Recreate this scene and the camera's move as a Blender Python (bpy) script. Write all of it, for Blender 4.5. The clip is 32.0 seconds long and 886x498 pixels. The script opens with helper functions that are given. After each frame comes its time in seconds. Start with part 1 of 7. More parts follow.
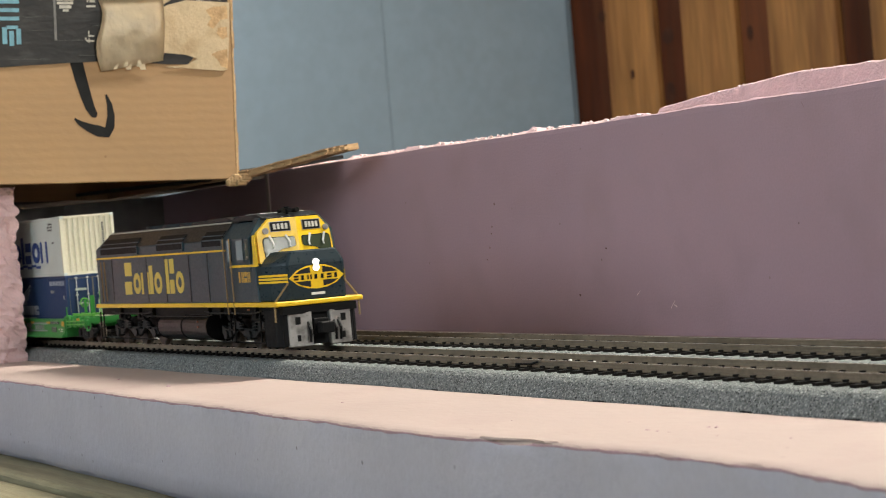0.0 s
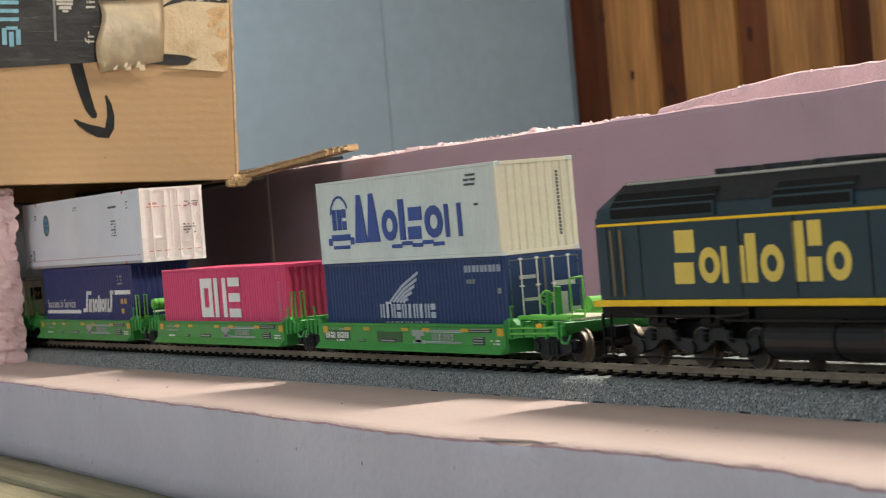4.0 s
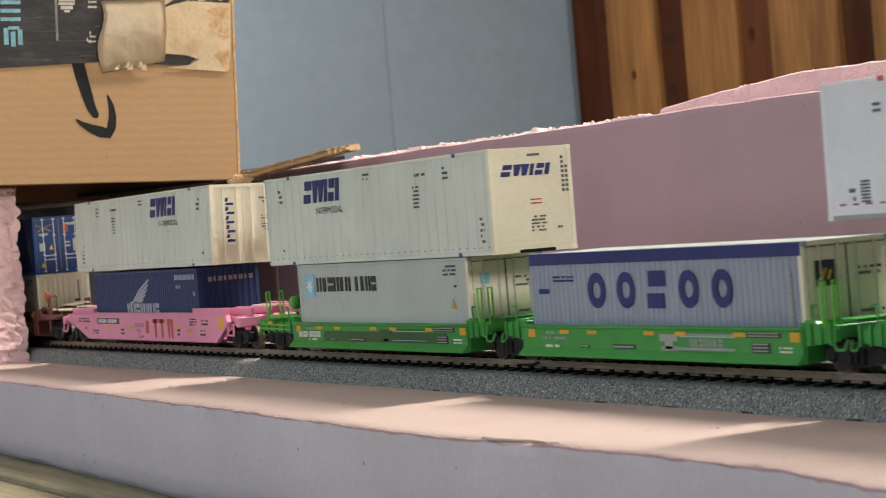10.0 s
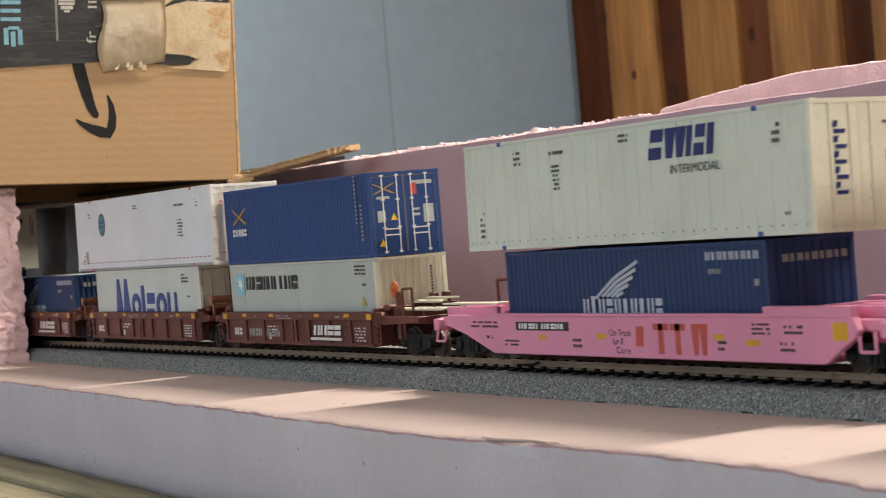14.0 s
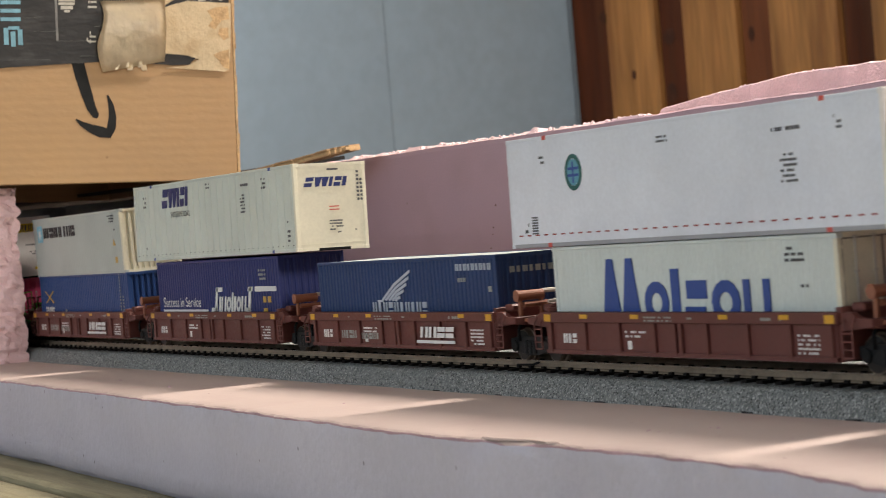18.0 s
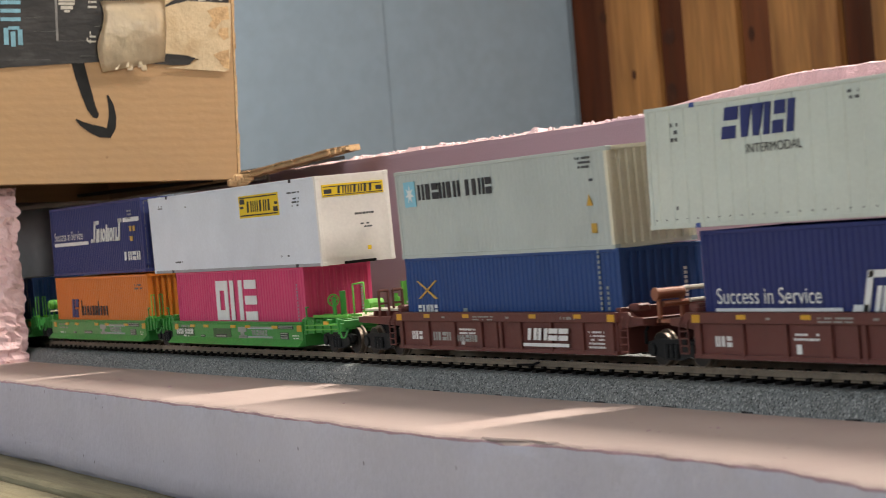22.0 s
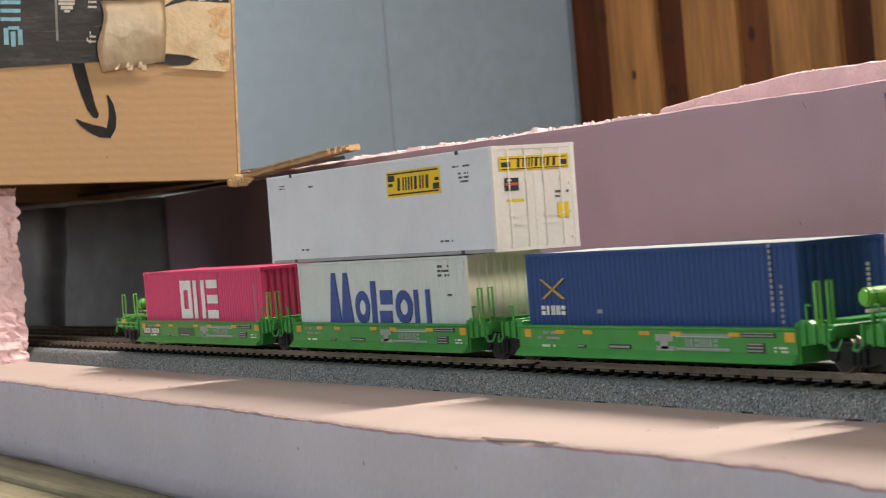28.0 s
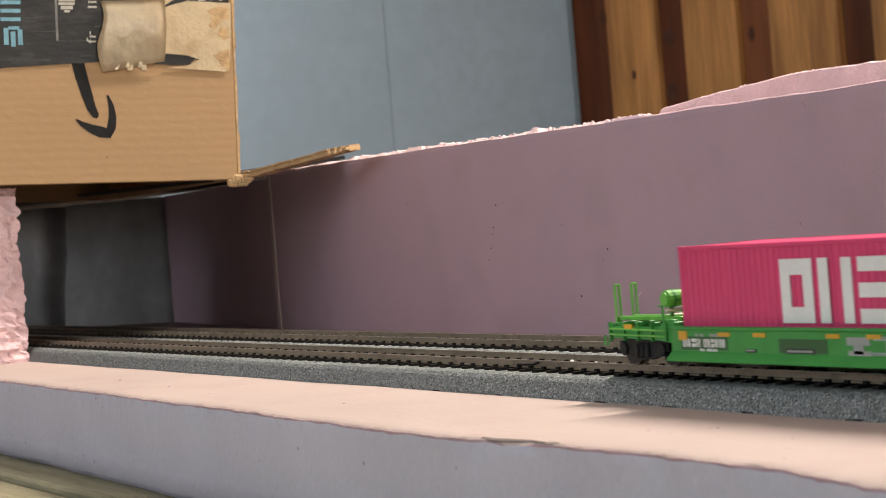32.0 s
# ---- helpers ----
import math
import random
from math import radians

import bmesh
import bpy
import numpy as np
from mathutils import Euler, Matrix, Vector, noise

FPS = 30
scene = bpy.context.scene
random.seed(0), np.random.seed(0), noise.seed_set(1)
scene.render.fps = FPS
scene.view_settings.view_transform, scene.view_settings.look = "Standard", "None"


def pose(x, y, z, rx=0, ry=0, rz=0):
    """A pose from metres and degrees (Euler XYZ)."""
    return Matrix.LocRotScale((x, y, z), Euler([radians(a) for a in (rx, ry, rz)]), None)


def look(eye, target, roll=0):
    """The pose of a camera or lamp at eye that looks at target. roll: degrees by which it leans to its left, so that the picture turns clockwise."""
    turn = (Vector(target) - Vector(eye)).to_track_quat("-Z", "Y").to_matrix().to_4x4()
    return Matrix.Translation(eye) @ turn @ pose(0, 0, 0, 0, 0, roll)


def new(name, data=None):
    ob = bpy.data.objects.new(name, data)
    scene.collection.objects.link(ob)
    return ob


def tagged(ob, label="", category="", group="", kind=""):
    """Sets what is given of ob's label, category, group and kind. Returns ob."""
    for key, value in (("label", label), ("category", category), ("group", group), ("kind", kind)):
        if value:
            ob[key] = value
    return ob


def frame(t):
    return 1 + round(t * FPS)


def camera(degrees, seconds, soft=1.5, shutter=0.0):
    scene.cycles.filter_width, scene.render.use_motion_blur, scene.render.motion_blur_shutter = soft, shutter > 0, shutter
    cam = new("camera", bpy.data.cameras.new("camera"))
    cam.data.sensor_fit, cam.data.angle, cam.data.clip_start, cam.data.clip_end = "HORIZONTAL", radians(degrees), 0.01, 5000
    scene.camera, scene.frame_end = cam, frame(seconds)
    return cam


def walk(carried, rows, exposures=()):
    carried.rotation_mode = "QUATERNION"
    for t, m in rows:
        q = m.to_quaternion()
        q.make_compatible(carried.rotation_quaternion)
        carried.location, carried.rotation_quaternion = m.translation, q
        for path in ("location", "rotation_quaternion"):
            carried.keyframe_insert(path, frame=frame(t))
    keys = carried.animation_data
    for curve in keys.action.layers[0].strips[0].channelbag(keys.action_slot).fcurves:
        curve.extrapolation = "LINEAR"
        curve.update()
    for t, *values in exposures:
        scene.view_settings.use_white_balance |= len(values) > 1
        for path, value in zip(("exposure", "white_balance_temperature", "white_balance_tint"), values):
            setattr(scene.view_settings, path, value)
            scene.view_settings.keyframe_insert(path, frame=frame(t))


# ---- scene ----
# ---------------------------------------------------------------- camera
cam = camera(22.684, 32.0, soft=0.55, shutter=0.3)
cam.data.dof.use_dof = True
cam.data.dof.focus_distance = 0.76
cam.data.dof.aperture_fstop = 60.0
EYE = (0.0, -0.3409, 0.0550)
YAW, PITCH, ROLL = 26.74, -0.72, -4.65


def aim(turn, tilt=0.0):
    """The camera on its stand, turned and tilted by small degrees."""
    a, p = radians(YAW + turn), radians(PITCH + tilt)
    way = Vector((-math.cos(a) * math.cos(p), math.sin(a) * math.cos(p), math.sin(p)))
    return look(EYE, Vector(EYE) + way, ROLL)


walk(cam, [(0.0, aim(0.036, -0.02)), (1.0, aim(0.052, -0.02)), (2.0, aim(0.082, -0.01)), (3.0, aim(0.080)),
           (3.5, aim(0.066)), (5.5, aim(0.0)), (6.5, aim(0.0)), (32.0, aim(0.0))],
     exposures=[(0.0, -0.17, 6550, 6), (3.5, -0.17, 6600, 7), (6.0, -0.14, 6750, 11), (32.0, -0.12, 6800, 12)])

# ---------------------------------------------------------------- light
world = bpy.data.worlds.new("world")
scene.world = world
world.use_nodes = True
_n = world.node_tree.nodes
_sky = _n.new("ShaderNodeTexSky")
_sky.sky_type, _sky.sun_disc, _sky.sun_elevation, _sky.sun_rotation = "NISHITA", False, radians(40), radians(120)
world.node_tree.links.new(_sky.outputs[0], _n["Background"].inputs[0])
_n["Background"].inputs[1].default_value = 0.10


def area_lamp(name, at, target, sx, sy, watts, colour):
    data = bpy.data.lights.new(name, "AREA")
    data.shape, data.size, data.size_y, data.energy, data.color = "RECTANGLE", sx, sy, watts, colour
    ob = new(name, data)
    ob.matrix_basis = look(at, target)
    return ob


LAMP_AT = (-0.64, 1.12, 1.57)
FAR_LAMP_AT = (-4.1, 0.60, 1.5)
# unseen key lamp, placed by the way the train's shadows fall
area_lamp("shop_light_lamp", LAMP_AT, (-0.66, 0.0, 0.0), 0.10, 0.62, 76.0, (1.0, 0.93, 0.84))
# added lamp, there to brighten the blue wall
area_lamp("far_wall_fill_lamp", FAR_LAMP_AT, (-4.95, 1.15, 0.1), 0.25, 1.0, 25.0, (1.0, 0.97, 0.93))
# unseen source at +x, set by the bright end faces
area_lamp("east_fill_light", (3.38, 0.22, 1.49), (-0.9, 0.0, 0.1), 1.0, 0.70, 88.0, (1.0, 0.96, 0.90))
# added cool fill from the camera side
area_lamp("south_fill_light", (-0.95, -2.38, 0.78), (-0.9, 0.0, 0.1), 2.3, 0.75, 21.5, (0.80, 0.90, 1.0))

# ---------------------------------------------------------------- mesh helpers (millimetres in, metres out)
MM = 0.001


def box(bm, x0, x1, y0, y1, z0, z1):
    v = [bm.verts.new((x, y, z)) for x in (x0, x1) for y in (y0, y1) for z in (z0, z1)]
    for f in ((0, 1, 3, 2), (4, 6, 7, 5), (0, 4, 5, 1), (2, 3, 7, 6), (0, 2, 6, 4), (1, 5, 7, 3)):
        bm.faces.new([v[i] for i in f])
    return v


def prism(bm, pts, axis, a, b):
    """A polygon of (p, q) points run from a to b along an axis; axis 'x': (y, z), 'y': (x, z), 'z': (x, y)."""
    def at(p, q, c):
        return {"x": (c, p, q), "y": (p, c, q), "z": (p, q, c)}[axis]
    lo = [bm.verts.new(at(p, q, a)) for p, q in pts]
    hi = [bm.verts.new(at(p, q, b)) for p, q in pts]
    n = len(pts)
    bm.faces.new(lo[::-1])
    bm.faces.new(hi)
    for i in range(n):
        j = (i + 1) % n
        bm.faces.new((lo[i], lo[j], hi[j], hi[i]))


def rod(bm, p, q, r, n=8):
    """A round bar from p to q."""
    p, q = Vector(p), Vector(q)
    z = (q - p).normalized()
    x = z.orthogonal().normalized()
    y = z.cross(x)
    ring = [(x * math.cos(2 * math.pi * i / n) + y * math.sin(2 * math.pi * i / n)) * r for i in range(n)]
    lo = [bm.verts.new(p + d) for d in ring]
    hi = [bm.verts.new(q + d) for d in ring]
    bm.faces.new(lo[::-1])
    bm.faces.new(hi)
    for i in range(n):
        j = (i + 1) % n
        bm.faces.new((lo[i], lo[j], hi[j], hi[i]))


def pipe(bm, pts, r, n=6):
    for p, q in zip(pts, pts[1:]):
        rod(bm, p, q, r, n)


def slab(bm, corners, thick):
    """A flat plate from 4 corners, with a thickness along its normal."""
    c = [Vector(p) for p in corners]
    nrm = (c[1] - c[0]).cross(c[3] - c[0]).normalized() * thick
    lo = [bm.verts.new(p) for p in c]
    hi = [bm.verts.new(p + nrm) for p in c]
    bm.faces.new(lo[::-1])
    bm.faces.new(hi)
    for i in range(4):
        j = (i + 1) % 4
        bm.faces.new((lo[i], lo[j], hi[j], hi[i]))


def disc(x, z, rx, rz, n=20, inner=0.0):
    if not inner:
        return [[(x + rx * math.cos(2 * math.pi * i / n), z + rz * math.sin(2 * math.pi * i / n)) for i in range(n)]]
    out = []
    for i in range(n):
        a, b = 2 * math.pi * i / n, 2 * math.pi * (i + 1) / n
        out.append([(x + rx * k * math.cos(t), z + rz * k * math.sin(t)) for k, t in ((1, a), (1, b), (inner, b), (inner, a))])
    return out


def finish(bm, name, material, bevel=0.0, smooth=False):
    if bevel:
        bmesh.ops.bevel(bm, geom=list(bm.edges), offset=bevel, segments=1, affect="EDGES", clamp_overlap=True)
    bmesh.ops.recalc_face_normals(bm, faces=list(bm.faces))
    bmesh.ops.scale(bm, vec=(MM, MM, MM), verts=list(bm.verts))
    me = bpy.data.meshes.new(name)
    bm.to_mesh(me)
    bm.free()
    me.materials.append(material)
    if smooth:
        me.polygons.foreach_set("use_smooth", [True] * len(me.polygons))
    return me


def part(name, bm, material, parent=None, label="", bevel=0.0, smooth=False):
    ob = new(name, finish(bm, name, material, bevel, smooth))
    ob.parent = parent
    if label:
        ob["label"] = label
    return ob


def boxes(name, rows, material, parent=None, label="", bevel=0.0):
    bm = bmesh.new()
    for r in rows:
        box(bm, *r)
    return part(name, bm, material, parent, label, bevel)


def words(name, text, height, width, material, parent, at, turn=(90, 0, 0), label="", lean=0.0):
    """Lettering in the built-in font as a thin mesh; at is its lower left corner in millimetres."""
    cu = bpy.data.curves.new(name, "FONT")
    cu.body, cu.size, cu.extrude, cu.shear = text, 1.0, 0.0, lean
    tmp = bpy.data.objects.new(name, cu)
    scene.collection.objects.link(tmp)
    me = bpy.data.meshes.new_from_object(tmp)
    bpy.data.objects.remove(tmp)
    xs = [v.co.x for v in me.vertices]
    ys = [v.co.y for v in me.vertices]
    x0, y0, kx, ky = min(xs), min(ys), width / max(max(xs) - min(xs), 1e-6), height / max(max(ys) - min(ys), 1e-6)
    for v in me.vertices:
        v.co = ((v.co.x - x0) * kx * MM, (v.co.y - y0) * ky * MM, 0.0)
    me.materials.append(material)
    ob = new(name, me)
    ob.parent = parent
    ob.location = [c * MM for c in at]
    ob.rotation_euler = [radians(a) for a in turn]
    if label:
        ob["label"] = label
    return ob


# ---------------------------------------------------------------- materials
def material(name, colour, rough=0.6, metal=0.0, spread=0.12, scale=40.0, fine=900.0, bump=0.0, bump_scale=2500.0,
             stain=None, stain_amount=0.0, stain_scale=60.0, coat=0.0, stretch=(1, 1, 1), emit=0.0, spec=0.5, pits=None, flutes=0.0):
    """A painted or raw surface: two scales of tone, stains of a second colour, and fine relief. Scales are per metre."""
    m = bpy.data.materials.new(name)
    m.use_nodes = True
    nt = m.node_tree
    nd, ln = nt.nodes, nt.links
    bs = nd["Principled BSDF"]
    tc = nd.new("ShaderNodeTexCoord")
    mp = nd.new("ShaderNodeMapping")
    mp.inputs["Scale"].default_value = stretch
    ln.new(tc.outputs["Object"], mp.inputs[0])

    def noise_node(sc, detail=3.0):
        t = nd.new("ShaderNodeTexNoise")
        t.inputs["Scale"].default_value, t.inputs["Detail"].default_value = sc, detail
        ln.new(mp.outputs[0], t.inputs["Vector"])
        return t.outputs[0]

    def ramp(src, lo, hi, a, b):
        r = nd.new("ShaderNodeMapRange")
        r.inputs[1].default_value, r.inputs[2].default_value = lo, hi
        r.inputs[3].default_value, r.inputs[4].default_value = a, b
        ln.new(src, r.inputs[0])
        return r.outputs[0]

    def mul(a, b):
        x = nd.new("ShaderNodeMath")
        x.operation = "MULTIPLY"
        ln.new(a, x.inputs[0])
        ln.new(b, x.inputs[1])
        return x.outputs[0]

    big, small = noise_node(scale), noise_node(fine, 2.0)
    tone = mul(ramp(big, 0.3, 0.7, 1 - spread, 1 + spread), ramp(small, 0.3, 0.7, 1 - spread * 0.6, 1 + spread * 0.6))
    if flutes:
        # faint shading of the corrugated core, put into the tone, 4.5 mm apart
        wv = nd.new("ShaderNodeTexWave")
        wv.bands_direction = "Z"
        wv.inputs["Scale"].default_value, wv.inputs["Distortion"].default_value, wv.inputs["Detail"].default_value = 70.0, 1.5, 2.0
        ln.new(tc.outputs["Object"], wv.inputs["Vector"])
        tone = mul(tone, ramp(wv.outputs["Fac"], 0, 1, 1 - flutes, 1 + flutes))
    info = nd.new("ShaderNodeObjectInfo")
    tone = mul(tone, ramp(info.outputs["Random"], 0, 1, 0.96, 1.04))
    hsv = nd.new("ShaderNodeHueSaturation")
    hsv.inputs["Color"].default_value = (*colour, 1)
    ln.new(tone, hsv.inputs["Value"])
    out = hsv.outputs[0]
    if stain:
        mx = nd.new("ShaderNodeMix")
        mx.data_type = "RGBA"
        mx.inputs[7].default_value = (*stain, 1)
        ln.new(ramp(noise_node(stain_scale, 6.0), 0.52, 0.72, 0.0, stain_amount), mx.inputs[0])
        ln.new(out, mx.inputs[6])
        out = mx.outputs[2]
    if pits:
        # small dark pores: (scale, size, share of the surface, colour)
        vo = nd.new("ShaderNodeTexVoronoi")
        vo.inputs["Scale"].default_value = pits[0]
        ln.new(tc.outputs["Object"], vo.inputs["Vector"])
        hole = ramp(vo.outputs["Distance"], pits[1] * 0.6, pits[1], 1.0, 0.0)
        sep = nd.new("ShaderNodeSeparateColor")
        ln.new(vo.outputs["Color"], sep.inputs[0])
        hole = mul(hole, ramp(sep.outputs[0], pits[2] - 0.02, pits[2] + 0.02, 1.0, 0.0))
        px = nd.new("ShaderNodeMix")
        px.data_type = "RGBA"
        px.inputs[7].default_value = (*pits[3], 1)
        ln.new(hole, px.inputs[0])
        ln.new(out, px.inputs[6])
        out = px.outputs[2]
    ln.new(out, bs.inputs["Base Color"])
    ln.new(ramp(small, 0.3, 0.7, max(rough - 0.08, 0.02), min(rough + 0.08, 1)), bs.inputs["Roughness"])
    bs.inputs["Metallic"].default_value = metal
    bs.inputs["Coat Weight"].default_value = coat
    bs.inputs["Specular IOR Level"].default_value = spec
    if emit:
        ln.new(out, bs.inputs["Emission Color"])
        bs.inputs["Emission Strength"].default_value = emit
    if bump:
        b = nd.new("ShaderNodeBump")
        b.inputs["Strength"].default_value, b.inputs["Distance"].default_value = bump, 0.001
        ln.new(noise_node(bump_scale, 4.0), b.inputs["Height"])
        ln.new(b.outputs[0], bs.inputs["Normal"])
    return m


def paint(name, colour, rough=0.45, **kw):
    kw.setdefault("spread", 0.06)
    kw.setdefault("bump", 0.05)
    kw.setdefault("spec", 0.32)
    return material(name, colour, rough, **kw)


M_PINK = material("pink_foam", (0.445, 0.348, 0.318), 0.72, spread=0.06, scale=9.0, fine=300, bump=0.22, bump_scale=260,
                  stain=(0.40, 0.285, 0.268), stain_amount=0.5, stain_scale=26, pits=(160, 0.10, 0.10, (0.30, 0.19, 0.19)))
M_PINK_WALL = material("mauve_foam_face", (0.425, 0.285, 0.325), 0.75, spread=0.05, scale=9.0, fine=700, bump=0.2, bump_scale=900,
                  stain=(0.35, 0.235, 0.25), stain_amount=0.35, stain_scale=26, pits=(90, 0.06, 0.16, (0.26, 0.17, 0.18)))
M_PINK_CUT = material("torn_pink_foam", (0.72, 0.50, 0.51), 0.85, spread=0.08, scale=60, fine=900, bump=0.6, bump_scale=700)
# front face of the pink foam, its cool light put into the colour
M_LILAC = material("foam_face_cool_light", (0.465, 0.45, 0.53), 0.8, spread=0.06, scale=14, fine=500, bump=0.45, bump_scale=300,
                   stain=(0.42, 0.395, 0.48), stain_amount=0.5, stain_scale=35, pits=(140, 0.11, 0.22, (0.25, 0.23, 0.27)))
M_BED = material("grey_foam_roadbed", (0.165, 0.178, 0.178), 0.85, spread=0.3, scale=500, fine=1600, bump=0.8, bump_scale=1200,
                 stain=(0.62, 0.63, 0.61), stain_amount=0.85, stain_scale=1700, spec=0.2, pits=(1150, 0.40, 0.5, (0.022, 0.024, 0.024)))
M_TIE = material("black_plastic_tie", (0.010, 0.008, 0.007), 0.7, spread=0.2, scale=300, spec=0.15)
M_RAIL = material("tarnished_rail", (0.235, 0.183, 0.130), 0.55, metal=0.0, spread=0.2, scale=60, stain=(0.10, 0.072, 0.046), stain_amount=0.7, stain_scale=110, spec=0.3)
M_RAILTOP = material("polished_rail_head", (0.55, 0.50, 0.44), 0.3, metal=0.9, spread=0.1, scale=60)
M_CARD = material("cardboard", (0.385, 0.238, 0.118), 0.8, flutes=0.035, spread=0.035, scale=14, fine=70, bump=0.15, bump_scale=200, stretch=(0.8, 0.8, 1.6),
                  stain=(0.33, 0.20, 0.092), stain_amount=0.25, stain_scale=14, pits=(70, 0.06, 0.12, (0.16, 0.085, 0.03)))
# near-black because the shade under the box is put into the card
M_SHADE_CARD = material("shade_dark_card", (0.035, 0.032, 0.030), 0.85, spread=0.15, scale=30, spec=0.2)
M_CARD_EDGE = material("cardboard_cut_edge", (0.50, 0.33, 0.17), 0.9, spread=0.2, scale=250, fine=900, bump=0.4, bump_scale=700,
                       stain=(0.22, 0.12, 0.05), stain_amount=0.6, stain_scale=120)
M_TAPE_DARK = material("black_printed_tape", (0.016, 0.015, 0.0145), 0.5, spec=0.3, spread=0.2, scale=60, fine=500, stretch=(1, 1, 2), bump=0.2,
                       bump_scale=200, stain=(0.055, 0.053, 0.05), stain_amount=0.6, stain_scale=60)
M_TAPE_CLEAR = material("wrinkled_packing_tape", (0.74, 0.605, 0.41), 0.35, spread=0.05, scale=60, fine=300, bump=0.3, bump_scale=220,
                        stain=(0.66, 0.54, 0.37), stain_amount=0.3, stain_scale=70)
M_PAPER = material("torn_label_paper", (0.52, 0.405, 0.255), 0.85, spread=0.12, scale=80, bump=0.3, bump_scale=500,
                   stain=(0.36, 0.24, 0.12), stain_amount=0.8, stain_scale=60)
M_INK = material("black_print", (0.012, 0.012, 0.012), 0.7, spread=0.2, scale=200, spec=0.2)
M_PALE_INK = material("pale_print", (0.45, 0.42, 0.36), 0.7, spread=0.15, scale=200)
M_BLUE_INK = material("light_blue_print", (0.16, 0.34, 0.42), 0.7, spread=0.15, scale=200)
M_WALL = material("blue_grey_wall_paint", (0.35, 0.455, 0.545), 0.6, spread=0.08, scale=1.6, fine=30, bump=0.1, bump_scale=150,
                  stain=(0.31, 0.40, 0.475), stain_amount=0.6, stain_scale=1.6)
M_BOARD = material("pine_board", (0.38, 0.172, 0.054), 0.6, spec=0.25, spread=0.32, scale=5, fine=30, stretch=(3, 3, 0.3), bump=0.1, bump_scale=60,
                   stain=(0.20, 0.075, 0.025), stain_amount=0.75, stain_scale=7)
M_BOARD_DARK = material("dark_cedar_board", (0.080, 0.022, 0.009), 0.7, spread=0.3, scale=5, fine=30, stretch=(3, 3, 0.3), spec=0.15,
                        stain=(0.11, 0.045, 0.018), stain_amount=0.6, stain_scale=4)
M_BOARD_MID = material("red_brown_board", (0.17, 0.053, 0.019), 0.65, spread=0.25, scale=5, fine=30, stretch=(3, 3, 0.3), spec=0.2,
                       stain=(0.10, 0.04, 0.02), stain_amount=0.6, stain_scale=4)
M_KNOT = material("wood_knot", (0.055, 0.018, 0.008), 0.65, spec=0.2, spread=0.3, scale=30, fine=90)
M_PLASTER = material("white_ceiling", (0.75, 0.74, 0.71), 0.85, spread=0.04, scale=2)
M_FLOOR = material("concrete_floor", (0.28, 0.27, 0.25), 0.8, spread=0.15, scale=3, fine=60, bump=0.3, bump_scale=60)
M_TABLE = material("weathered_plywood", (0.34, 0.30, 0.19), 0.75, spread=0.2, scale=25, fine=200, stretch=(0.3, 4, 4), bump=0.4, bump_scale=250,
                   stain=(0.16, 0.14, 0.08), stain_amount=0.7, stain_scale=30)
M_CLOTH = material("grey_sheet", (0.29, 0.265, 0.25), 0.8, spread=0.2, scale=14, fine=90, bump=0.4, bump_scale=40,
                   stain=(0.13, 0.125, 0.12), stain_amount=0.7, stain_scale=9)
M_TUBE = material("lamp_tube", (1.0, 0.93, 0.8), 0.4, spread=0.0, emit=3.0)
M_STEEL = material("grey_steel", (0.35, 0.35, 0.36), 0.45, metal=0.6, spread=0.1)

M_GREEN = paint("bright_green_paint", (0.045, 0.27, 0.055), 0.42, stain=(0.03, 0.17, 0.04), stain_amount=0.35, stain_scale=90)
# bright green paint with the light put into it, for posts, tanks, beams
M_GREEN_LIT = paint("lit_green_paint", (0.13, 0.43, 0.065), 0.4)
M_DKGREEN = paint("dark_green_panel", (0.035, 0.10, 0.035), 0.5)
M_PINKCAR = paint("candy_pink_paint", (0.68, 0.26, 0.39), 0.45)
M_BROWN = paint("oxide_brown_paint", (0.125, 0.040, 0.033), 0.5, stain=(0.085, 0.032, 0.026), stain_amount=0.4, stain_scale=120)
M_RUST = paint("rusty_brown_paint", (0.26, 0.10, 0.058), 0.4)
M_BLACK = paint("black_plastic", (0.006, 0.006, 0.0065), 0.6, spread=0.15, spec=0.14)
M_WHEEL = material("wheel_metal", (0.032, 0.028, 0.025), 0.5, metal=0.4, spread=0.2, spec=0.3)
M_WHITE = paint("white_decal", (0.72, 0.72, 0.70), 0.5)
M_YELLOW = paint("amber_reflector", (0.62, 0.33, 0.03), 0.4)
M_DECALGREY = paint("grey_decal", (0.30, 0.32, 0.30), 0.5)
M_DARKDECAL = paint("dark_decal", (0.03, 0.03, 0.035), 0.5)
# cream for walkways, and for container ends with their light painted in
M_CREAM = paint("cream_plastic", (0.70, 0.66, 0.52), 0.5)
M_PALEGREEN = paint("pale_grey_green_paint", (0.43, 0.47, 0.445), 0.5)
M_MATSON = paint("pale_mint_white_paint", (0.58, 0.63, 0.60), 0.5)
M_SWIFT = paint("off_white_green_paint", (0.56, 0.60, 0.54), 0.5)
# one white plastic: cool side light and warm end light put into two colours
M_WHITEC = paint("cool_lit_white_plastic", (0.64, 0.67, 0.73), 0.45)
M_WHITEPINK = paint("warm_lit_white_plastic", (0.74, 0.70, 0.66), 0.5)
M_NAVY = paint("dark_navy_paint", (0.017, 0.043, 0.125), 0.5)
M_NAVY2 = paint("navy_blue_paint", (0.021, 0.031, 0.135), 0.5)
M_BLUE = paint("royal_blue_paint", (0.019, 0.060, 0.20), 0.5)
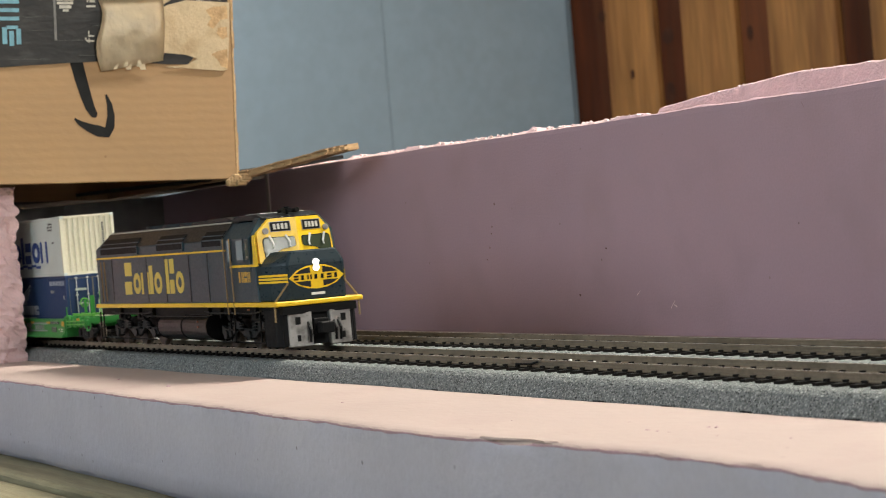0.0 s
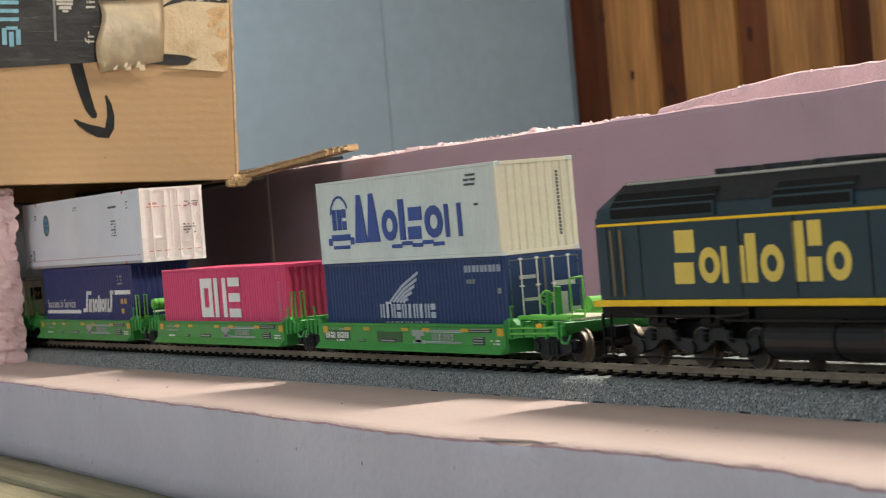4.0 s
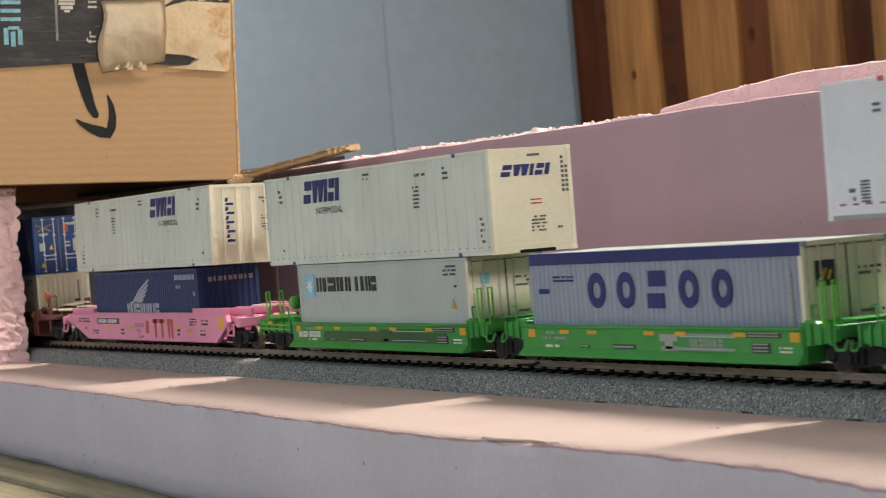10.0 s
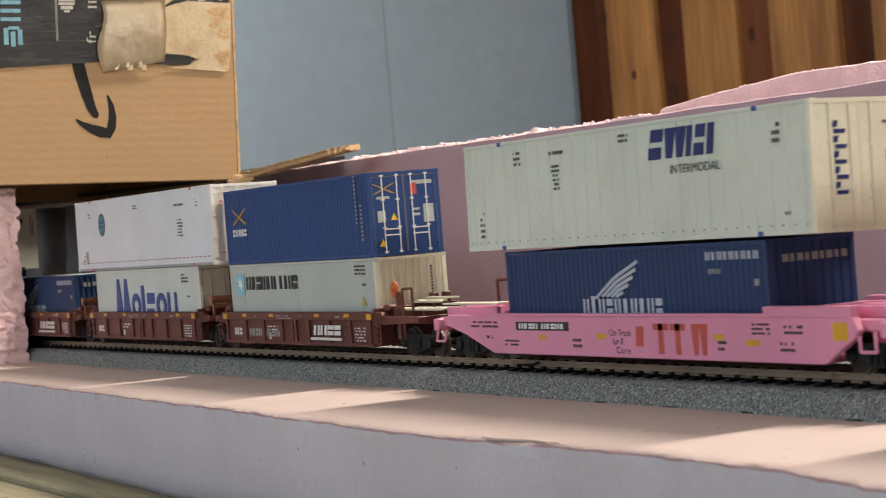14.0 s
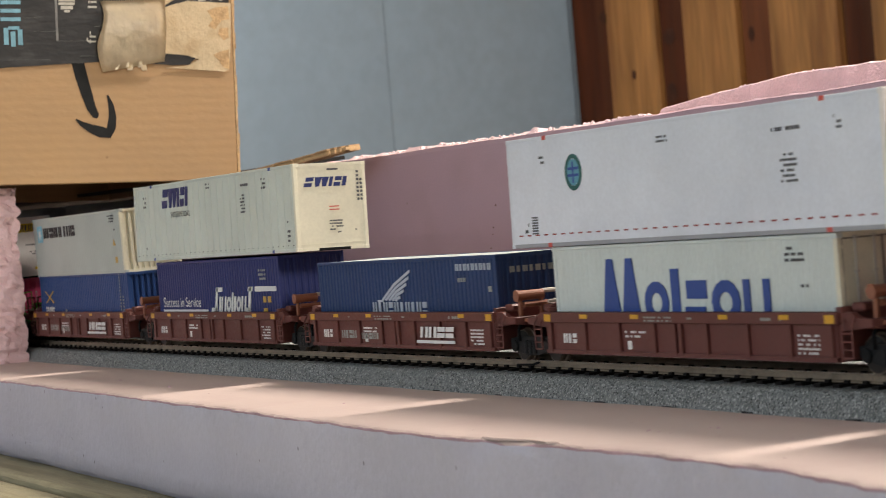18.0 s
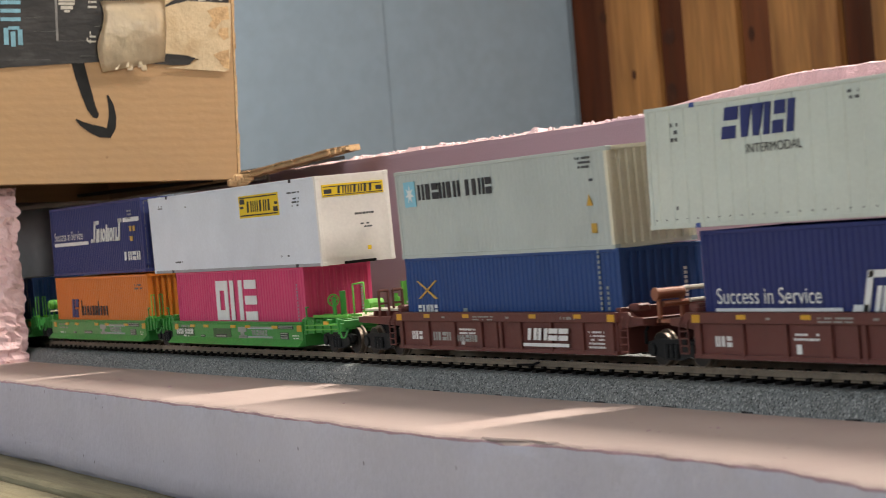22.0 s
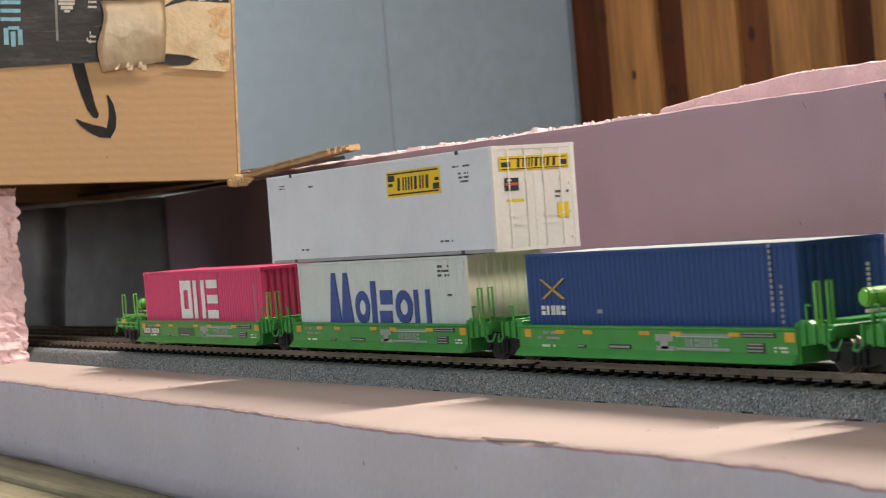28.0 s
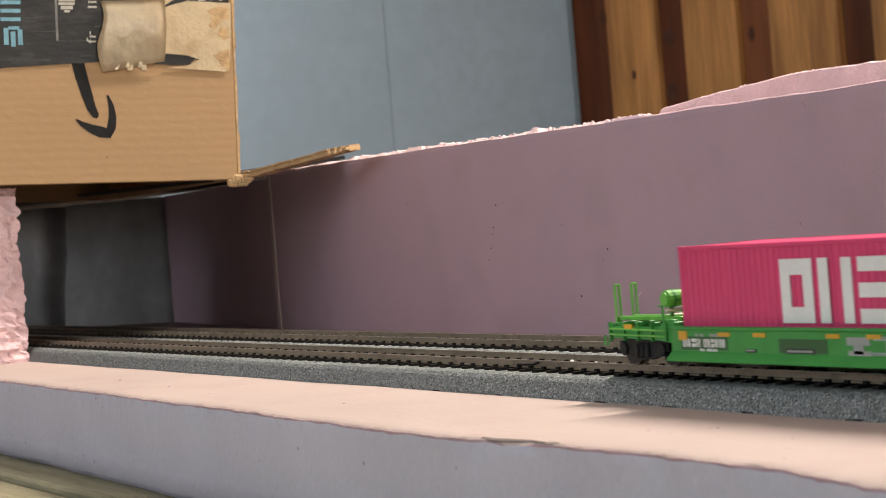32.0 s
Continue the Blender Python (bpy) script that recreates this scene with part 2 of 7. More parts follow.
M_MAGENTA = paint("magenta_paint", (0.62, 0.055, 0.155), 0.45)
M_GREYC = paint("cool_grey_paint", (0.27, 0.31, 0.38), 0.5)
M_ORANGE = paint("orange_paint", (0.66, 0.18, 0.025), 0.45)
M_BLUELET = paint("blue_lettering", (0.035, 0.075, 0.27), 0.5)
M_SKY = paint("light_blue_decal", (0.22, 0.50, 0.62), 0.5)
M_ROUND = paint("dark_teal_decal", (0.03, 0.11, 0.10), 0.5)
M_TEAL = paint("teal_blue_decal", (0.10, 0.28, 0.36), 0.5)
M_PALERED = paint("pale_red_decal", (0.60, 0.27, 0.21), 0.5)
M_GOLD = paint("gold_decal", (0.55, 0.33, 0.06), 0.45)
M_JB = paint("signal_yellow_decal", (0.75, 0.52, 0.02), 0.45)
M_RED = paint("red_decal", (0.52, 0.09, 0.07), 0.5)
M_LOCO = paint("dark_blue_grey_paint", (0.022, 0.044, 0.058), 0.36, spread=0.08, spec=0.3)
M_LOCOROOF = paint("dark_roof_paint", (0.008, 0.009, 0.011), 0.42, spread=0.1)
M_LOCOYEL = paint("locomotive_yellow", (0.80, 0.51, 0.02), 0.35)
M_LOCOLET = paint("pale_yellow_lettering", (0.66, 0.49, 0.10), 0.5)
M_ROD = paint("pale_grey_rod", (0.50, 0.48, 0.43), 0.5)
M_TRUCK = paint("dark_grey_truck_plastic", (0.012, 0.013, 0.014), 0.5, spread=0.2, spec=0.2)
M_TREAD = material("bright_wheel_tread", (0.20, 0.16, 0.125), 0.45, metal=0.5, spread=0.15)
M_TANK = paint("glossy_black_paint", (0.010, 0.010, 0.012), 0.38, bump=0.0)
M_NOSE = paint("glossy_dark_nose_paint", (0.014, 0.026, 0.034), 0.33, bump=0.0)
# pale grey for board rims and for highlights painted on the roof
M_EDGE = paint("pale_rim_and_lit_roof", (0.30, 0.29, 0.27), 0.35)
M_MAUVE = material("mauve_foam_lip", (0.37, 0.235, 0.27), 0.8, spread=0.12, scale=80, fine=600, bump=0.5, bump_scale=500)
M_CRUMB = material("pale_torn_foam", (0.80, 0.60, 0.60), 0.85, spread=0.08, scale=90, fine=900, bump=0.5, bump_scale=900)
M_PRINT = paint("dark_grey_print", (0.10, 0.10, 0.105), 0.5)
M_WING = paint("pale_blue_grey_decal", (0.40, 0.45, 0.53), 0.5)
M_SILLGREY = paint("grey_bottom_rail", (0.30, 0.31, 0.33), 0.5)
M_FRAME = paint("worn_grey_side_frame", (0.018, 0.019, 0.020), 0.5, spread=0.3, spec=0.22)
M_DASH = paint("dark_red_dash", (0.30, 0.05, 0.045), 0.5)
M_BRAKE = paint("orange_brake_paint", (0.50, 0.13, 0.035), 0.5)
M_CREASE = material("tape_crease", (0.14, 0.135, 0.125), 0.5, spread=0.3, scale=200)
M_FAINT = paint("faint_grey_print", (0.20, 0.21, 0.20), 0.5)
M_SEAM = paint("dark_door_seal", (0.16, 0.15, 0.13), 0.7)
M_TAN = paint("tan_handrail", (0.26, 0.18, 0.085), 0.5)
M_GLASS = paint("dark_window_glass", (0.045, 0.06, 0.038), 0.12)
# side windows' pale reflection, put into the glass colour
M_GLASS_REFLECT = paint("reflection_pale_glass", (0.22, 0.27, 0.29), 0.15)
M_SILVER = paint("silver_paint", (0.34, 0.33, 0.32), 0.35, metal=0.3, stain=(0.06, 0.055, 0.05), stain_amount=0.85, stain_scale=150)
M_LAMPGLOW = material("lit_headlight", (1.0, 0.98, 0.92), 0.3, spread=0.0, emit=14.0)

# ---------------------------------------------------------------- room
def room():
    x0, x1, y0, y1, z0, z1 = -5000, 3400, -2400, 2600, -950, 1950
    tagged(boxes("floor", [(x0 - 200, x1 + 200, y0 - 200, y1 + 200, z0 - 100, z0)], M_FLOOR), "grey concrete floor under the layout table", "floor", kind="structure")
    tagged(boxes("ceiling", [(x0 - 200, x1 + 200, y0 - 200, y1 + 200, z1, z1 + 100)], M_PLASTER), "white painted ceiling over the layout", "ceiling", kind="structure")
    w = tagged(boxes("wall_west", [(x0 - 120, x0, y0 - 120, y1 + 120, z0, z1)], M_WALL), "blue-grey painted wall behind the foam", "wall", kind="structure")
    boxes("panel", [(x0, x0 + 14, y0, 2058, z0, z1)], M_WALL, w)
    boxes("panel", [(x0, x0 + 13, 2060, y1 - 10, 215, z1)], M_WALL, w)
    # this wall and the next are unseen, their openings made for the fills
    tagged(boxes("wall_east", [(x1, x1 + 120, y0 - 120, y1 + 120, z0, 1120), (x1, x1 + 120, y0 - 120, y1 + 120, 1860, z1), (x1, x1 + 120, y0 - 120, -300, 1120, 1860),
                               (x1, x1 + 120, 740, y1 + 120, 1120, 1860)], M_WALL), "unseen blue-grey wall with an opening for the east fill", "wall", kind="structure")
    tagged(boxes("wall_south", [(x0, x1, y0 - 120, y0, z0, 390), (x0, x1, y0 - 120, y0, 1170, z1), (x0, -2130, y0 - 120, y0, 390, 1170),
                                (230, x1, y0 - 120, y0, 390, 1170)], M_WALL), "unseen blue-grey wall with an opening for the south fill", "wall", kind="structure")
    n = tagged(boxes("wall_north", [(x0, x1, y1 + 30, y1 + 120, z0, z1)], M_BOARD_DARK), "wall clad in upright pine and dark cedar boards", "wall", kind="structure")
    # upright boards, light and dark in turn
    edges = [-5020, -4815, -4584, -4466, -4237, -4114, -3857, -3745, -3480, -3390, -3080, -2950, -2640, -2540, -2200]
    while edges[-1] < x1 - 400:
        edges += [edges[-1] + 120, edges[-1] + 420]
    for i, (a, b) in enumerate(zip(edges, edges[1:])):
        dark = i % 2 == 0
        mat = (M_BOARD_MID if i % 6 == 4 else M_BOARD_DARK) if dark else M_BOARD
        boxes("board", [(a, b - 6, y1 + (12 if dark else 0), y1 + 30, z0, z1)], mat, n, bevel=2.0)

    for x, z, w, h, y in ((-4545, 459, 26, 20, 12), (-4552, 321, 22, 26, 12), (-4826, 540, 16, 14, 0), (-4201, 427, 12, 18, 12), (-3990, 560, 14, 12, 0), (-4700, 380, 9, 12, 0)):
        bm = bmesh.new()
        prism(bm, disc(x, z, w, h, 14)[0], "y", y1 + y - 0.8, y1 + y + 4)
        part("knot", bm, M_KNOT, n, "dark knot in the board")


room()


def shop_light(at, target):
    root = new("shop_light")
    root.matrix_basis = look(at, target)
    tagged(root, "unseen added steel shop light with two lit tubes", "lamp", "shop lights")
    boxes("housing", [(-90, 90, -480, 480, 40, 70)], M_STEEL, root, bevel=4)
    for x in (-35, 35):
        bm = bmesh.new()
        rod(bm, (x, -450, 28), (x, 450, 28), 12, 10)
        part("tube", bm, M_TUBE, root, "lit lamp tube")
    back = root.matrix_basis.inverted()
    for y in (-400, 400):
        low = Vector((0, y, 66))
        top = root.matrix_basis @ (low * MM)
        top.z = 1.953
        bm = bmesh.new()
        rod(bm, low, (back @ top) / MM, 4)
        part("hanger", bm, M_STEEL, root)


# added housings for the key lamp and the far wall fill
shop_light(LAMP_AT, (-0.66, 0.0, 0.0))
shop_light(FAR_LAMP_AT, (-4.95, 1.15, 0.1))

# ---------------------------------------------------------------- layout base
RNG = random.Random(7)


def table():
    root = tagged(new("layout_table"), "long weathered plywood table under the layout", "table")
    y = -420
    for i, wd in enumerate((208, 120, 210, 210, 210)):
        boxes("plank", [(-4800, 3100, y, y + wd - 5, -56 - 3 * (i % 2), -36.4 - 1.5 * (i % 2))], M_TABLE, root, bevel=1.5)
        y += wd
    for x in (-4600, -2700, -500, 1200, 2900):
        for y in (-380, 480):
            boxes("leg", [(x, x + 70, y, y + 70, -950, -60)], M_TABLE, root, bevel=3)


table()


def span(a, b, fine_a, fine_b, fine, coarse):
    """Stations along x: close together where the camera looks, wide apart elsewhere."""
    out, x = [], a
    while x < b:
        out.append(x)
        x += fine if fine_a <= x < fine_b else coarse
    return out + [b]


def rough(x, y, z, size):
    return noise.noise(Vector((x, y, z)) / size)


def foam_base():
    kx = (-4700, -1100, -981, -805, -677, -576, -508, -494, -466, -452, -409, -364, -324, -250, 3000)
    ky = (-74, -74, -75, -80, -83.5, -87, -88, -88, -84, -83, -82, -84.5, -91, -94, -90)
    bm = bmesh.new()
    rows = []
    for x in span(-4700, 3000, -1130, -280, 1.6, 60):
        fb = float(np.interp(x, kx, ky)) + 1.0 * rough(x, 0, 0, 60)
        fy = fb + 1.7 * rough(x, 3, 0, 20) + 1.1 * rough(x, 5, 0, 6)
        bite = 0.8 * max(0.0, 1 - abs(x + 478) / 12)
        prof = [(270, 0), (fy + 30, 0.25 * rough(x, 0, 3, 60)), (fy + 6, 0.2 * rough(x, 0, 7, 30)),
                (fy + 0.9 + bite + 0.4 * rough(x, 9, 3, 4), -0.15 - bite * 0.6), (fy + 0.1 + bite * 0.5 + 0.4 * rough(x, 2, 3, 5), -0.6 - bite + 0.25 * rough(x, 7, 1, 3)), (fy - 0.05, -1.2 + 0.3 * rough(x, 4, 4, 7)),
                (fb + 0.15 * (fy - fb), -4), (fb + 0.6 * rough(x, 0, 9, 90), -12), (fb + 1 + 0.6 * rough(x, 0, 19, 90), -26), (fb + 1.2, -33.2 + 0.7 * rough(x, 6, 2, 14)), (fb + 4.5, -34.4), (fb + 5, -36), (270, -36)]
        rows.append([bm.verts.new((x, p, q)) for p, q in prof])
    for a, b in zip(rows, rows[1:]):
        for j in range(len(a)):
            k = (j + 1) % len(a)
            f = bm.faces.new((a[j], b[j], b[k], a[k]))
            f.material_index = 1 if j in (5, 6, 7, 8, 9, 10) else (2 if j == 4 else 0)
            f.smooth = j not in (3,)
    bm.faces.new(rows[0])
    bm.faces.new(rows[-1][::-1])
    me = finish(bm, "foam_base", M_PINK)
    me.materials.append(M_LILAC)
    me.materials.append(M_MAUVE)
    tagged(new("foam_base", me), "pink insulation foam base with a ragged cut front edge", "foam board", kind="structure")


foam_base()


def foam_wall():
    root = tagged(new("foam_wall"), "upright pink foam board with a chipped top edge", "foam board", kind="structure")
    bm = bmesh.new()
    rows = []
    for x in span(-1190, 3000, -1190, -420, 1.5, 40):
        chip = max(0.0, rough(x, 3, 1, 30) * 0.4 + rough(x, 8, 1, 7) * 0.7 + 0.9 * rough(x, 5, 1, 3.1) - 0.12) * 3.2 * (0.25 if x > -770 else 1.0)
        chip += 1.6 * max(0.0, min(1.0, (10 - abs(x + 1003)) / 2)) + 0.9 * max(0.0, min(1.0, (14 - abs(x + 795)) / 4))
        f = 91.3 + 0.5 * rough(x, 0, 0, 40)
        prof = [(150, 0), (150, f - 2), (150.3, f), (151.5, f + 0.5 + 0.35 * chip), (153 + rough(x, 1, 0, 3), f + 0.6 + chip),
                (160, f + 0.4 + 0.6 * chip), (175, f + 0.3), (175, 0)]
        rows.append([bm.verts.new((x, p, q)) for p, q in prof])
    for a, b in zip(rows, rows[1:]):
        for j in range(len(a)):
            k = (j + 1) % len(a)
            fc = bm.faces.new((a[j], b[j], b[k], a[k]))
            fc.material_index = 1 if j in ((2, 3, 4, 5) if a[0].co.x < -812 else (5,)) else 0
    bm.faces.new(rows[0])
    bm.faces.new(rows[-1][::-1])
    me = finish(bm, "board", M_PINK_WALL)
    me.materials.append(M_PINK_CUT)
    ob = new("board", me)
    ob.parent = root
    # the return of the wall inside the tunnel
    bm = bmesh.new()
    prism(bm, [(-1192, 150), (-1470, 184), (-1467, 209), (-1189, 175)], "z", 0, 88)
    part("return_board", bm, M_PINK_WALL, root)
    bm = bmesh.new()
    prism(bm, [(-1193.5, 149.4), (-1189.5, 149.5), (-1189.5, 152), (-1193.5, 152)], "z", 0, 90)
    part("cut_edge", bm, M_PINK, root, "pale cut edge of the foam board")
    # second, thicker board behind
    bm = bmesh.new()
    rows = []
    for x in span(-812, 3000, -812, -420, 1.3, 40):
        top = float(np.interp(x, (-812, -808, -780, -712, -662, -632, 3000), (92.8, 96.2, 98.3, 102.0, 101.4, 100.8, 100))) + 0.35 * rough(x, 0, 2, 6)
        cut = 0.9 * abs(math.sin(x / 4.6 + 1.5 * rough(x, 3, 3, 30)))
        prof = [(176, 0), (176, 91), (176.5 + cut + 0.5 * rough(x, 4, 0, 5), 0.6 * top + 36.5), (177 + cut * 1.3 + 0.5 * rough(x, 0, 4, 4), top - 0.6),
                (179, top), (214, top - 1), (214, 0)]
        rows.append([bm.verts.new((x, p, q)) for p, q in prof])
    for a, b in zip(rows, rows[1:]):
        for j in range(len(a)):
            k = (j + 1) % len(a)
            bm.faces.new((a[j], b[j], b[k], a[k]))
    bm.faces.new(rows[0])
    bm.faces.new(rows[-1][::-1])
    part("rear_board", bm, M_PINK_CUT, root, "paler foam board with a hacked top")


foam_wall()


def foam_lumps(name, spots, parent, label, mat=M_CRUMB):
    """Loose torn grains of foam, each an uneven small lump at (x, y, z, r)."""
    bm = bmesh.new()
    for x, y, z, r in spots:
        ring = [(math.cos(a) * r * RNG.uniform(0.6, 1.3), math.sin(a) * r * RNG.uniform(0.6, 1.2)) for a in np.arange(0, 6.2, 1.05)]
        lo = [bm.verts.new((x + p * 1.2, y + q, z - r * 0.7)) for p, q in ring]
        mi = [bm.verts.new((x + p * RNG.uniform(0.8, 1.2), y + q * RNG.uniform(0.8, 1.2), z + r * RNG.uniform(0.0, 0.5))) for p, q in ring]
        top = bm.verts.new((x + r * RNG.uniform(-0.4, 0.4), y + r * RNG.uniform(-0.4, 0.4), z + r * RNG.uniform(0.6, 1.1)))
        n = len(ring)
        bm.faces.new(lo[::-1])
        for i in range(n):
            j = (i + 1) % n
            bm.faces.new((lo[i], lo[j], mi[j], mi[i]))
            bm.faces.new((mi[i], mi[j], top))
    part(name, bm, mat, parent, label)["kind"] = "stuff"


WALL = bpy.data.objects["foam_wall"]
foam_lumps("torn_grain", [(RNG.uniform(-1060, -780), 151.5 + RNG.uniform(0, 5), 92.0 + RNG.uniform(-0.3, 0.5), RNG.uniform(0.4, 1.0) * (1.5 if RNG.random() < 0.12 else 1)) for _ in range(260)], WALL, "pale torn foam grains along the top")
foam_lumps("torn_grain", [(x, 178.5 + RNG.uniform(-0.8, 2), float(np.interp(x, (-812, -808, -780, -712, -662, -632, 3000), (92.8, 96.2, 98.3, 102.0, 101.4, 100.8, 100))) + RNG.uniform(-0.7, -0.1), RNG.uniform(0.4, 0.9)) for x in [RNG.uniform(-808, -560) for _ in range(26)]], WALL, "pale torn foam grains on the rear board")

bm = bmesh.new()
chip = [(-494, -86), (-488, -82.6), (-479, -82.0), (-470, -80.2), (-463, -80.6), (-459, -82.4), (-463, -84.2), (-471, -83.2), (-478, -84.8), (-486, -86.4)]
lo = [bm.verts.new((x, y, -0.3 + 0.05 * (x + 480) / 10)) for x, y in chip]
hi = [bm.verts.new((-477 + (x + 477) * 0.94, -83.4 + (y + 83.4) * 0.85, 0.22)) for x, y in chip]
bm.faces.new(lo[::-1])
bm.faces.new(hi)
for i in range(len(chip)):
    j = (i + 1) % len(chip)
    bm.faces.new((lo[i], lo[j], hi[j], hi[i]))
part("loose_chip", bm, M_PINK, bpy.data.objects["foam_base"], "half-broken chip at the cut edge")
foam_lumps("nick", [(-446, -46, -0.25, 0.7), (-449, -46.5, -0.3, 0.6), (-520, -62, -0.25, 0.6), (-640, -58, -0.25, 0.6), (-880, -52, -0.3, 0.8), (-408, -52, -0.3, 0.6), (-804, -57.6, -0.3, 0.9), (-460, -57, -0.35, 0.8), (-455, -57.4, -0.35, 0.7)], bpy.data.objects["foam_base"], "small nicks in the foam", M_PINK_WALL)
# pin holes and scratches in the wall's face, nicks in the base
for x, z, r in ((-915.5, 60.6, 0.5), (-919.6, 50.1, 0.35), (-920.7, 46.9, 0.3), (-923.5, 40.3, 0.35), (-926.8, 34.7, 0.3), (-817.2, 37.3, 0.4), (-842.5, 17.2, 0.45)):
    bm = bmesh.new()
    rod(bm, (x, 149.8, z), (x, 150.6, z), r, 7)
    part("pin_hole", bm, M_BOARD_DARK, WALL, "dark pin hole")

for x, z, w, lean in ((-795.3, 16.7, 2.6, 0.6), (-769.7, 11.1, 3.4, 0.9), (-767.0, 12.6, 2.2, -0.4), (-669.5, 88.0, 1.6, -1.4)):
    bm = bmesh.new()
    prism(bm, [(x, z), (x + w, z + w * lean), (x + w * 1.1, z + w * lean + 0.5), (x + 0.1, z + 0.4)], "y", 149.86, 150.4)
    part("scratch", bm, M_CRUMB if z < 80 else M_MAUVE, WALL, "short scratch in the foam")


def foam_block():
    bm = bmesh.new()
    bmesh.ops.create_cube(bm, size=1.0)
    bmesh.ops.subdivide_edges(bm, edges=list(bm.edges), cuts=47, use_grid_fill=True)
    for v in bm.verts:
        x, y, z = v.co
        p = Vector((-1257 + x * 280, -78 + y * 112, 45 + z * 90))
        d = Vector((noise.noise(p / 9), noise.noise(p / 9 + Vector((9, 0, 0))), noise.noise(p / 9 + Vector((0, 9, 0)))))
        e = Vector((noise.noise(p / 3), noise.noise(p / 3 + Vector((9, 0, 0))), 0))
        keep = min(1.0, (z + 0.5) * 8)
        g = noise.noise(p / 5.5 + Vector((3, 7, 1)))
        v.co = p + Vector((d.x * 2.0 + e.x * 2.2 + 2.6 * max(0.0, g), d.y * 2.0 + e.y * 2.6, d.z * 1.0 * keep))
        if z < -0.499:
            v.co.z = 0
    ob = part("foam_block", bm, M_PINK_CUT)
    tagged(ob, "broken pink foam block with a torn face under the box", "foam block")


foam_block()


def tunnel():
    """Unseen boards added behind the box to keep light off the hidden line."""
    boxes_ = ((-4700, -1680, -70, -45, 0, 90.7), (-4700, -1640, 95, 120, 0, 90.7))
    for b in boxes_:
        tagged(boxes("tunnel_side", [b], M_PINK), "unseen pink foam board keeping light off the hidden track", "foam board", kind="structure")
    tagged(boxes("tunnel_lid", [(-4700, -2050, -75, 215, 90.8, 93), (-2050, -1372, 40, 215, 90.8, 93)], M_SHADE_CARD), "unseen card sheet keeping light out, coloured dark for shade", "cardboard sheet", kind="structure")
    tagged(boxes("tunnel_lid", [(-1374, -1196, 149.5, 215, 92.2, 94.2)], M_SHADE_CARD), "unseen card strip closing a light leak, coloured dark for shade", "cardboard sheet", kind="structure")
    tagged(boxes("tunnel_end", [(-4725, -4701, -70, 120, 0, 113)], M_PINK), "unseen pink foam board closing off the hidden track", "foam board", kind="structure")


tunnel()


def grey_sheet():
    bm = bmesh.new()
    a, b = Vector((-1450, 190, 0)), Vector((-1640, 86, 0))
    n = Vector((0.48, -0.87, 0))
    cols = []
    for i in range(121):
        t = i / 120
        col = []
        for z in (0, 18, 36, 54, 70, 80, 88):
            p = a.lerp(b, t)
            w = 2.5 * rough(t * 300, z * 0.3, 0, 40) - 11.0 * math.exp(-((t - 0.60 + z * 0.0006) / 0.022) ** 2) - 10.0 * math.exp(-((t - 0.05) / 0.03) ** 2)
            w += 3.0 * math.exp(-((t - 0.66 + z * 0.0006) / 0.03) ** 2) + 3.5 * rough(t * 240 + z * 1.3, z, 5, 34)
            col.append((p + n * w) + Vector((0, 0, z)))
        cols.append(col)
    front = [[bm.verts.new(p) for p in c] for c in cols]
    back = [[bm.verts.new(p - n * 2) for p in c] for c in cols]
    for grid in (front, back):
        for c, d in zip(grid, grid[1:]):
            for j in range(6):
                bm.faces.new((c[j], d[j], d[j + 1], c[j + 1]))
    for c, d, e, f in zip(front, front[1:], back, back[1:]):
        bm.faces.new((c[6], d[6], f[6], e[6]))
    ob = part("grey_sheet", bm, M_CLOTH, smooth=True)
    tagged(ob, "creased grey sheet standing at the back of the tunnel", "sheet")


grey_sheet()


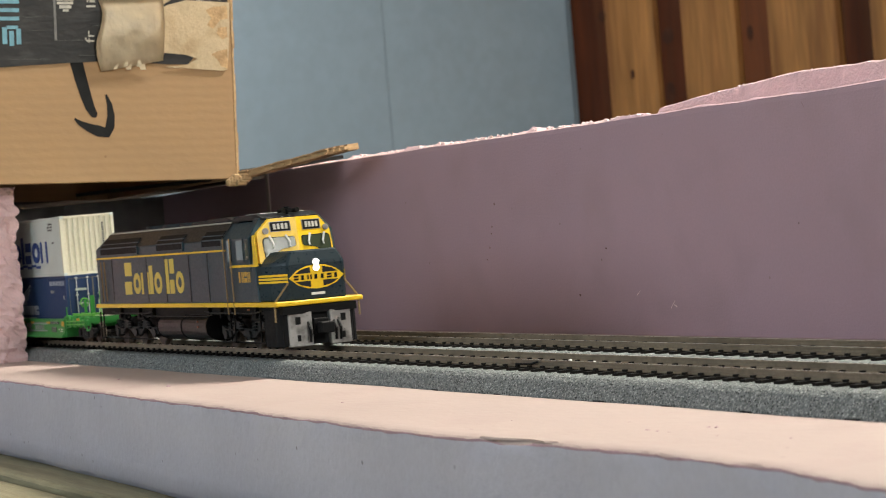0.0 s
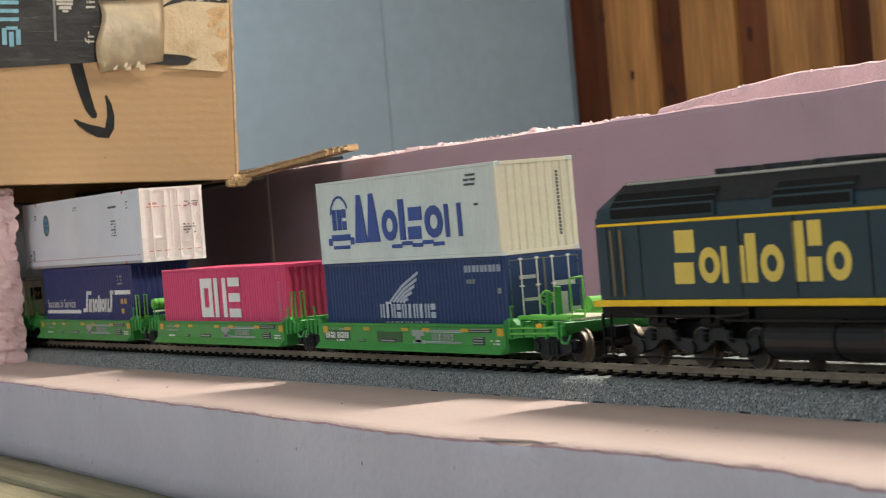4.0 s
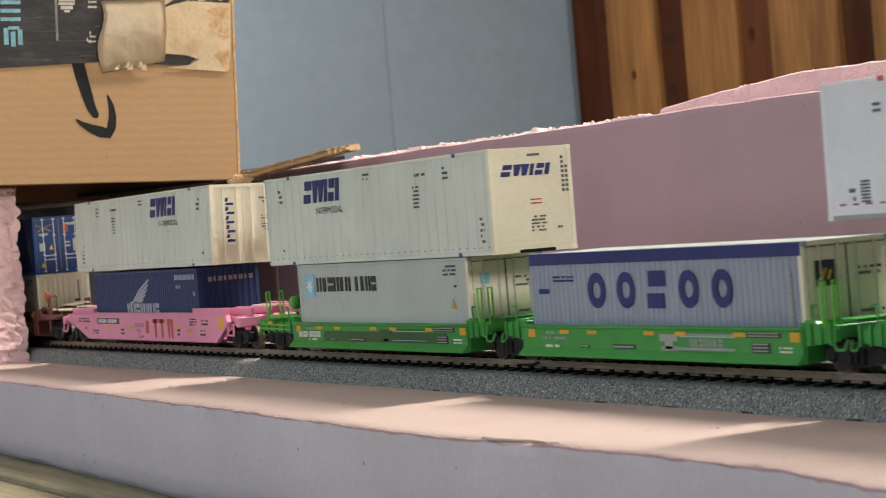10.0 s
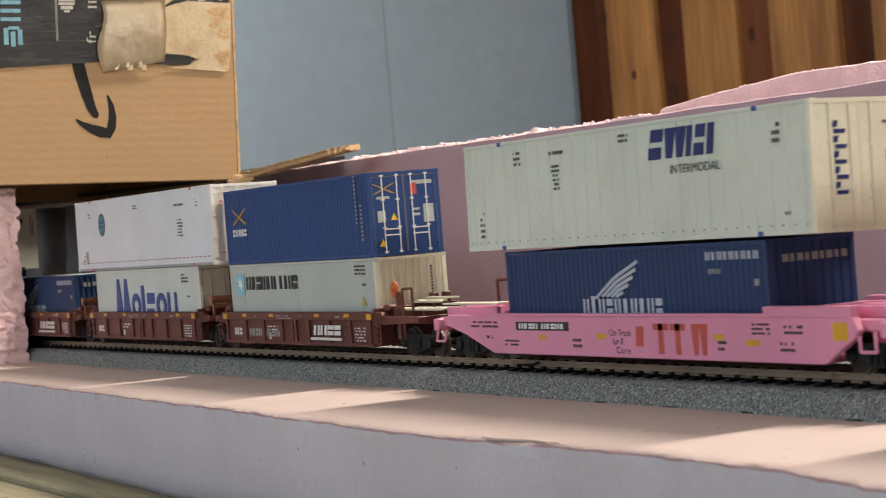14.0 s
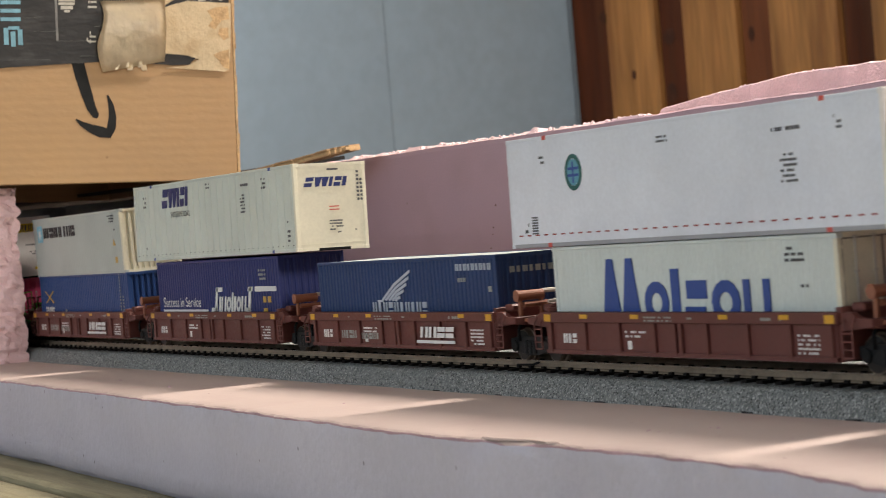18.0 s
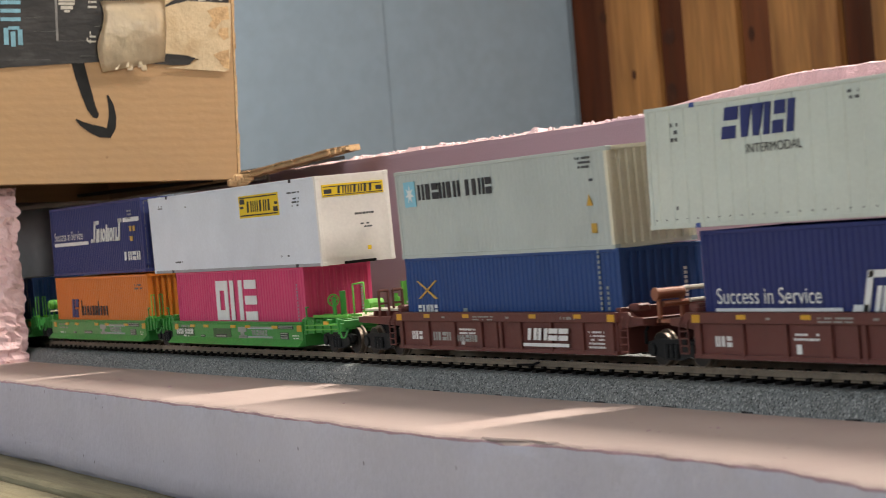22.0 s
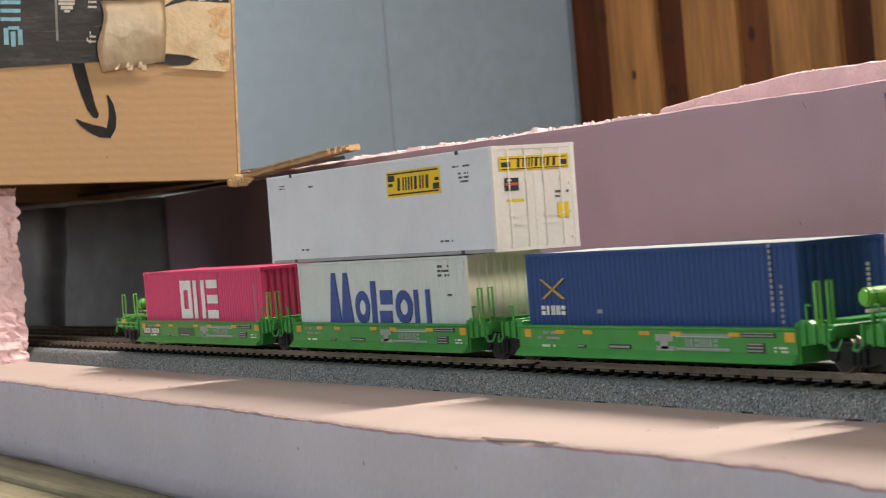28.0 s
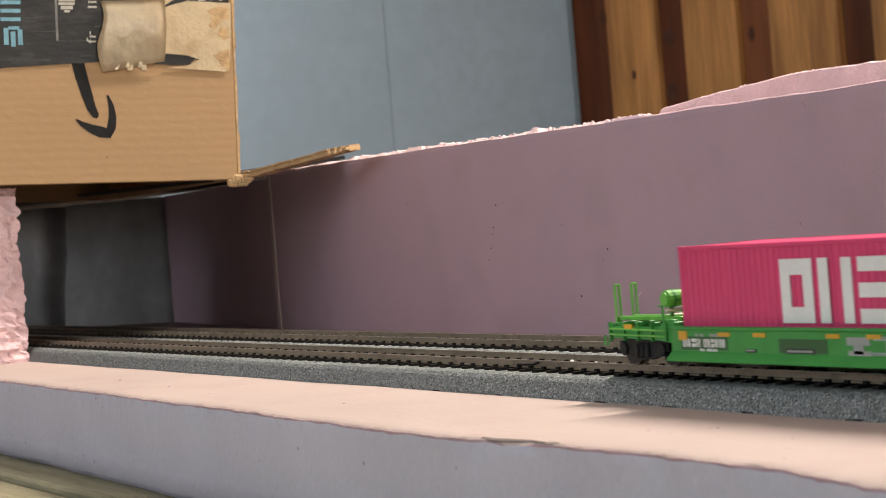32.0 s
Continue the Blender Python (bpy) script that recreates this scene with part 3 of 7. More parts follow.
def cardboard_box():
    root = tagged(new("cardboard_box"), "brown cardboard shipping box with peeling black tape, laid over the tracks", "box")
    root.matrix_basis = pose(-1.090, 0.0905, 0.0853, 0, 2.5, 85.2)
    W, D, H, t = 520, 280, 200, 3.5
    boxes("front_panel", [(-W, 0.4, 0, t, 0.5, H)], M_CARD, root, bevel=0.4)
    boxes("back_panel", [(-W, 0, D - t, D, 0.5, H)], M_CARD, root)
    boxes("side_panel", [(-W, -W + t, t, D - t, 0.5, H)], M_CARD, root)
    boxes("side_panel", [(-t, 0.2, t, D - t, 0.5, H)], M_CARD, root)
    boxes("top_flap", [(-W, 0, 0, D, H, H + t)], M_CARD, root)
    bm = bmesh.new()
    z = 1.0
    while z < H - 4:
        h = RNG.uniform(6, 18)
        box(bm, 0.38, 1.7 + RNG.uniform(-0.35, 0.35), -0.15, 2.2, z, z + h)
        z += h
    part("corner_edge", bm, M_CARD_EDGE, root, "frayed cut edge of the corrugated board")["kind"] = "stuff"

    def f(px, py):
        return ((px - 421 + (321 - py) * 0.037) / 3.34, (321 + (420 - px) * 0.018 - py) / 3.26)

    def sheet(name, pts, mat, y, thick, label="", parent=root):
        bm = bmesh.new()
        prism(bm, [f(*p) for p in pts], "y", y, y + thick)
        return part(name, bm, mat, parent, label)

    tape = sheet("black_tape", [(-1200, 160), (-330, 142), (0, 133), (120, 124), (180, 120), (262, 122), (300, 124), (334, 123), (346, 110), (408, 104), (400, -260), (-1200, -260)], M_TAPE_DARK, -0.5, 0.45,
                 "torn black printed packing tape")
    sheet("torn_paper", [(262, 103), (300, 105), (330, 107), (352, 114), (407, 117), (407, 112), (409, 60), (409, 16), (330, 14), (300, 22), (280, 30)], M_PAPER, -0.95, 0.4, "torn brown paper layer")
    sheet("torn_paper", [(292, 129), (340, 131), (398, 134), (406, 131), (406, 116), (352, 113), (332, 124)], M_PAPER, -0.93, 0.38)
    sheet("torn_paper", [(205, -40), (260, 40), (310, 10), (300, -60)], M_PAPER, -0.9, 0.35)
    for pts in ([(366, 30), (380, 24), (404, 22), (406, 44), (392, 46), (380, 62), (368, 56), (376, 44)], [(376, 106), (388, 100), (405, 96), (406, 130), (394, 126), (386, 114)], [(388, 60), (404, 58), (405, 76), (396, 80), (386, 70)]):
        sheet("bare_patch", pts, M_CARD_EDGE, -1.05, 0.08, "bare brown patch where the paper came off")
    # curled flap of clear tape
    bm = bmesh.new()
    grid = []
    for i in range(13):
        row = []
        for j in range(11):
            u, v = i / 12, j / 10
            px = 174 + 114 * u + 6 * math.sin(v * 7) * (1 - u)
            py = 18 + (100 + 16 * (1 - u)) * v - 6 * u * (1 - v) + 14 * (1 - u) * max(0, v - 0.7)
            x, z = f(px, py)
            y = -1.5 - 4.0 * math.sin(math.pi * min(1, v * 0.9 + 0.05)) * (0.6 + 0.4 * u) - 1.2 * rough(px, py, 0, 22)
            row.append(bm.verts.new((x, y, z)))
        grid.append(row)
    for a, b in zip(grid, grid[1:]):
        for j in range(10):
            bm.faces.new((a[j], b[j], b[j + 1], a[j + 1]))
    bmesh.ops.solidify(bm, geom=list(bm.faces), thickness=0.25)
    part("peeling_tape", bm, M_TAPE_CLEAR, root, "curled peeling strip of clear tape", smooth=True)
    bm = bmesh.new()
    for k in range(5):
        a = f(205 + 9 * k, 112)
        b = f(196 + 13 * k + 6 * (k % 2), 134 - 5 * (k % 2))
        slab(bm, [(a[0], -1.2, a[1]), (a[0] + 3.2, -2.0, a[1] + 1), (b[0] + 2.6, -2.6 - k % 2, b[1]), (b[0], -1.4, b[1])], 0.2)
    part("tape_shred", bm, M_TAPE_CLEAR, root, "crumpled clear tape end")

    # printed arrow of the box
    def stroke(pts, name):
        bm = bmesh.new()
        L, R = [], []
        for i, (px, py, wd) in enumerate(pts):
            a, b = pts[max(i - 1, 0)], pts[min(i + 1, len(pts) - 1)]
            d = Vector((b[0] - a[0], b[1] - a[1])).normalized()
            L.append(f(px - d.y * wd, py + d.x * wd))
            R.append(f(px + d.y * wd, py - d.x * wd))
        prism(bm, L + R[::-1], "y", -0.14, 0.05)
        part(name, bm, M_INK, root, "printed black curved stroke")

    stroke([(136, 120, 11), (143, 146, 10.5), (152, 175, 9.5), (160, 198, 8), (168, 211, 6), (171, 214, 2)], "printed_stroke")
    stroke([(133, 217, 1.5), (142, 224, 4), (158, 232, 7), (176, 238, 9.5), (190, 240, 9), (195, 230, 8), (197, 212, 6.5), (194, 192, 4.5), (188, 176, 1.5)], "printed_stroke")

    # rotated print on the tape; unreadable and brand print becomes bars
    def bars(rows, mat, name, label=""):
        bm = bmesh.new()
        for x0, y0, x1, y1 in rows:
            a, b = f(x0, y1), f(x1, y0)
            box(bm, a[0], b[0], -0.62, -0.5, a[1], b[1])
        part(name, bm, mat, tape, label)["kind"] = "stuff"

    bars([(4, 20, 38, 27), (4, 34, 38, 41), (4, 48, 38, 55), (10, 66, 17, 94), (34, 68, 41, 94), (17, 63, 36, 69), (22, 72, 29, 97)], M_BLUE_INK,
         "brand_print", "light blue brand print as plain bars")
    bars([(103, 14, 131, 20), (103, 21, 131, 26), (107, 27, 128, 33), (113, 34, 123, 38), (168, 2, 174, 12), (186, 4, 192, 14), (342, 0, 346, 12), (350, 2, 355, 14)], M_PALE_INK, "small_print")
    bars([(99, 15, 100.5, 86), (99, 85, 166, 86.5), (60, 70, 99, 71), (165, 60, 178, 61), (140, 110, 176, 111), (20, 118, 90, 119), (44, 48, 70, 48.8), (330, -30, 331, 14), (372, -30, 373, 14)], M_CREASE,
         "tape_crease", "pale crease in the tape")
    bars([(388, 0, 394, 5), (388, 8, 394, 12)], M_PALE_INK, "small_print")
    for txt, px, py, hh, ww in (("fr", 148, 90, 4.8, 6.5), ("lis", 150, 30, 4.8, 8.5), ("s", 186, 14, 3.0, 2.0), ("e", 345, 14, 4.4, 3.2)):
        x, z = f(px, py)
        words("print", txt, hh, ww, M_PALE_INK, tape, (x + 6, -0.64, z), (90, -90, 0))
    # bottom flap bent outwards, with its crushed corner
    bm = bmesh.new()
    inv = root.matrix_basis.inverted()
    c = [inv @ (Vector(p) * MM) / MM for p in ((-1091, 91.5, 85.6), (-1028, 123, 94.2), (-1036, 138, 95.2), (-1130, 130, 88.5))]
    a0, b0, c0 = c[0], c[1], c[2]
    deep = (c0 - b0)
    up = (b0 - a0).cross(deep).normalized()
    if up.z < 0:
        up = -up
    core = bmesh.new()
    n = 26
    for i in range(n):
        p, q = a0.lerp(b0, i / n), a0.lerp(b0, (i + 1.12) / n)
        wob = deep.normalized() * (1.6 * rough(i * 3.1, 0, 4, 5) + (2.5 * max(0, i - 22)))
        for k, (lo, th) in enumerate(((0.0, 0.7), (2.5, 0.8))):
            lift = up * (lo + 0.5 * rough(i * 2.3, k * 9, 0, 6))
            slab(bm, [p + wob + lift, q + wob + lift, q + deep + lift, p + deep + lift], th)
        slab(core, [p + wob * 0.5 + deep * 0.06 + up * 0.8, q + wob * 0.5 + deep * 0.06 + up * 0.8, q + deep + up * 0.8, p + deep + up * 0.8], 1.6 + 0.5 * rough(i * 5.0, 3, 3, 4))
    # added flap: closes the gap to the wall against light, shade in its colour
    part("side_flap", (lambda b: (slab(b, [inv @ (Vector(p) * MM) / MM for p in ((-1092, 90, 86.0), (-1080, 149, 92.4), (-1372, 149, 93.4), (-1372, 90, 89.0))], 2.0), b)[1])(bmesh.new()), M_SHADE_CARD, root, "added flap that blocks light, coloured dark for shade")
    flap = part("loose_flap", bm, M_CARD, root, "loose bottom flap bent outwards")
    flap["kind"] = "stuff"
    part("flap_core", core, M_CARD_EDGE, flap, "torn corrugated core of the flap")["kind"] = "stuff"
    bm = bmesh.new()
    for k in range(6):
        p = inv @ (Vector((-1090 + k * 0.6, 88 + k * 1.4, 83.5 + (k % 3) * 1.2)) * MM) / MM
        box(bm, p.x - 3, p.x + 3, p.y - 2.4, p.y + 2.4, p.z - 1.5, p.z + 2.4)
    part("crushed_corner", bm, M_CARD_EDGE, root, "crushed torn cardboard corner", bevel=0.8)["kind"] = "stuff"


cardboard_box()


# ---------------------------------------------------------------- track
def rail_profile(y, z):
    return [(y - 1.1, z), (y + 1.1, z), (y + 1.1, z + 0.3), (y + 0.3, z + 0.6), (y + 0.3, z + 1.6), (y + 0.45, z + 1.8), (y + 0.45, z + 2.3),
            (y - 0.45, z + 2.3), (y - 0.45, z + 1.8), (y - 0.3, z + 1.6), (y - 0.3, z + 0.6), (y - 1.1, z + 0.3)]


TIE_PITCH = 8.0


def track(name, yc, label, phase):
    root = tagged(new(name), label, "model track")
    bed = bmesh.new()
    rows = []
    for x in span(-4700, 3000, -1200, -300, 2.2, 60):
        a, b = 0.35 * rough(x, yc, 0, 4), 0.35 * rough(x, yc, 9, 4)
        prof = [(-22.6 + a * 0.6, -0.2), (-22.4 + a, 0.6), (-19.6 + b, 4.9 + a * 0.4), (-18.2 + 0.5 * rough(x, yc, 4, 2), 6.0 + b * 0.3), (-16.6, 6.35), (16.6, 6.35), (18.2, 6.0), (22.5, 0)]
        rows.append([bed.verts.new((x, yc + p, q)) for p, q in prof])
    for a, b in zip(rows, rows[1:]):
        for j in range(len(a) - 1):
            bed.faces.new((a[j], b[j], b[j + 1], a[j + 1]))
    part("roadbed", bed, M_BED, root, "speckled grey foam roadbed")
    if yc == 0.0:
        # black rods paint the shade in gaps under the roadbed
        for x, w in ((-645, 5), (-602, 4), (-541, 6), (-505, 6), (-468, 5), (-424, 6), (-390, 5)):
            bm = bmesh.new()
            rod(bm, (x - w / 2, -22.3, 0.1), (x + w / 2, -22.3, 0.1), 0.36, 7)
            part("bed_gap", bm, M_BLACK, root, "black rod for the shade under the roadbed edge")
    for y in (-8.6, 8.6):
        bm = bmesh.new()
        prism(bm, rail_profile(yc + y, 7.2), "x", -4700, 3000)
        r = part("rail", bm, M_RAIL, root, "tarnished nickel rail")
        bm = bmesh.new()
        box(bm, -4700, 3000, yc + y - 0.36, yc + y + 0.36, 9.45, 9.56)
        part("rail_head", bm, M_RAILTOP, r, "worn bright rail head")
    # ties: near ones as pieces, the rest joined
    bm = bmesh.new()
    box(bm, -1.35, 1.35, -13.6, 13.6, 5.6, 7.2)
    for y in (-8.6, 8.6):
        for k in (-1.9, 1.0):
            box(bm, -0.9, 0.9, y + k, y + k + 0.9, 7.2, 7.9)
    tie = finish(bm, "tie", M_TIE)
    far = bmesh.new()
    n = 0
    x = -4690 + phase
    while x < 2990:
        if -1200 < x < -330:
            t = new("tie", tie)
            t.parent = root
            t.location = ((x + RNG.uniform(-0.3, 0.3)) * MM, (yc + RNG.uniform(-0.3, 0.3)) * MM, 0)
            t.rotation_euler = (0, 0, radians(RNG.uniform(-0.6, 0.6)))
            n += 1
        else:
            box(far, x - 1.3, x + 1.3, yc - 13.6, yc + 13.6, 5.6, 7.2)
        x += TIE_PITCH
    tagged(part("tie_row", far, M_TIE, root), kind="stuff")
    return root


near_track = track("near_track", 0.0, "straight model railway track on grey foam roadbed", 0.0)
far_track = track("far_track", 53.0, "second model railway track on grey foam roadbed beside the foam wall", 3.0)

# a few crumbs of foam and a joiner on the track
for nm, x, y, z, r in (("foam_crumb", -1010, 96, 0, 2.6), ("foam_crumb", -585, 3, 7.2, 0.8), ("foam_crumb", -603, 5, 7.2, 0.7)):
    bm = bmesh.new()
    bmesh.ops.create_icosphere(bm, subdivisions=2, radius=r)
    for v in bm.verts:
        v.co *= 1 + 0.35 * noise.noise(v.co * 0.9 + Vector((x, 0, 0)))
        v.co.z = max(v.co.z + r * 0.5, 0)
    ob = part(nm, bm, M_PINK_CUT if r > 1 else M_WHITE)
    ob.location = (x * MM, y * MM, z * MM)
    tagged(ob, "small torn crumb of foam lying by the rails", "foam crumb")
bm = bmesh.new()
rod(bm, (-4, -10.2, 8.1), (7, -10.6, 8.4), 0.35, 6)
rod(bm, (7, -10.6, 8.4), (9, -9.6, 9.0), 0.35, 6)
ob = part("feeder_wire", bm, M_BLACK, near_track, "thin dark wire at the rail")
ob.location = (-0.607, 0, 0)

# ---------------------------------------------------------------- train: lettering made of plain bars
MOVERS = []


def bar_letters(x, z, w, h, n, stroke, lean=0.0, gap=0.25, pattern="IID"):
    """Plain bars in the rhythm of n letters; polygons of (x, z) points."""
    out = []
    pitch = w / n
    g = pitch * (1 - gap)
    for i in range(n):
        a = x + i * pitch
        k = pattern[i % len(pattern)]
        polys = []

        def cell(x0, x1, z0, z1):
            polys.append([(x0, z0), (x1, z0), (x1, z1), (x0, z1)])

        if k == "B":
            cell(g * 0.12, g * 0.72, 0, h)
        elif k == "D":
            cell(0, g, 0, h * 0.42)
            cell(0, g, h * 0.58, h)
        else:
            cell(0, max(stroke, g * 0.34), 0, h)
            cell(g - max(stroke, g * 0.34), g, 0, h)
        for pts in polys:
            out.append([(a + p + lean * q, z + q) for p, q in pts])
    return out


def shape_row(x, z, h, items, lean=0.0):
    """A row of plain shapes: items of (kind, width, height share, step); polygons of (x, z) points."""
    out = []
    for kind, w, share, step in items:
        H, polys = h * share, []
        t = min(w * 0.30, H * 0.26)

        def cell(x0, x1, z0, z1):
            polys.append([(x0, z0), (x1, z0), (x1, z1), (x0, z1)])

        if kind == "ring":
            polys += disc(w / 2, H / 2, w / 2, H / 2, 14, 0.46)
        elif kind == "frame":
            cell(0, t, 0, H), cell(w - t, w, 0, H), cell(t, w - t, 0, t), cell(t, w - t, H - t, H)
        elif kind == "pair":
            cell(0, t, 0, H), cell(w - t, w, 0, H)
        elif kind == "bar":
            cell(0, w, 0, H)
        elif kind == "two":
            cell(0, w * 0.9, 0, H * 0.40), cell(w * 0.1, w, H * 0.58, H)
        elif kind == "three":
            cell(0, w, 0, H * 0.22), cell(0, w, H * 0.39, H * 0.61), cell(0, w, H * 0.78, H)
        elif kind == "peaks":
            for k in (0, 1):
                polys.append([(w * 0.5 * k, 0), (w * (0.5 * k + 0.5), 0), (w * (0.5 * k + 0.33), H), (w * (0.5 * k + 0.17), H)])
        elif kind == "dips":
            for k in (0, 1):
                polys.append([(w * (0.5 * k + 0.12), 0), (w * (0.5 * k + 0.38), 0), (w * (0.5 * k + 0.5), H), (w * 0.5 * k, H)])
        for pts in polys:
            out.append([(x + p + lean * q, z + q) for p, q in pts])
        x += step
    return out


def rect(x, z, w, h, lean=0.0):
    return [(x, z), (x + w, z), (x + w + lean * h, z + h), (x + lean * h, z + h)]


def decal(name, shapes, mat, parent, face, at, label="", thick=0.07):
    """Flat painted shapes on a face: 'side' lies in x-z at y = at, 'end' in y-z at x = at (points are (y, z))."""
    bm = bmesh.new()
    for pts in shapes:
        if face == "side":
            prism(bm, pts, "y", at - thick, at + 0.12)
        else:
            prism(bm, pts, "x", at - 0.12, at + thick)
    ob = part(name, bm, mat, parent, label)
    if len(shapes) > 3:
        ob["kind"] = "stuff"
    return ob


def scribble(x, z, w, h, rows, rng, dens=0.75):
    """Small unreadable print as short bars."""
    out = []
    ph = h / rows
    for r in range(rows):
        c = x
        while c < x + w - 0.2:
            k = rng.uniform(0.4, 1.2)
            if rng.random() < dens:
                out.append(rect(c, z + r * ph, min(k, x + w - c), ph * 0.5))
            c += k + 0.25
    return out


# ---------------------------------------------------------------- containers
def corrugated(bm, a, b, z0, z1, pitch, depth, put):
    """A trapezoid-ribbed sheet; put(p, d, z) places station p, inward depth d and height z."""
    n = max(2, round((b - a) / pitch))
    p = (b - a) / n
    st = []
    for i in range(n):
        x = a + i * p
        st += [(x, 0), (x + p * 0.38, 0), (x + p * 0.5, depth), (x + p * 0.88, depth)]
    st.append((b, 0))
    cols = [(bm.verts.new(put(x, d, z0)), bm.verts.new(put(x, d, z1))) for x, d in st]
    for c, d in zip(cols, cols[1:]):
        bm.faces.new((c[0], d[0], d[1], c[1]))


def container(name, label, L, w, h, side, end, style="ribbed", doors=True, frame=None, castings=None, roof=None, ribs=0.32, group="containers on the train"):
    root = tagged(new(name), label, "container", group)
    hw = w / 2
    frame = frame or side
    castings = castings or frame
    boxes("core", [(0.9, L - 0.9, -hw + 0.9, hw - 0.9, 0.5, h - 0.5)], side, root)
    # a pale roof on a dark container puts the light from above into colour
    boxes("roof", [(1.0, L - 1.0, -hw + 1.0, hw - 1.0, h - 0.6, h - 0.15)], roof or side, root)
    if roof is None:
        boxes("roof_bow", [(x, x + 1.2, -hw + 1.6, hw - 1.6, h - 0.2, h + 0.02) for x in np.arange(4, L - 4, 5.6)], side, root)["kind"] = "stuff"
    for sgn in (-1, 1):
        bm = bmesh.new()
        if style == "ribbed":
            corrugated(bm, 1.6, L - 1.6, 1.0, h - 1.0, 2.75, ribs, lambda x, d, z, s=sgn: (x, s * (hw - 0.22 - d), z))
        elif style == "posts":
            st = [1.0]
            for x in np.arange(4.5, L - 3, 7.05):
                st += [x, x + 0.12, x + 0.7, x + 0.82]
            st.append(L - 1.0)
            cols = []
            for i, x in enumerate(st):
                y = sgn * (hw - (0.02 if i % 4 in (2, 3) and 0 < i < len(st) - 1 else 0.24))
                cols.append((bm.verts.new((x, y, 1.0)), bm.verts.new((x, y, h - 1.0))))
            for c, d in zip(cols, cols[1:]):
                bm.faces.new((c[0], d[0], d[1], c[1]))
        else:
            box(bm, 1.0, L - 1.0, sgn * (hw - 0.25) - 0.2, sgn * (hw - 0.25) + 0.2, 1.0, h - 1.0)
        part("side_panel", bm, side, root)
        boxes("top_rail", [(0.2, L - 0.2, sgn * (hw - 0.45) - 0.45, sgn * (hw - 0.45) + 0.45, h - 1.1, h)], frame, root, bevel=0.15)
        boxes("bottom_rail", [(0.2, L - 0.2, sgn * (hw - 0.45) - 0.45, sgn * (hw - 0.45) + 0.45, 0, 1.3)], M_SILLGREY if style == 'smooth' else frame, root, bevel=0.15)
        if style == "posts":
            boxes("rivet_row", [(x, x + 0.4, sgn * (hw - 0.05) - 0.06, sgn * (hw - 0.05) + 0.06, 2.3, 2.7) for x in np.arange(3, L - 3, 5.1)], M_DARKDECAL, root)["kind"] = "stuff"
    # cream and warm-white front ends carry the light that strikes them
    for x in (0, L):
        k = 1 if x == 0 else -1
        for sgn in (-1, 1):
            boxes("corner_post", [tuple(sorted((x + 0.02 * k, x + 1.7 * k))) + tuple(sorted((sgn * hw, sgn * (hw - 1.5)))) + (1.2, h - 1.2)], end if k < 0 else frame, root, bevel=0.12)
            for z in (0, h - 1.35):
                boxes("corner_casting", [tuple(sorted((x - 0.08 * k, x + 2.1 * k))) + tuple(sorted((sgn * (hw + 0.08), sgn * (hw - 1.9)))) + (z - 0.04, z + 1.39)], castings if style == "ribbed" else (end if k < 0 else frame), root, bevel=0.12)
        boxes("header", [tuple(sorted((x + 0.05 * k, x + 1.2 * k))) + (-hw + 1.0, hw - 1.0, h - 1.25, h - 0.05)], end if k < 0 else frame, root)
        boxes("sill", [tuple(sorted((x + 0.05 * k, x + 1.2 * k))) + (-hw + 1.0, hw - 1.0, 0.05, 1.35)], end if k < 0 else frame, root)
    if style != "ribbed":
        for x in (22.7, L - 24.9):
            for sgn in (-1, 1):
                for z in (0, h - 1.2):
                    boxes("lift_casting", [(x, x + 2.2) + tuple(sorted((sgn * (hw + 0.12), sgn * (hw - 1.6)))) + (z - 0.02, z + 1.22)], castings, root, "coloured lift casting")
    # front end: doors or a plain wall; the other end the other way round
    for x, k, dr in ((L, -1, doors), (0, 1, not doors)):
        mat = end if k < 0 else side
        if dr:
            for s in (-1, 1):
                d = boxes("door", [tuple(sorted((x + 0.35 * k, x + 1.0 * k))) + tuple(sorted((s * 0.15, s * (hw - 1.4)))) + (1.3, h - 1.3)], mat, root, bevel=0.1)
                for y in (2.8, 8.6) if L < 150 else (3.2, 9.4):
                    bm = bmesh.new()
                    xx = x - 0.05 * k
                    rod(bm, (xx, s * y, 0.9), (xx, s * y, h - 0.9), 0.22 if side in (M_BLUE, M_NAVY) else 0.3, 6)
                    for z in (1.2, h * 0.33, h * 0.66, h - 1.6):
                        box(bm, xx - 0.3, xx + 0.3, s * y - 0.65, s * y + 0.65, z, z + 0.55)
                    part("locking_rod", bm, M_WHITE if side in (M_BLUE, M_NAVY) else (mat if style != 'ribbed' or end is M_NAVY2 else M_ROD), d, "pale locking rod" if side in (M_BLUE, M_NAVY) else "")
                boxes("door_seam", [tuple(sorted((x + 0.2 * k, x + 0.45 * k))) + tuple(sorted((s * (hw - 1.75), s * (hw - 1.45)))) + (1.3, h - 1.3), tuple(sorted((x + 0.2 * k, x + 0.45 * k))) + tuple(sorted((0.0, s * 0.3))) + (1.3, h - 1.3),
                                    tuple(sorted((x + 0.2 * k, x + 0.45 * k))) + tuple(sorted((s * 0.3, s * (hw - 1.7)))) + (h - 1.75, h - 1.45)], M_SEAM if style == 'ribbed' else mat, d)
                boxes("hinge", [tuple(sorted((x - 0.15 * k, x + 0.5 * k))) + tuple(sorted((s * (hw - 2.6), s * (hw - 0.7)))) + (z, z + 0.8) for z in (3, h * 0.33, h * 0.6, h - 4)], mat, d)
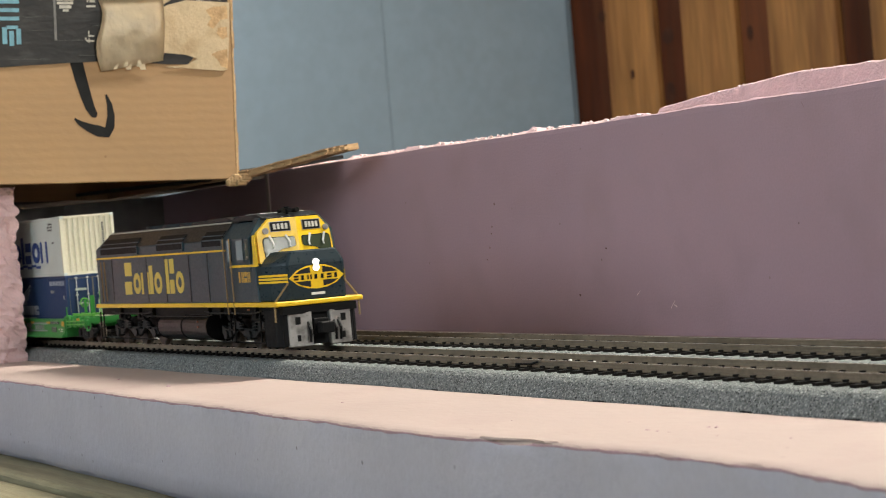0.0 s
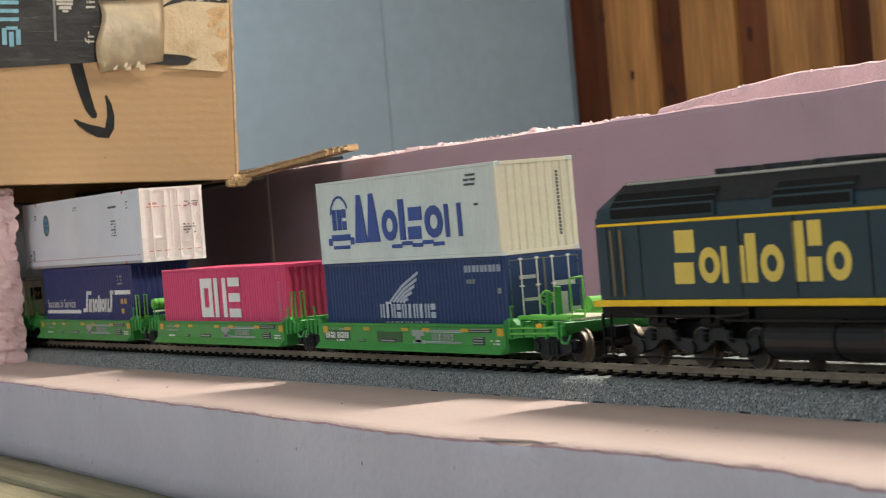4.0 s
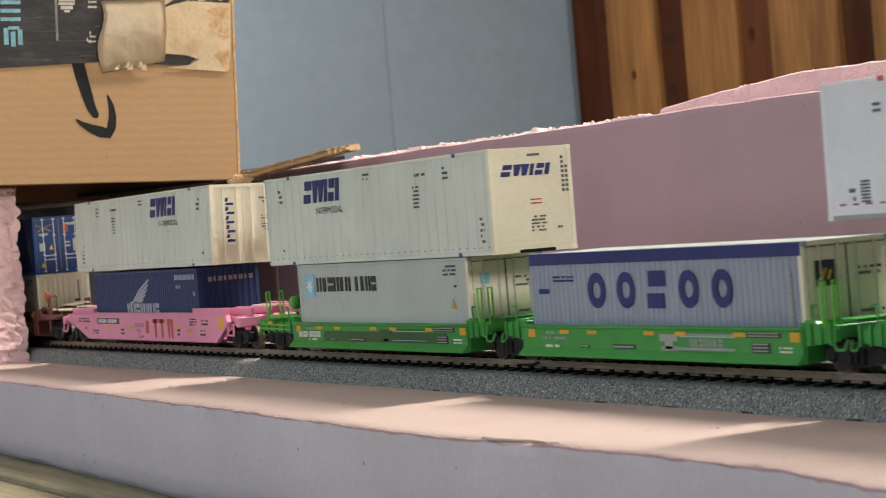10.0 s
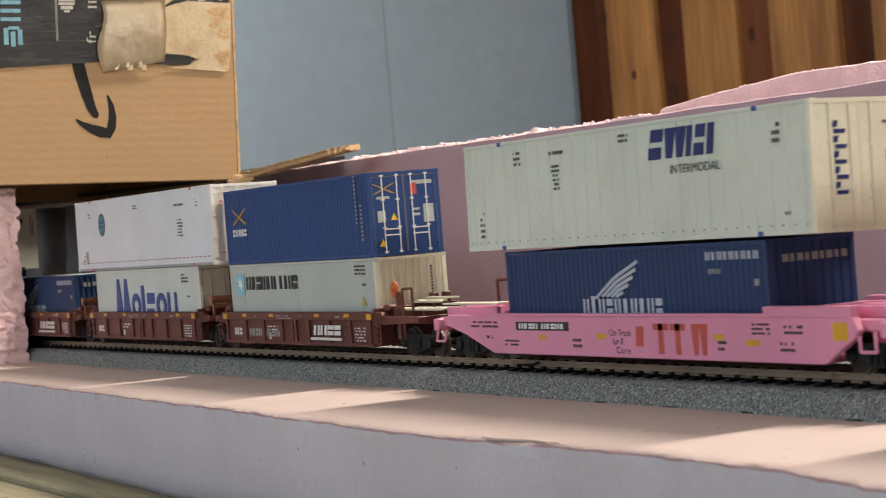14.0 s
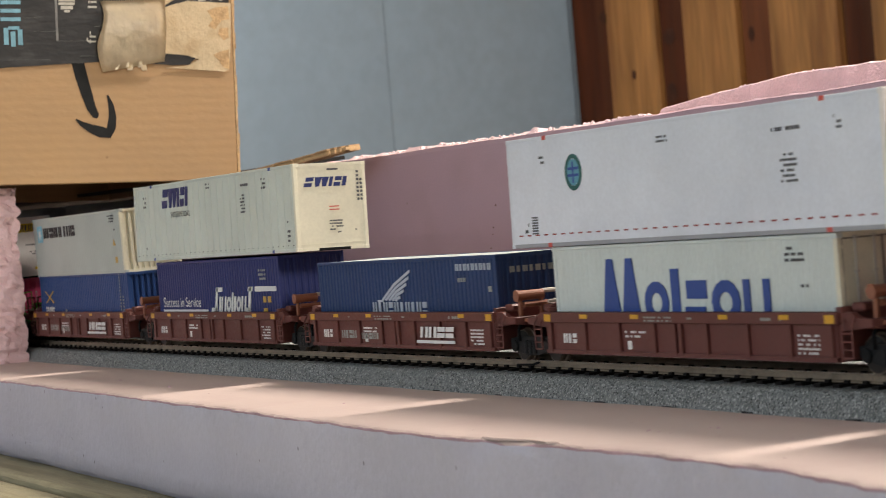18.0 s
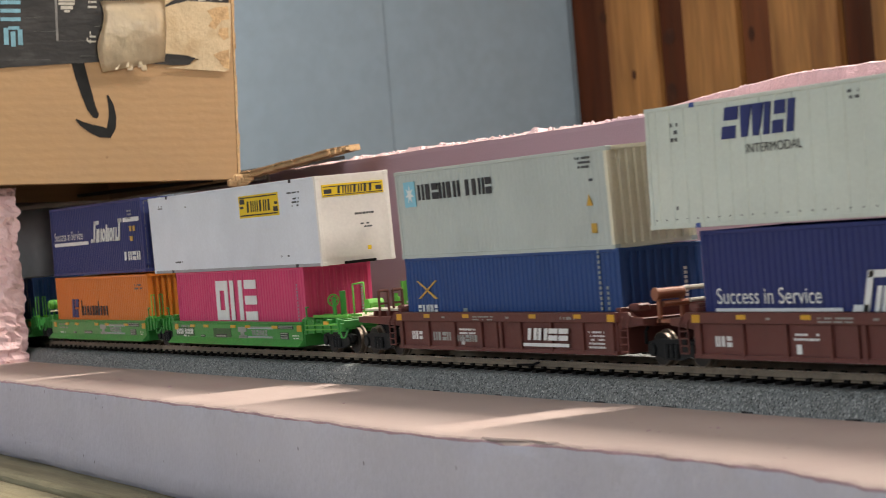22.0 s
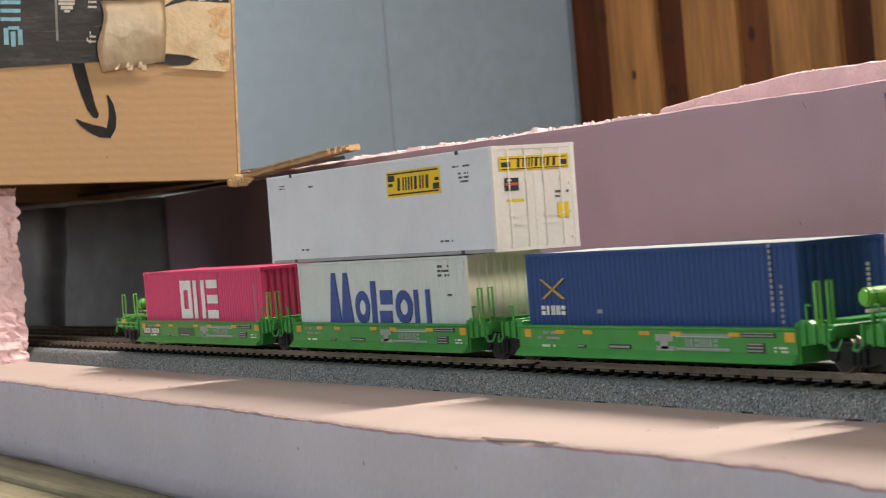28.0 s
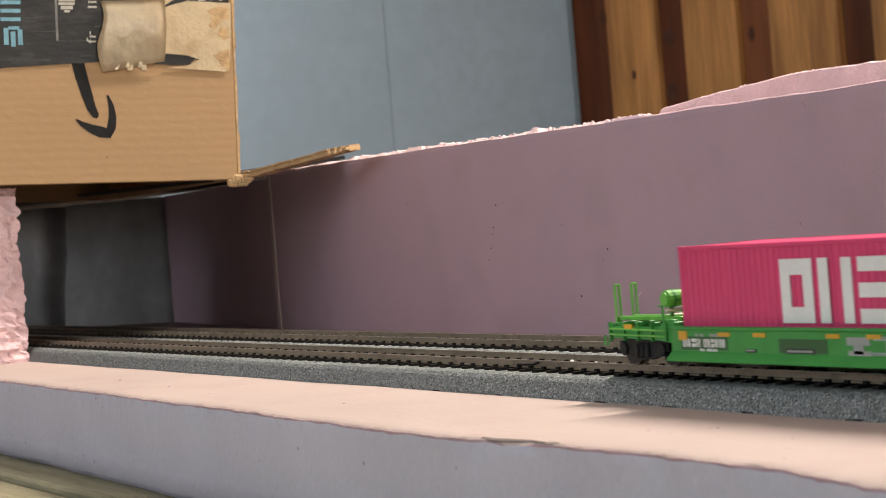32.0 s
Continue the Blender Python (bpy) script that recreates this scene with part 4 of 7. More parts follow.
                boxes("handle", [tuple(sorted((x - 0.3 * k, x + 0.3 * k))) + tuple(sorted((s * 2.4, s * 8.4))) + (z, z + 0.5) for z in (h * 0.24, h * 0.31)], M_WHITE if side in (M_BLUE, M_NAVY) else mat, d)
        else:
            bm = bmesh.new()
            if style == "ribbed":
                corrugated(bm, -hw + 1.5, hw - 1.5, 1.2, h - 1.2, 2.9, 0.55, lambda p, d, z, x=x, k=k: (x + (0.3 + d) * k, p, z))
            else:
                box(bm, *sorted((x + 0.25 * k, x + 0.8 * k)), -hw + 1.2, hw - 1.2, 1.2, h - 1.2)
                for z in (2.6, h - 2.9):
                    boxes("end_rib", [tuple(sorted((x + 0.1 * k, x + 0.8 * k))) + (-hw + 1.6, hw - 1.6, z, z + 0.3)], mat, root)
            part("end_panel", bm, mat, root)
            # no notch is cut: a black block paints its shade
            if style != "ribbed" and k < 0:
                boxes("tunnel_recess", [(x - 14, x + 0.12, -6, 7, -0.05, 1.0)], M_BLACK, root, "black block for the shaded notch under the end")
    return root


S, WID, H8, H9 = 140.0, 28.0, 29.7, 33.4
L53, W53, H53 = 185.5, 29.8, 33.3
NR = random.Random(3)


def wave_125(root, y):
    decal("emblem", disc(19, 16.0, 8.4, 8.4, 26, 0.9)[2:12] + bar_letters(12.6, 12.0, 13, 7.5, 3, 1.5), M_BLUELET, root, "side", y, "round blue emblem")
    decal("ribbon", [rect(11, 8.2, 16, 2.2), rect(8, 6.6, 2.8, 2.6), rect(27.2, 6.6, 2.8, 2.6), rect(12, 5.2, 14, 1.2)], M_BLUELET, root, "side", y)


def mint_box(name, emblem, big, doors):
    c = container(name, "pale mint-white container with tall blue lettering bars", S, WID, H8, M_MATSON, M_CREAM, "ribbed", doors, roof=M_MATSON, ribs=0.12)
    y = -WID / 2
    if emblem:
        wave_125(c, y)
    x0 = 31 if emblem else 27
    decal("brand_lettering", shape_row(x0, 7.0, 18.5 if big else 17, (("peaks", 21, 1, 23), ("ring", 12.5, 0.64, 14), ("bar", 4.2, 0.82, 6.5), ("two", 11, 0.64, 13), ("ring", 13.5, 0.64, 15), ("pair", 12, 0.64, 14))), M_BLUELET, c, "side", y, "tall blue brand lettering as plain bars")
    decal("wave_line", [rect(x0 + 30 + 8 * k, 4.4 + 0.8 * (k % 2), 7.8, 1.3) for k in range(5)], M_BLUELET, c, "side", y)
    decal("small_print", scribble(118, 23.0, 8, 4.5, 3, NR) + scribble(124, 16.5, 3, 1.5, 1, NR), M_PRINT, c, "side", y)
    if not doors:
        decal("small_print", [rect(7.5, 5 + 1.15 * k, 0.8, 0.85) for k in range(18)], M_PRINT, c, "end", S)
    return c


def wing_box(name, doors):
    c = container(name, "dark navy container with a white wing emblem", S, WID, H8, M_NAVY, M_NAVY, "ribbed", doors, roof=M_PALEGREEN)
    y = -WID / 2
    wing = []
    # five feathers that fan out from the root, the top one longest
    for k in range(5):
        bx, bz, tx, tz = 54.0 + 2.6 * k, 16.0 - 0.1 * k, 77.5 - 1.0 * k - 0.30 * k * k, 26.0 - 2.2 * k
        mx, mz = 0.55 * bx + 0.45 * tx, 0.55 * bz + 0.45 * tz + 0.9 - 0.15 * k
        wing.append([(bx, bz), (bx + 1.0, bz - 0.5), (mx + 0.4, mz - 0.8), (mx - 0.4, mz)])
        wing.append([(mx - 0.4, mz), (mx + 0.4, mz - 0.8), (tx + 0.2, tz - 1.0), (tx, tz)])
    decal("wing_emblem", wing + [rect(50.5, 15.0, 4.5, 0.8)], M_WING, c, "side", y, "white wing emblem")
    decal("brand_lettering", bar_letters(46, 10.2, 44, 4.8, 10, 0.9, pattern="IBIDIB"), M_WING, c, "side", y, "white brand lettering as plain bars")
    decal("small_print", bar_letters(50, 7.2, 34, 1.8, 9, 0.6, pattern="IB"), M_DECALGREY, c, "side", y)
    decal("number_mark", bar_letters(112, 25.0, 25, 2.2, 9, 0.8, pattern="IB"), M_WING, c, "side", y)
    decal("number_mark", bar_letters(113, 21.3, 6, 1.4, 3, 0.5, pattern="IB") + [rect(134, 18, 2, 1.8)], M_DECALGREY, c, "side", y)
    if doors:
        decal("notice", [rect(-9.5, 22, 6, 1.2), rect(2.0, 8, 5.5, 9), rect(2.5, 19, 8, 1.6), rect(-8, 15, 5, 1), rect(8.5, 6, 3.5, 6)], M_PALEGREEN, c, "end", S + 0.1)
    else:
        decal("number_mark", bar_letters(-9, 23.6, 21, 2.0, 9, 0.8, pattern="IB"), M_DECALGREY, c, "end", S)
    return c


def magenta_box(name):
    c = container(name, "magenta container with blocky white lettering bars", S, WID, H8, M_MAGENTA, M_MAGENTA, "ribbed", False, roof=M_MAGENTA)
    y = -WID / 2
    decal("brand_lettering", shape_row(46.5, 9.2, 16.2, (("frame", 13.5, 1, 16), ("pair", 13.5, 1, 16), ("three", 12.5, 1, 14))), M_WHITE, c, "side", y, "white brand lettering as plain bars")
    decal("small_print", [rect(9.2, 6 + 1.1 * k, 0.8, 0.8) for k in range(15)], M_DECALGREY, c, "end", S)
    decal("small_print", [rect(132, 8 + 1.3 * k, 0.8, 0.9) for k in range(12)], M_DECALGREY, c, "side", y)
    return c


def navy_slogan_box(name, h, upper, doors):
    c = container(name, "navy container with a white slogan and lettering bars", S, WID, h, M_NAVY2, M_NAVY2, "ribbed", doors)
    y = -WID / 2
    z = 15.0 if upper else 11.6
    words("slogan", "Success in Service", 4.2, 46, M_WHITE, c, (6, y - 0.06, z + 2.2), label="white slogan lettering")
    decal("underline", [rect(5, z - 0.6, 55, 1.7)], M_WHITE, c, "side", y)
    decal("brand_lettering", [rect(64, z, 6, 1.8, 0.3), rect(68, z, 2.4, 10.0, 0.3), rect(71, z + 8.4, 7, 1.8, 0.3)]
          + shape_row(72.5, z, 6.4, (("bar", 1.8, 1, 2.6), ("pair", 5.2, 1, 5.8), ("ring", 5.0, 1, 5.6), ("bar", 1.8, 1.25, 2.6), ("bar", 2.2, 1, 2.8), ("ring", 5.0, 1, 5.6), ("pair", 5.0, 1, 5.8)), 0.3)
          + [rect(102, z, 5, 1.8, 0.3), rect(105, z, 2.4, 10.0, 0.3), rect(106.5, z + 8.4, 5, 1.8, 0.3), rect(114, z + 8.2, 22, 2.0)], M_WHITE, c, "side", y, "white brand lettering as plain bars")
    decal("small_print", scribble(119, h - 9, 7, 5, 3, NR), M_DECALGREY, c, "side", y)
    decal("warning_mark", [rect(122, z + 3.8, 3, 2.4), rect(127, z + 3.8, 3, 2.4), rect(122, z - 0.6, 4, 2.2)], M_GOLD, c, "side", y)
    if upper:
        decal("small_print", bar_letters(112, 5.6, 24, 4.0, 4, 1.0, pattern="BIDI"), M_WHITE, c, "side", y)
        decal("notice", [rect(-10, h - 7, 6, 3), rect(-10, h - 11, 6, 2.5), rect(2, 18, 5, 1), rect(-8, 10, 5, 2)], M_PALEGREEN, c, "end", S + 0.1)
    else:
        decal("warning_mark", [rect(3.2, 20.0, 5.6, 2.6)], M_JB, c, "end", S + 0.1)
        decal("small_print", [rect(9.6, 8 + 1.35 * k, 1.0, 0.95) for k in range(15)], M_DECALGREY, c, "end", S + 0.1)
    return c


def grey_letter_box(name):
    c = container(name, "cool grey container with a navy top band and lettering bars", S, WID, H8, M_GREYC, M_CREAM, "ribbed", True, roof=M_PALEGREEN)
    y = -WID / 2
    decal("top_band", [rect(0.3, H8 - 3.6, S - 0.6, 3.4)], M_NAVY2, c, "side", y, "navy top band", 0.12)
    decal("brand_lettering", shape_row(34, 13.0, 10.5, [(k, 10, 1, 16.2) for k in ("ring", "ring", "two", "ring", "ring")]), M_NAVY2, c, "side", y, "navy brand lettering as plain bars")
    decal("small_print", scribble(14, 21, 12, 2.2, 2, NR) + [rect(5, 17.5, 6, 1.4)], M_NAVY2, c, "side", y)
    decal("small_print", [rect(133, 5 + 1.5 * k, 2.2, 0.8) for k in range(12)], M_DECALGREY, c, "side", y)
    decal("notice", [rect(-10.2, 18, 6, 6.5)], M_DARKDECAL, c, "end", S + 0.15, "dark square notice")
    decal("notice", [rect(-9, 20, 1.2, 2.4, 0.5), rect(-7, 19.6, 0.9, 2.4, 0.5)], M_GOLD, c, "end", S + 0.24)
    decal("small_print", scribble(3, 20, 8, 3, 2, NR) + scribble(3, 9, 8, 3, 2, NR), M_PRINT, c, "end", S + 0.15)
    return c


def star_box(name, upper, doors):
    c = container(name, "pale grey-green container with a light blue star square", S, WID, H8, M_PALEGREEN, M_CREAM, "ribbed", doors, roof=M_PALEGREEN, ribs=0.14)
    y = -WID / 2
    z = 19.5
    decal("star_square", [rect(6.5, z - 2, 8.5, 8.5)], M_SKY, c, "side", y, "light blue square")
    star = [(10.75 + (3.2 if i % 2 == 0 else 1.3) * math.sin(math.pi * i / 7), z + 2.2 + (3.2 if i % 2 == 0 else 1.3) * math.cos(math.pi * i / 7)) for i in range(14)]
    decal("star", [star], M_WHITE, c, "side", y - 0.07, "white seven-pointed star")
    decal("brand_lettering", bar_letters(17, z, 31, 5.2, 6, 1.2, gap=0.14, pattern="IBDIBI") + bar_letters(51, z, 19, 5.2, 4, 1.2, gap=0.2, pattern="BBID"), M_DARKDECAL, c, "side", y, "black brand lettering as plain bars")
    decal("small_print", scribble(122, 24.0, 9, 4.0, 3, NR) + scribble(128, 20, 3, 1.6, 1, NR), M_PRINT, c, "side", y)
    decal("warning_mark", [[(126.5, 13), (130, 13), (128.2, 16.2)], rect(128, 5, 3, 2.8)], M_GOLD, c, "side", y)
    if doors:
        decal("notice", [rect(-9.6, 20.6, 3.2, 3.6)], M_SKY, c, "end", S + 0.1)
        decal("small_print", scribble(2.5, 19, 9, 4, 3, NR) + scribble(2.5, 9, 9, 3, 2, NR), M_PRINT, c, "end", S + 0.1)
    else:
        decal("small_print", [rect(7.5, 4 + 1.15 * k, 0.8, 0.85) for k in range(19)], M_PRINT, c, "end", S)
    return c


def cross_box(name, h, doors):
    c = container(name, "royal blue container with a gold crossed emblem", S, WID, h, M_BLUE, M_BLUE, "ribbed", doors, castings=M_BLUE, roof=None if doors else M_PALEGREEN)
    y = -WID / 2
    z = h * 0.63

    def cross(x, z, k):
        return [[(x - 9 * k, z + 3.8 * k), (x - 7.6 * k, z + 3.8 * k), (x + 8.6 * k, z - 3.2 * k), (x + 6.4 * k, z - 3.4 * k)],
                [(x - 8.4 * k, z - 3.4 * k), (x - 6.2 * k, z - 3.2 * k), (x + 9 * k, z + 3.9 * k), (x + 7.4 * k, z + 3.9 * k)]]

    decal("cross_emblem", cross(15.5, z, 0.85), M_GOLD, c, "side", y, "gold crossed emblem")
    decal("brand_lettering", bar_letters(8, z - 7.6, 15, 2.8, 5, 0.8, gap=0.3, pattern="DBIID"), M_WHITE, c, "side", y, "white brand lettering as plain bars")
    decal("small_print", [rect(128 + 4 * j, 6 + 1.5 * k + 6 * (1 - j), 1.0, 0.9) for j in (0, 1) for k in range(9 if j else 12)], M_DECALGREY, c, "side", y)
    if not doors:
        decal("scuff", [rect(41, 11.6, 2.6, 1.1)], M_DECALGREY, c, "side", y)
        decal("small_print", [rect(7.5, 5 + 1.3 * k, 1.0, 0.9) for k in range(14)], M_WHITE, c, "end", S)
    else:
        decal("cross_emblem", cross(-8.0, h - 6, 0.5), M_GOLD, c, "end", S + 0.1)
        decal("notice", [rect(-11, 12, 3, 4), rect(7, 11, 4, 6.5), rect(2.5, 13.5, 3, 1), rect(2.5, 15.5, 3, 0.8), rect(3, h - 5, 8, 1.4), rect(-11, h - 9.6, 5, 1)], M_PALEGREEN, c, "end", S + 0.1)
        decal("notice", [rect(2.2, h - 8.5, 2.6, 4.0)], M_RED, c, "end", S + 0.12)
        decal("warning_mark", [[(-6, 12.5), (-3.4, 12.5), (-4.7, 15)], [(-11, 3.5), (-8.4, 3.5), (-9.7, 6)]], M_JB, c, "end", S + 0.1)
    return c


def orange_box(name):
    c = container(name, "orange container with a dark blue mark and lettering bars", S, WID, H8, M_ORANGE, M_ORANGE, "ribbed", False)
    y = -WID / 2
    decal("bird_mark", [rect(24, 10, 4, 9, 0.15), rect(29, 10, 5, 4), rect(30, 15, 5, 4, 0.2)], M_NAVY2, c, "side", y, "dark blue mark")
    decal("brand_lettering", bar_letters(40, 11, 42, 4.6, 10, 0.7, gap=0.34, pattern="IBIBII") + [rect(40, 13, 1.0, 5.4), rect(66, 11, 1.0, 7)], M_DARKDECAL, c, "side", y, "dark blue brand lettering as plain bars")
    decal("small_print", scribble(122, 23, 10, 3, 2, NR), M_PRINT, c, "side", y)
    return c


def smooth_white(name, label, roundel, doors, yellow):
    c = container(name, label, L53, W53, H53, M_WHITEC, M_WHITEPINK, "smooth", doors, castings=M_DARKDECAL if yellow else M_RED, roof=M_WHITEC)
    y = -W53 / 2
    if roundel:
        decal("roundel", disc(40, 21.5, 4.9, 5.4, 24, 0.74), M_ROUND, c, "side", y, "green ring")
        decal("roundel", disc(40, 21.5, 3.5, 3.9), M_TEAL, c, "side", y, "light blue disc")
        decal("roundel", [rect(39.5, 18.4, 0.9, 6.2), rect(36.9, 20.2, 6.2, 0.8), rect(36.9, 22.2, 6.2, 0.8)], M_BLUELET, c, "side", y - 0.06)
        decal("small_print", scribble(140, 26, 12, 2, 1, NR) + scribble(143, 13, 7, 8, 6, NR) + scribble(86, 27, 6, 2.4, 2, NR) + scribble(166, 25, 3, 4, 3, NR) + scribble(20, 25, 3, 3, 2, NR)
              + scribble(9, 4.5, 2.4, 4, 2, NR) + [rect(13.5, 4 + 0.8 * k, 3.5, 0.5) for k in range(7)], M_PRINT, c, "side", y)
        decal("dash_line", [rect(x, 3.5, 2.3, 0.42) for x in np.arange(5, 182, 5.1)], M_DASH, c, "side", y)
        if doors:
            decal("small_print", scribble(6, 24, 7, 3, 3, NR) + scribble(5, 12, 6, 5, 4, NR), M_PRINT, c, "end", L53 + 0.1)
            decal("dash_line", [rect(y, 24.4, 2.4, 0.45) for y in (-12, -8.5, -4.5, 2, 6, 10)] + [rect(y, 4.6, 2.4, 0.45) for y in (-12, -8.5, -4.5, 2, 6, 10)] + [rect(-11, 25.6, 4, 1.0, 0.3)], M_PALERED, c, "end", L53 + 0.1)
    if yellow:
        decal("yellow_board", [rect(108, 20.5, 41, 8.8)], M_JB, c, "side", y, "yellow board with black lettering bars")
        decal("board_lettering", bar_letters(116, 22.6, 26, 4.4, 6, 0.9, lean=0.1, pattern="BIIBIB") + [rect(109, 21.2, 38.6, 0.5), rect(109, 28.2, 38.6, 0.5), rect(109.3, 26, 5, 2), rect(109.3, 24.2, 3.5, 1), rect(143.5, 22, 4.5, 2), rect(145, 24.8, 3, 1)],
              M_DARKDECAL, c, "side", y - 0.07)
        decal("small_print", scribble(158, 28, 12, 1.2, 1, NR) + scribble(162, 23, 7, 4, 3, NR) + scribble(12, 28, 5, 2, 2, NR) + scribble(40, 27.5, 7, 1.2, 1, NR) + scribble(146, 4.2, 9, 1.4, 1, NR) + scribble(28, 4.2, 9, 1.4, 1, NR), M_PRINT, c, "side", y)
        decal("yellow_strip", [rect(-12.5, 25.2, 25, 4.6)], M_JB, c, "end", L53 + 0.02, "yellow strip with black lettering bars", 0.16)
        decal("strip_lettering", bar_letters(-6.5, 26.2, 15, 2.6, 7, 0.55, lean=0.1, pattern="BIIBIB") + [rect(-12, 28.8, 24, 0.3), rect(-12, 25.6, 24, 0.3), rect(-11.8, 26.4, 3.2, 1.6), rect(9.3, 26.4, 2.5, 1.6)], M_DARKDECAL, c, "end", L53 + 0.2)
        if doors:
            decal("notice", [rect(-11, 19, 5, 4)], M_DARKDECAL, c, "end", L53 + 0.12)
            decal("notice", [rect(-10.6, 20.6, 4.2, 0.9)], M_RED, c, "end", L53 + 0.2)
            decal("notice", [rect(7.5, 9.5, 4, 5), rect(-10.5, 15.5, 6, 0.8)], M_JB, c, "end", L53 + 0.12)
            decal("small_print", scribble(7, 16, 5, 3, 2, NR), M_PRINT, c, "end", L53 + 0.12)
        else:
            decal("small_print", scribble(0, 17.8, 8, 1.5, 1, NR) + scribble(2, 12.8, 5, 2.4, 2, NR), M_PRINT, c, "end", L53 + 0.02)
            decal("notice", [rect(4, 4.5, 1.5, 1.5)], M_JB, c, "end", L53 + 0.02)
    return c


def bold_box(name, doors):
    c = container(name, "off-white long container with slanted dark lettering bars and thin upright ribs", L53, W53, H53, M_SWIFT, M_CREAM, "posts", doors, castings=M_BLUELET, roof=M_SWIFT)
    y = -W53 / 2
    x = 110 if doors else 37
    decal("brand_lettering", shape_row(x, 22.5, 8.2, (("two", 7, 1, 7.8), ("dips", 10.5, 1, 11), ("bar", 2.6, 1, 3.8), ("two", 5.2, 1, 6.2), ("bar", 3.0, 1, 3)), 0.18), M_NAVY2, c, "side", y, "bold slanted brand lettering as plain bars")
    words("caption", "INTERMODAL", 2.4, 24, M_DARKDECAL, c, (x + 11, y - 0.06, 18.2), label="small dark caption")
    k = -1 if doors else 1
    mid = L53 / 2
    for cx, cz, cw, ch, r in ((mid + k * 60, 25.5, 4, 5, 3), (mid - k * 78 - 2, 23.5, 3.4, 6, 3), (mid + k * 38, 27.5, 9, 2, 1), (mid - k * 2, 28.5, 5, 3, 2), (mid + k * 37, 17, 4.5, 8, 6), (mid + k * 84, 4, 2.5, 9, 5), (mid - k * 80, 5, 2.5, 2, 1)):
        decal("small_print", scribble(cx, cz, cw, ch, r, NR), M_PRINT, c, "side", y)
    if doors:
        decal("brand_lettering", [rect(-8.2 + 0.3 * (i % 2), 24.5 - 3.8 * i, 3.4, 1.0, 0.2) for i in range(5)] + [rect(-8.4, 26.0 - 3.8 * i, 1.2, 1.6, 0.2) for i in range(5)], M_NAVY2, c, "end", L53 + 0.12, "upright slanted brand lettering as plain bars")
        decal("small_print", scribble(7, 25, 5, 3.2, 2, NR) + scribble(7.5, 13.5, 5, 7, 6, NR), M_PRINT, c, "end", L53 + 0.12)
    else:
        decal("brand_lettering", shape_row(-11, 24.3, 3.6, (("two", 3.6, 1, 4.1), ("dips", 5.8, 1, 6.2), ("bar", 1.3, 1, 2.0), ("two", 3.0, 1, 3.5), ("bar", 1.6, 1, 2)), 0.25), M_NAVY2, c, "end", L53 + 0.02, "bold slanted brand lettering as plain bars")
        decal("small_print", [rect(11.0 + 1.4 * j, 18.5 + 1.5 * i, 0.9, 0.9) for j in (0, 1) for i in range(8 - 2 * j)] + scribble(-1, 6.5, 5.5, 5.5, 5, NR) + scribble(8.5, 7, 1.6, 1.4, 1, NR) + [rect(-1, 30.4, 4.5, 0.7)], M_PRINT, c, "end", L53 + 0.02)
        decal("dash_line", [rect(-0.8, 15.2, 4, 0.4), rect(-0.8, 16.4, 4, 0.4)], M_RED, c, "end", L53 + 0.02)
    return c


# ---------------------------------------------------------------- trucks and well cars
def truck(parent, x):
    """A two-axle freight truck at x under a car."""
    t = boxes("truck", [(x - 3.5, x + 3.5, -7.5, 7.5, 13.5, 16.5)], M_BLACK, parent)
    for s in (-1, 1):
        bm = bmesh.new()
        prism(bm, [(x - 13, 14.2), (x - 8, 12.6), (x - 4, 11.6), (x + 4, 11.6), (x + 8, 12.6), (x + 13, 14.2), (x + 13, 16.6), (x + 8, 17.4), (x - 8, 17.4), (x - 13, 16.6)], "y",
              *sorted((s * 11.2, s * 13.0)))
        for k in (-10, 10):
            rod(bm, (x + k, s * 11.2, 14.5), (x + k, s * 13.7, 14.5), 1.9, 8)
        for k in (-2.5, 0, 2.5):
            rod(bm, (x + k, s * 13.2, 12.2), (x + k, s * 13.2, 16.2), 0.9, 6)
        part("side_frame", bm, M_TRUCK, t, bevel=0.15)
    for k in (-10, 10):
        bm = bmesh.new()
        rod(bm, (x + k, -9.6, 14.4), (x + k, 9.6, 14.4), 1.1, 8)
        for s in (-1, 1):
            rod(bm, (x + k, s * 8.2, 14.4), (x + k, s * 10.4, 14.4), 4.55, 18)
            rod(bm, (x + k, s * 10.2, 14.4), (x + k, s * 10.7, 14.4), 2.2, 12)
        ws = part("wheelset", bm, M_WHEEL, t, "worn metal wheelset")
        for s in (-1, 1):
            bm = bmesh.new()
            rod(bm, (x + k, s * 7.9, 14.4), (x + k, s * 8.5, 14.4), 5.5, 20)
            rod(bm, (x + k, s * 8.5, 14.4), (x + k, s * 10.2, 14.4), 4.85, 20)
            part("tread", bm, M_TREAD, ws, "bright wheel tread")
    return t


def green_side(root, x0, x1, s):
    bm = bmesh.new()
    prism(bm, [(s * 15.2, 12.2), (s * 19.3, 12.2), (s * 19.3, 12.5), (s * 16.95, 14.7), (s * 16.95, 20.5), (s * 17.5, 20.7), (s * 17.5, 21.4), (s * 15.2, 21.4)], "x", x0, x1)
    return part("side_sill", bm, M_GREEN, root, bevel=0.12)


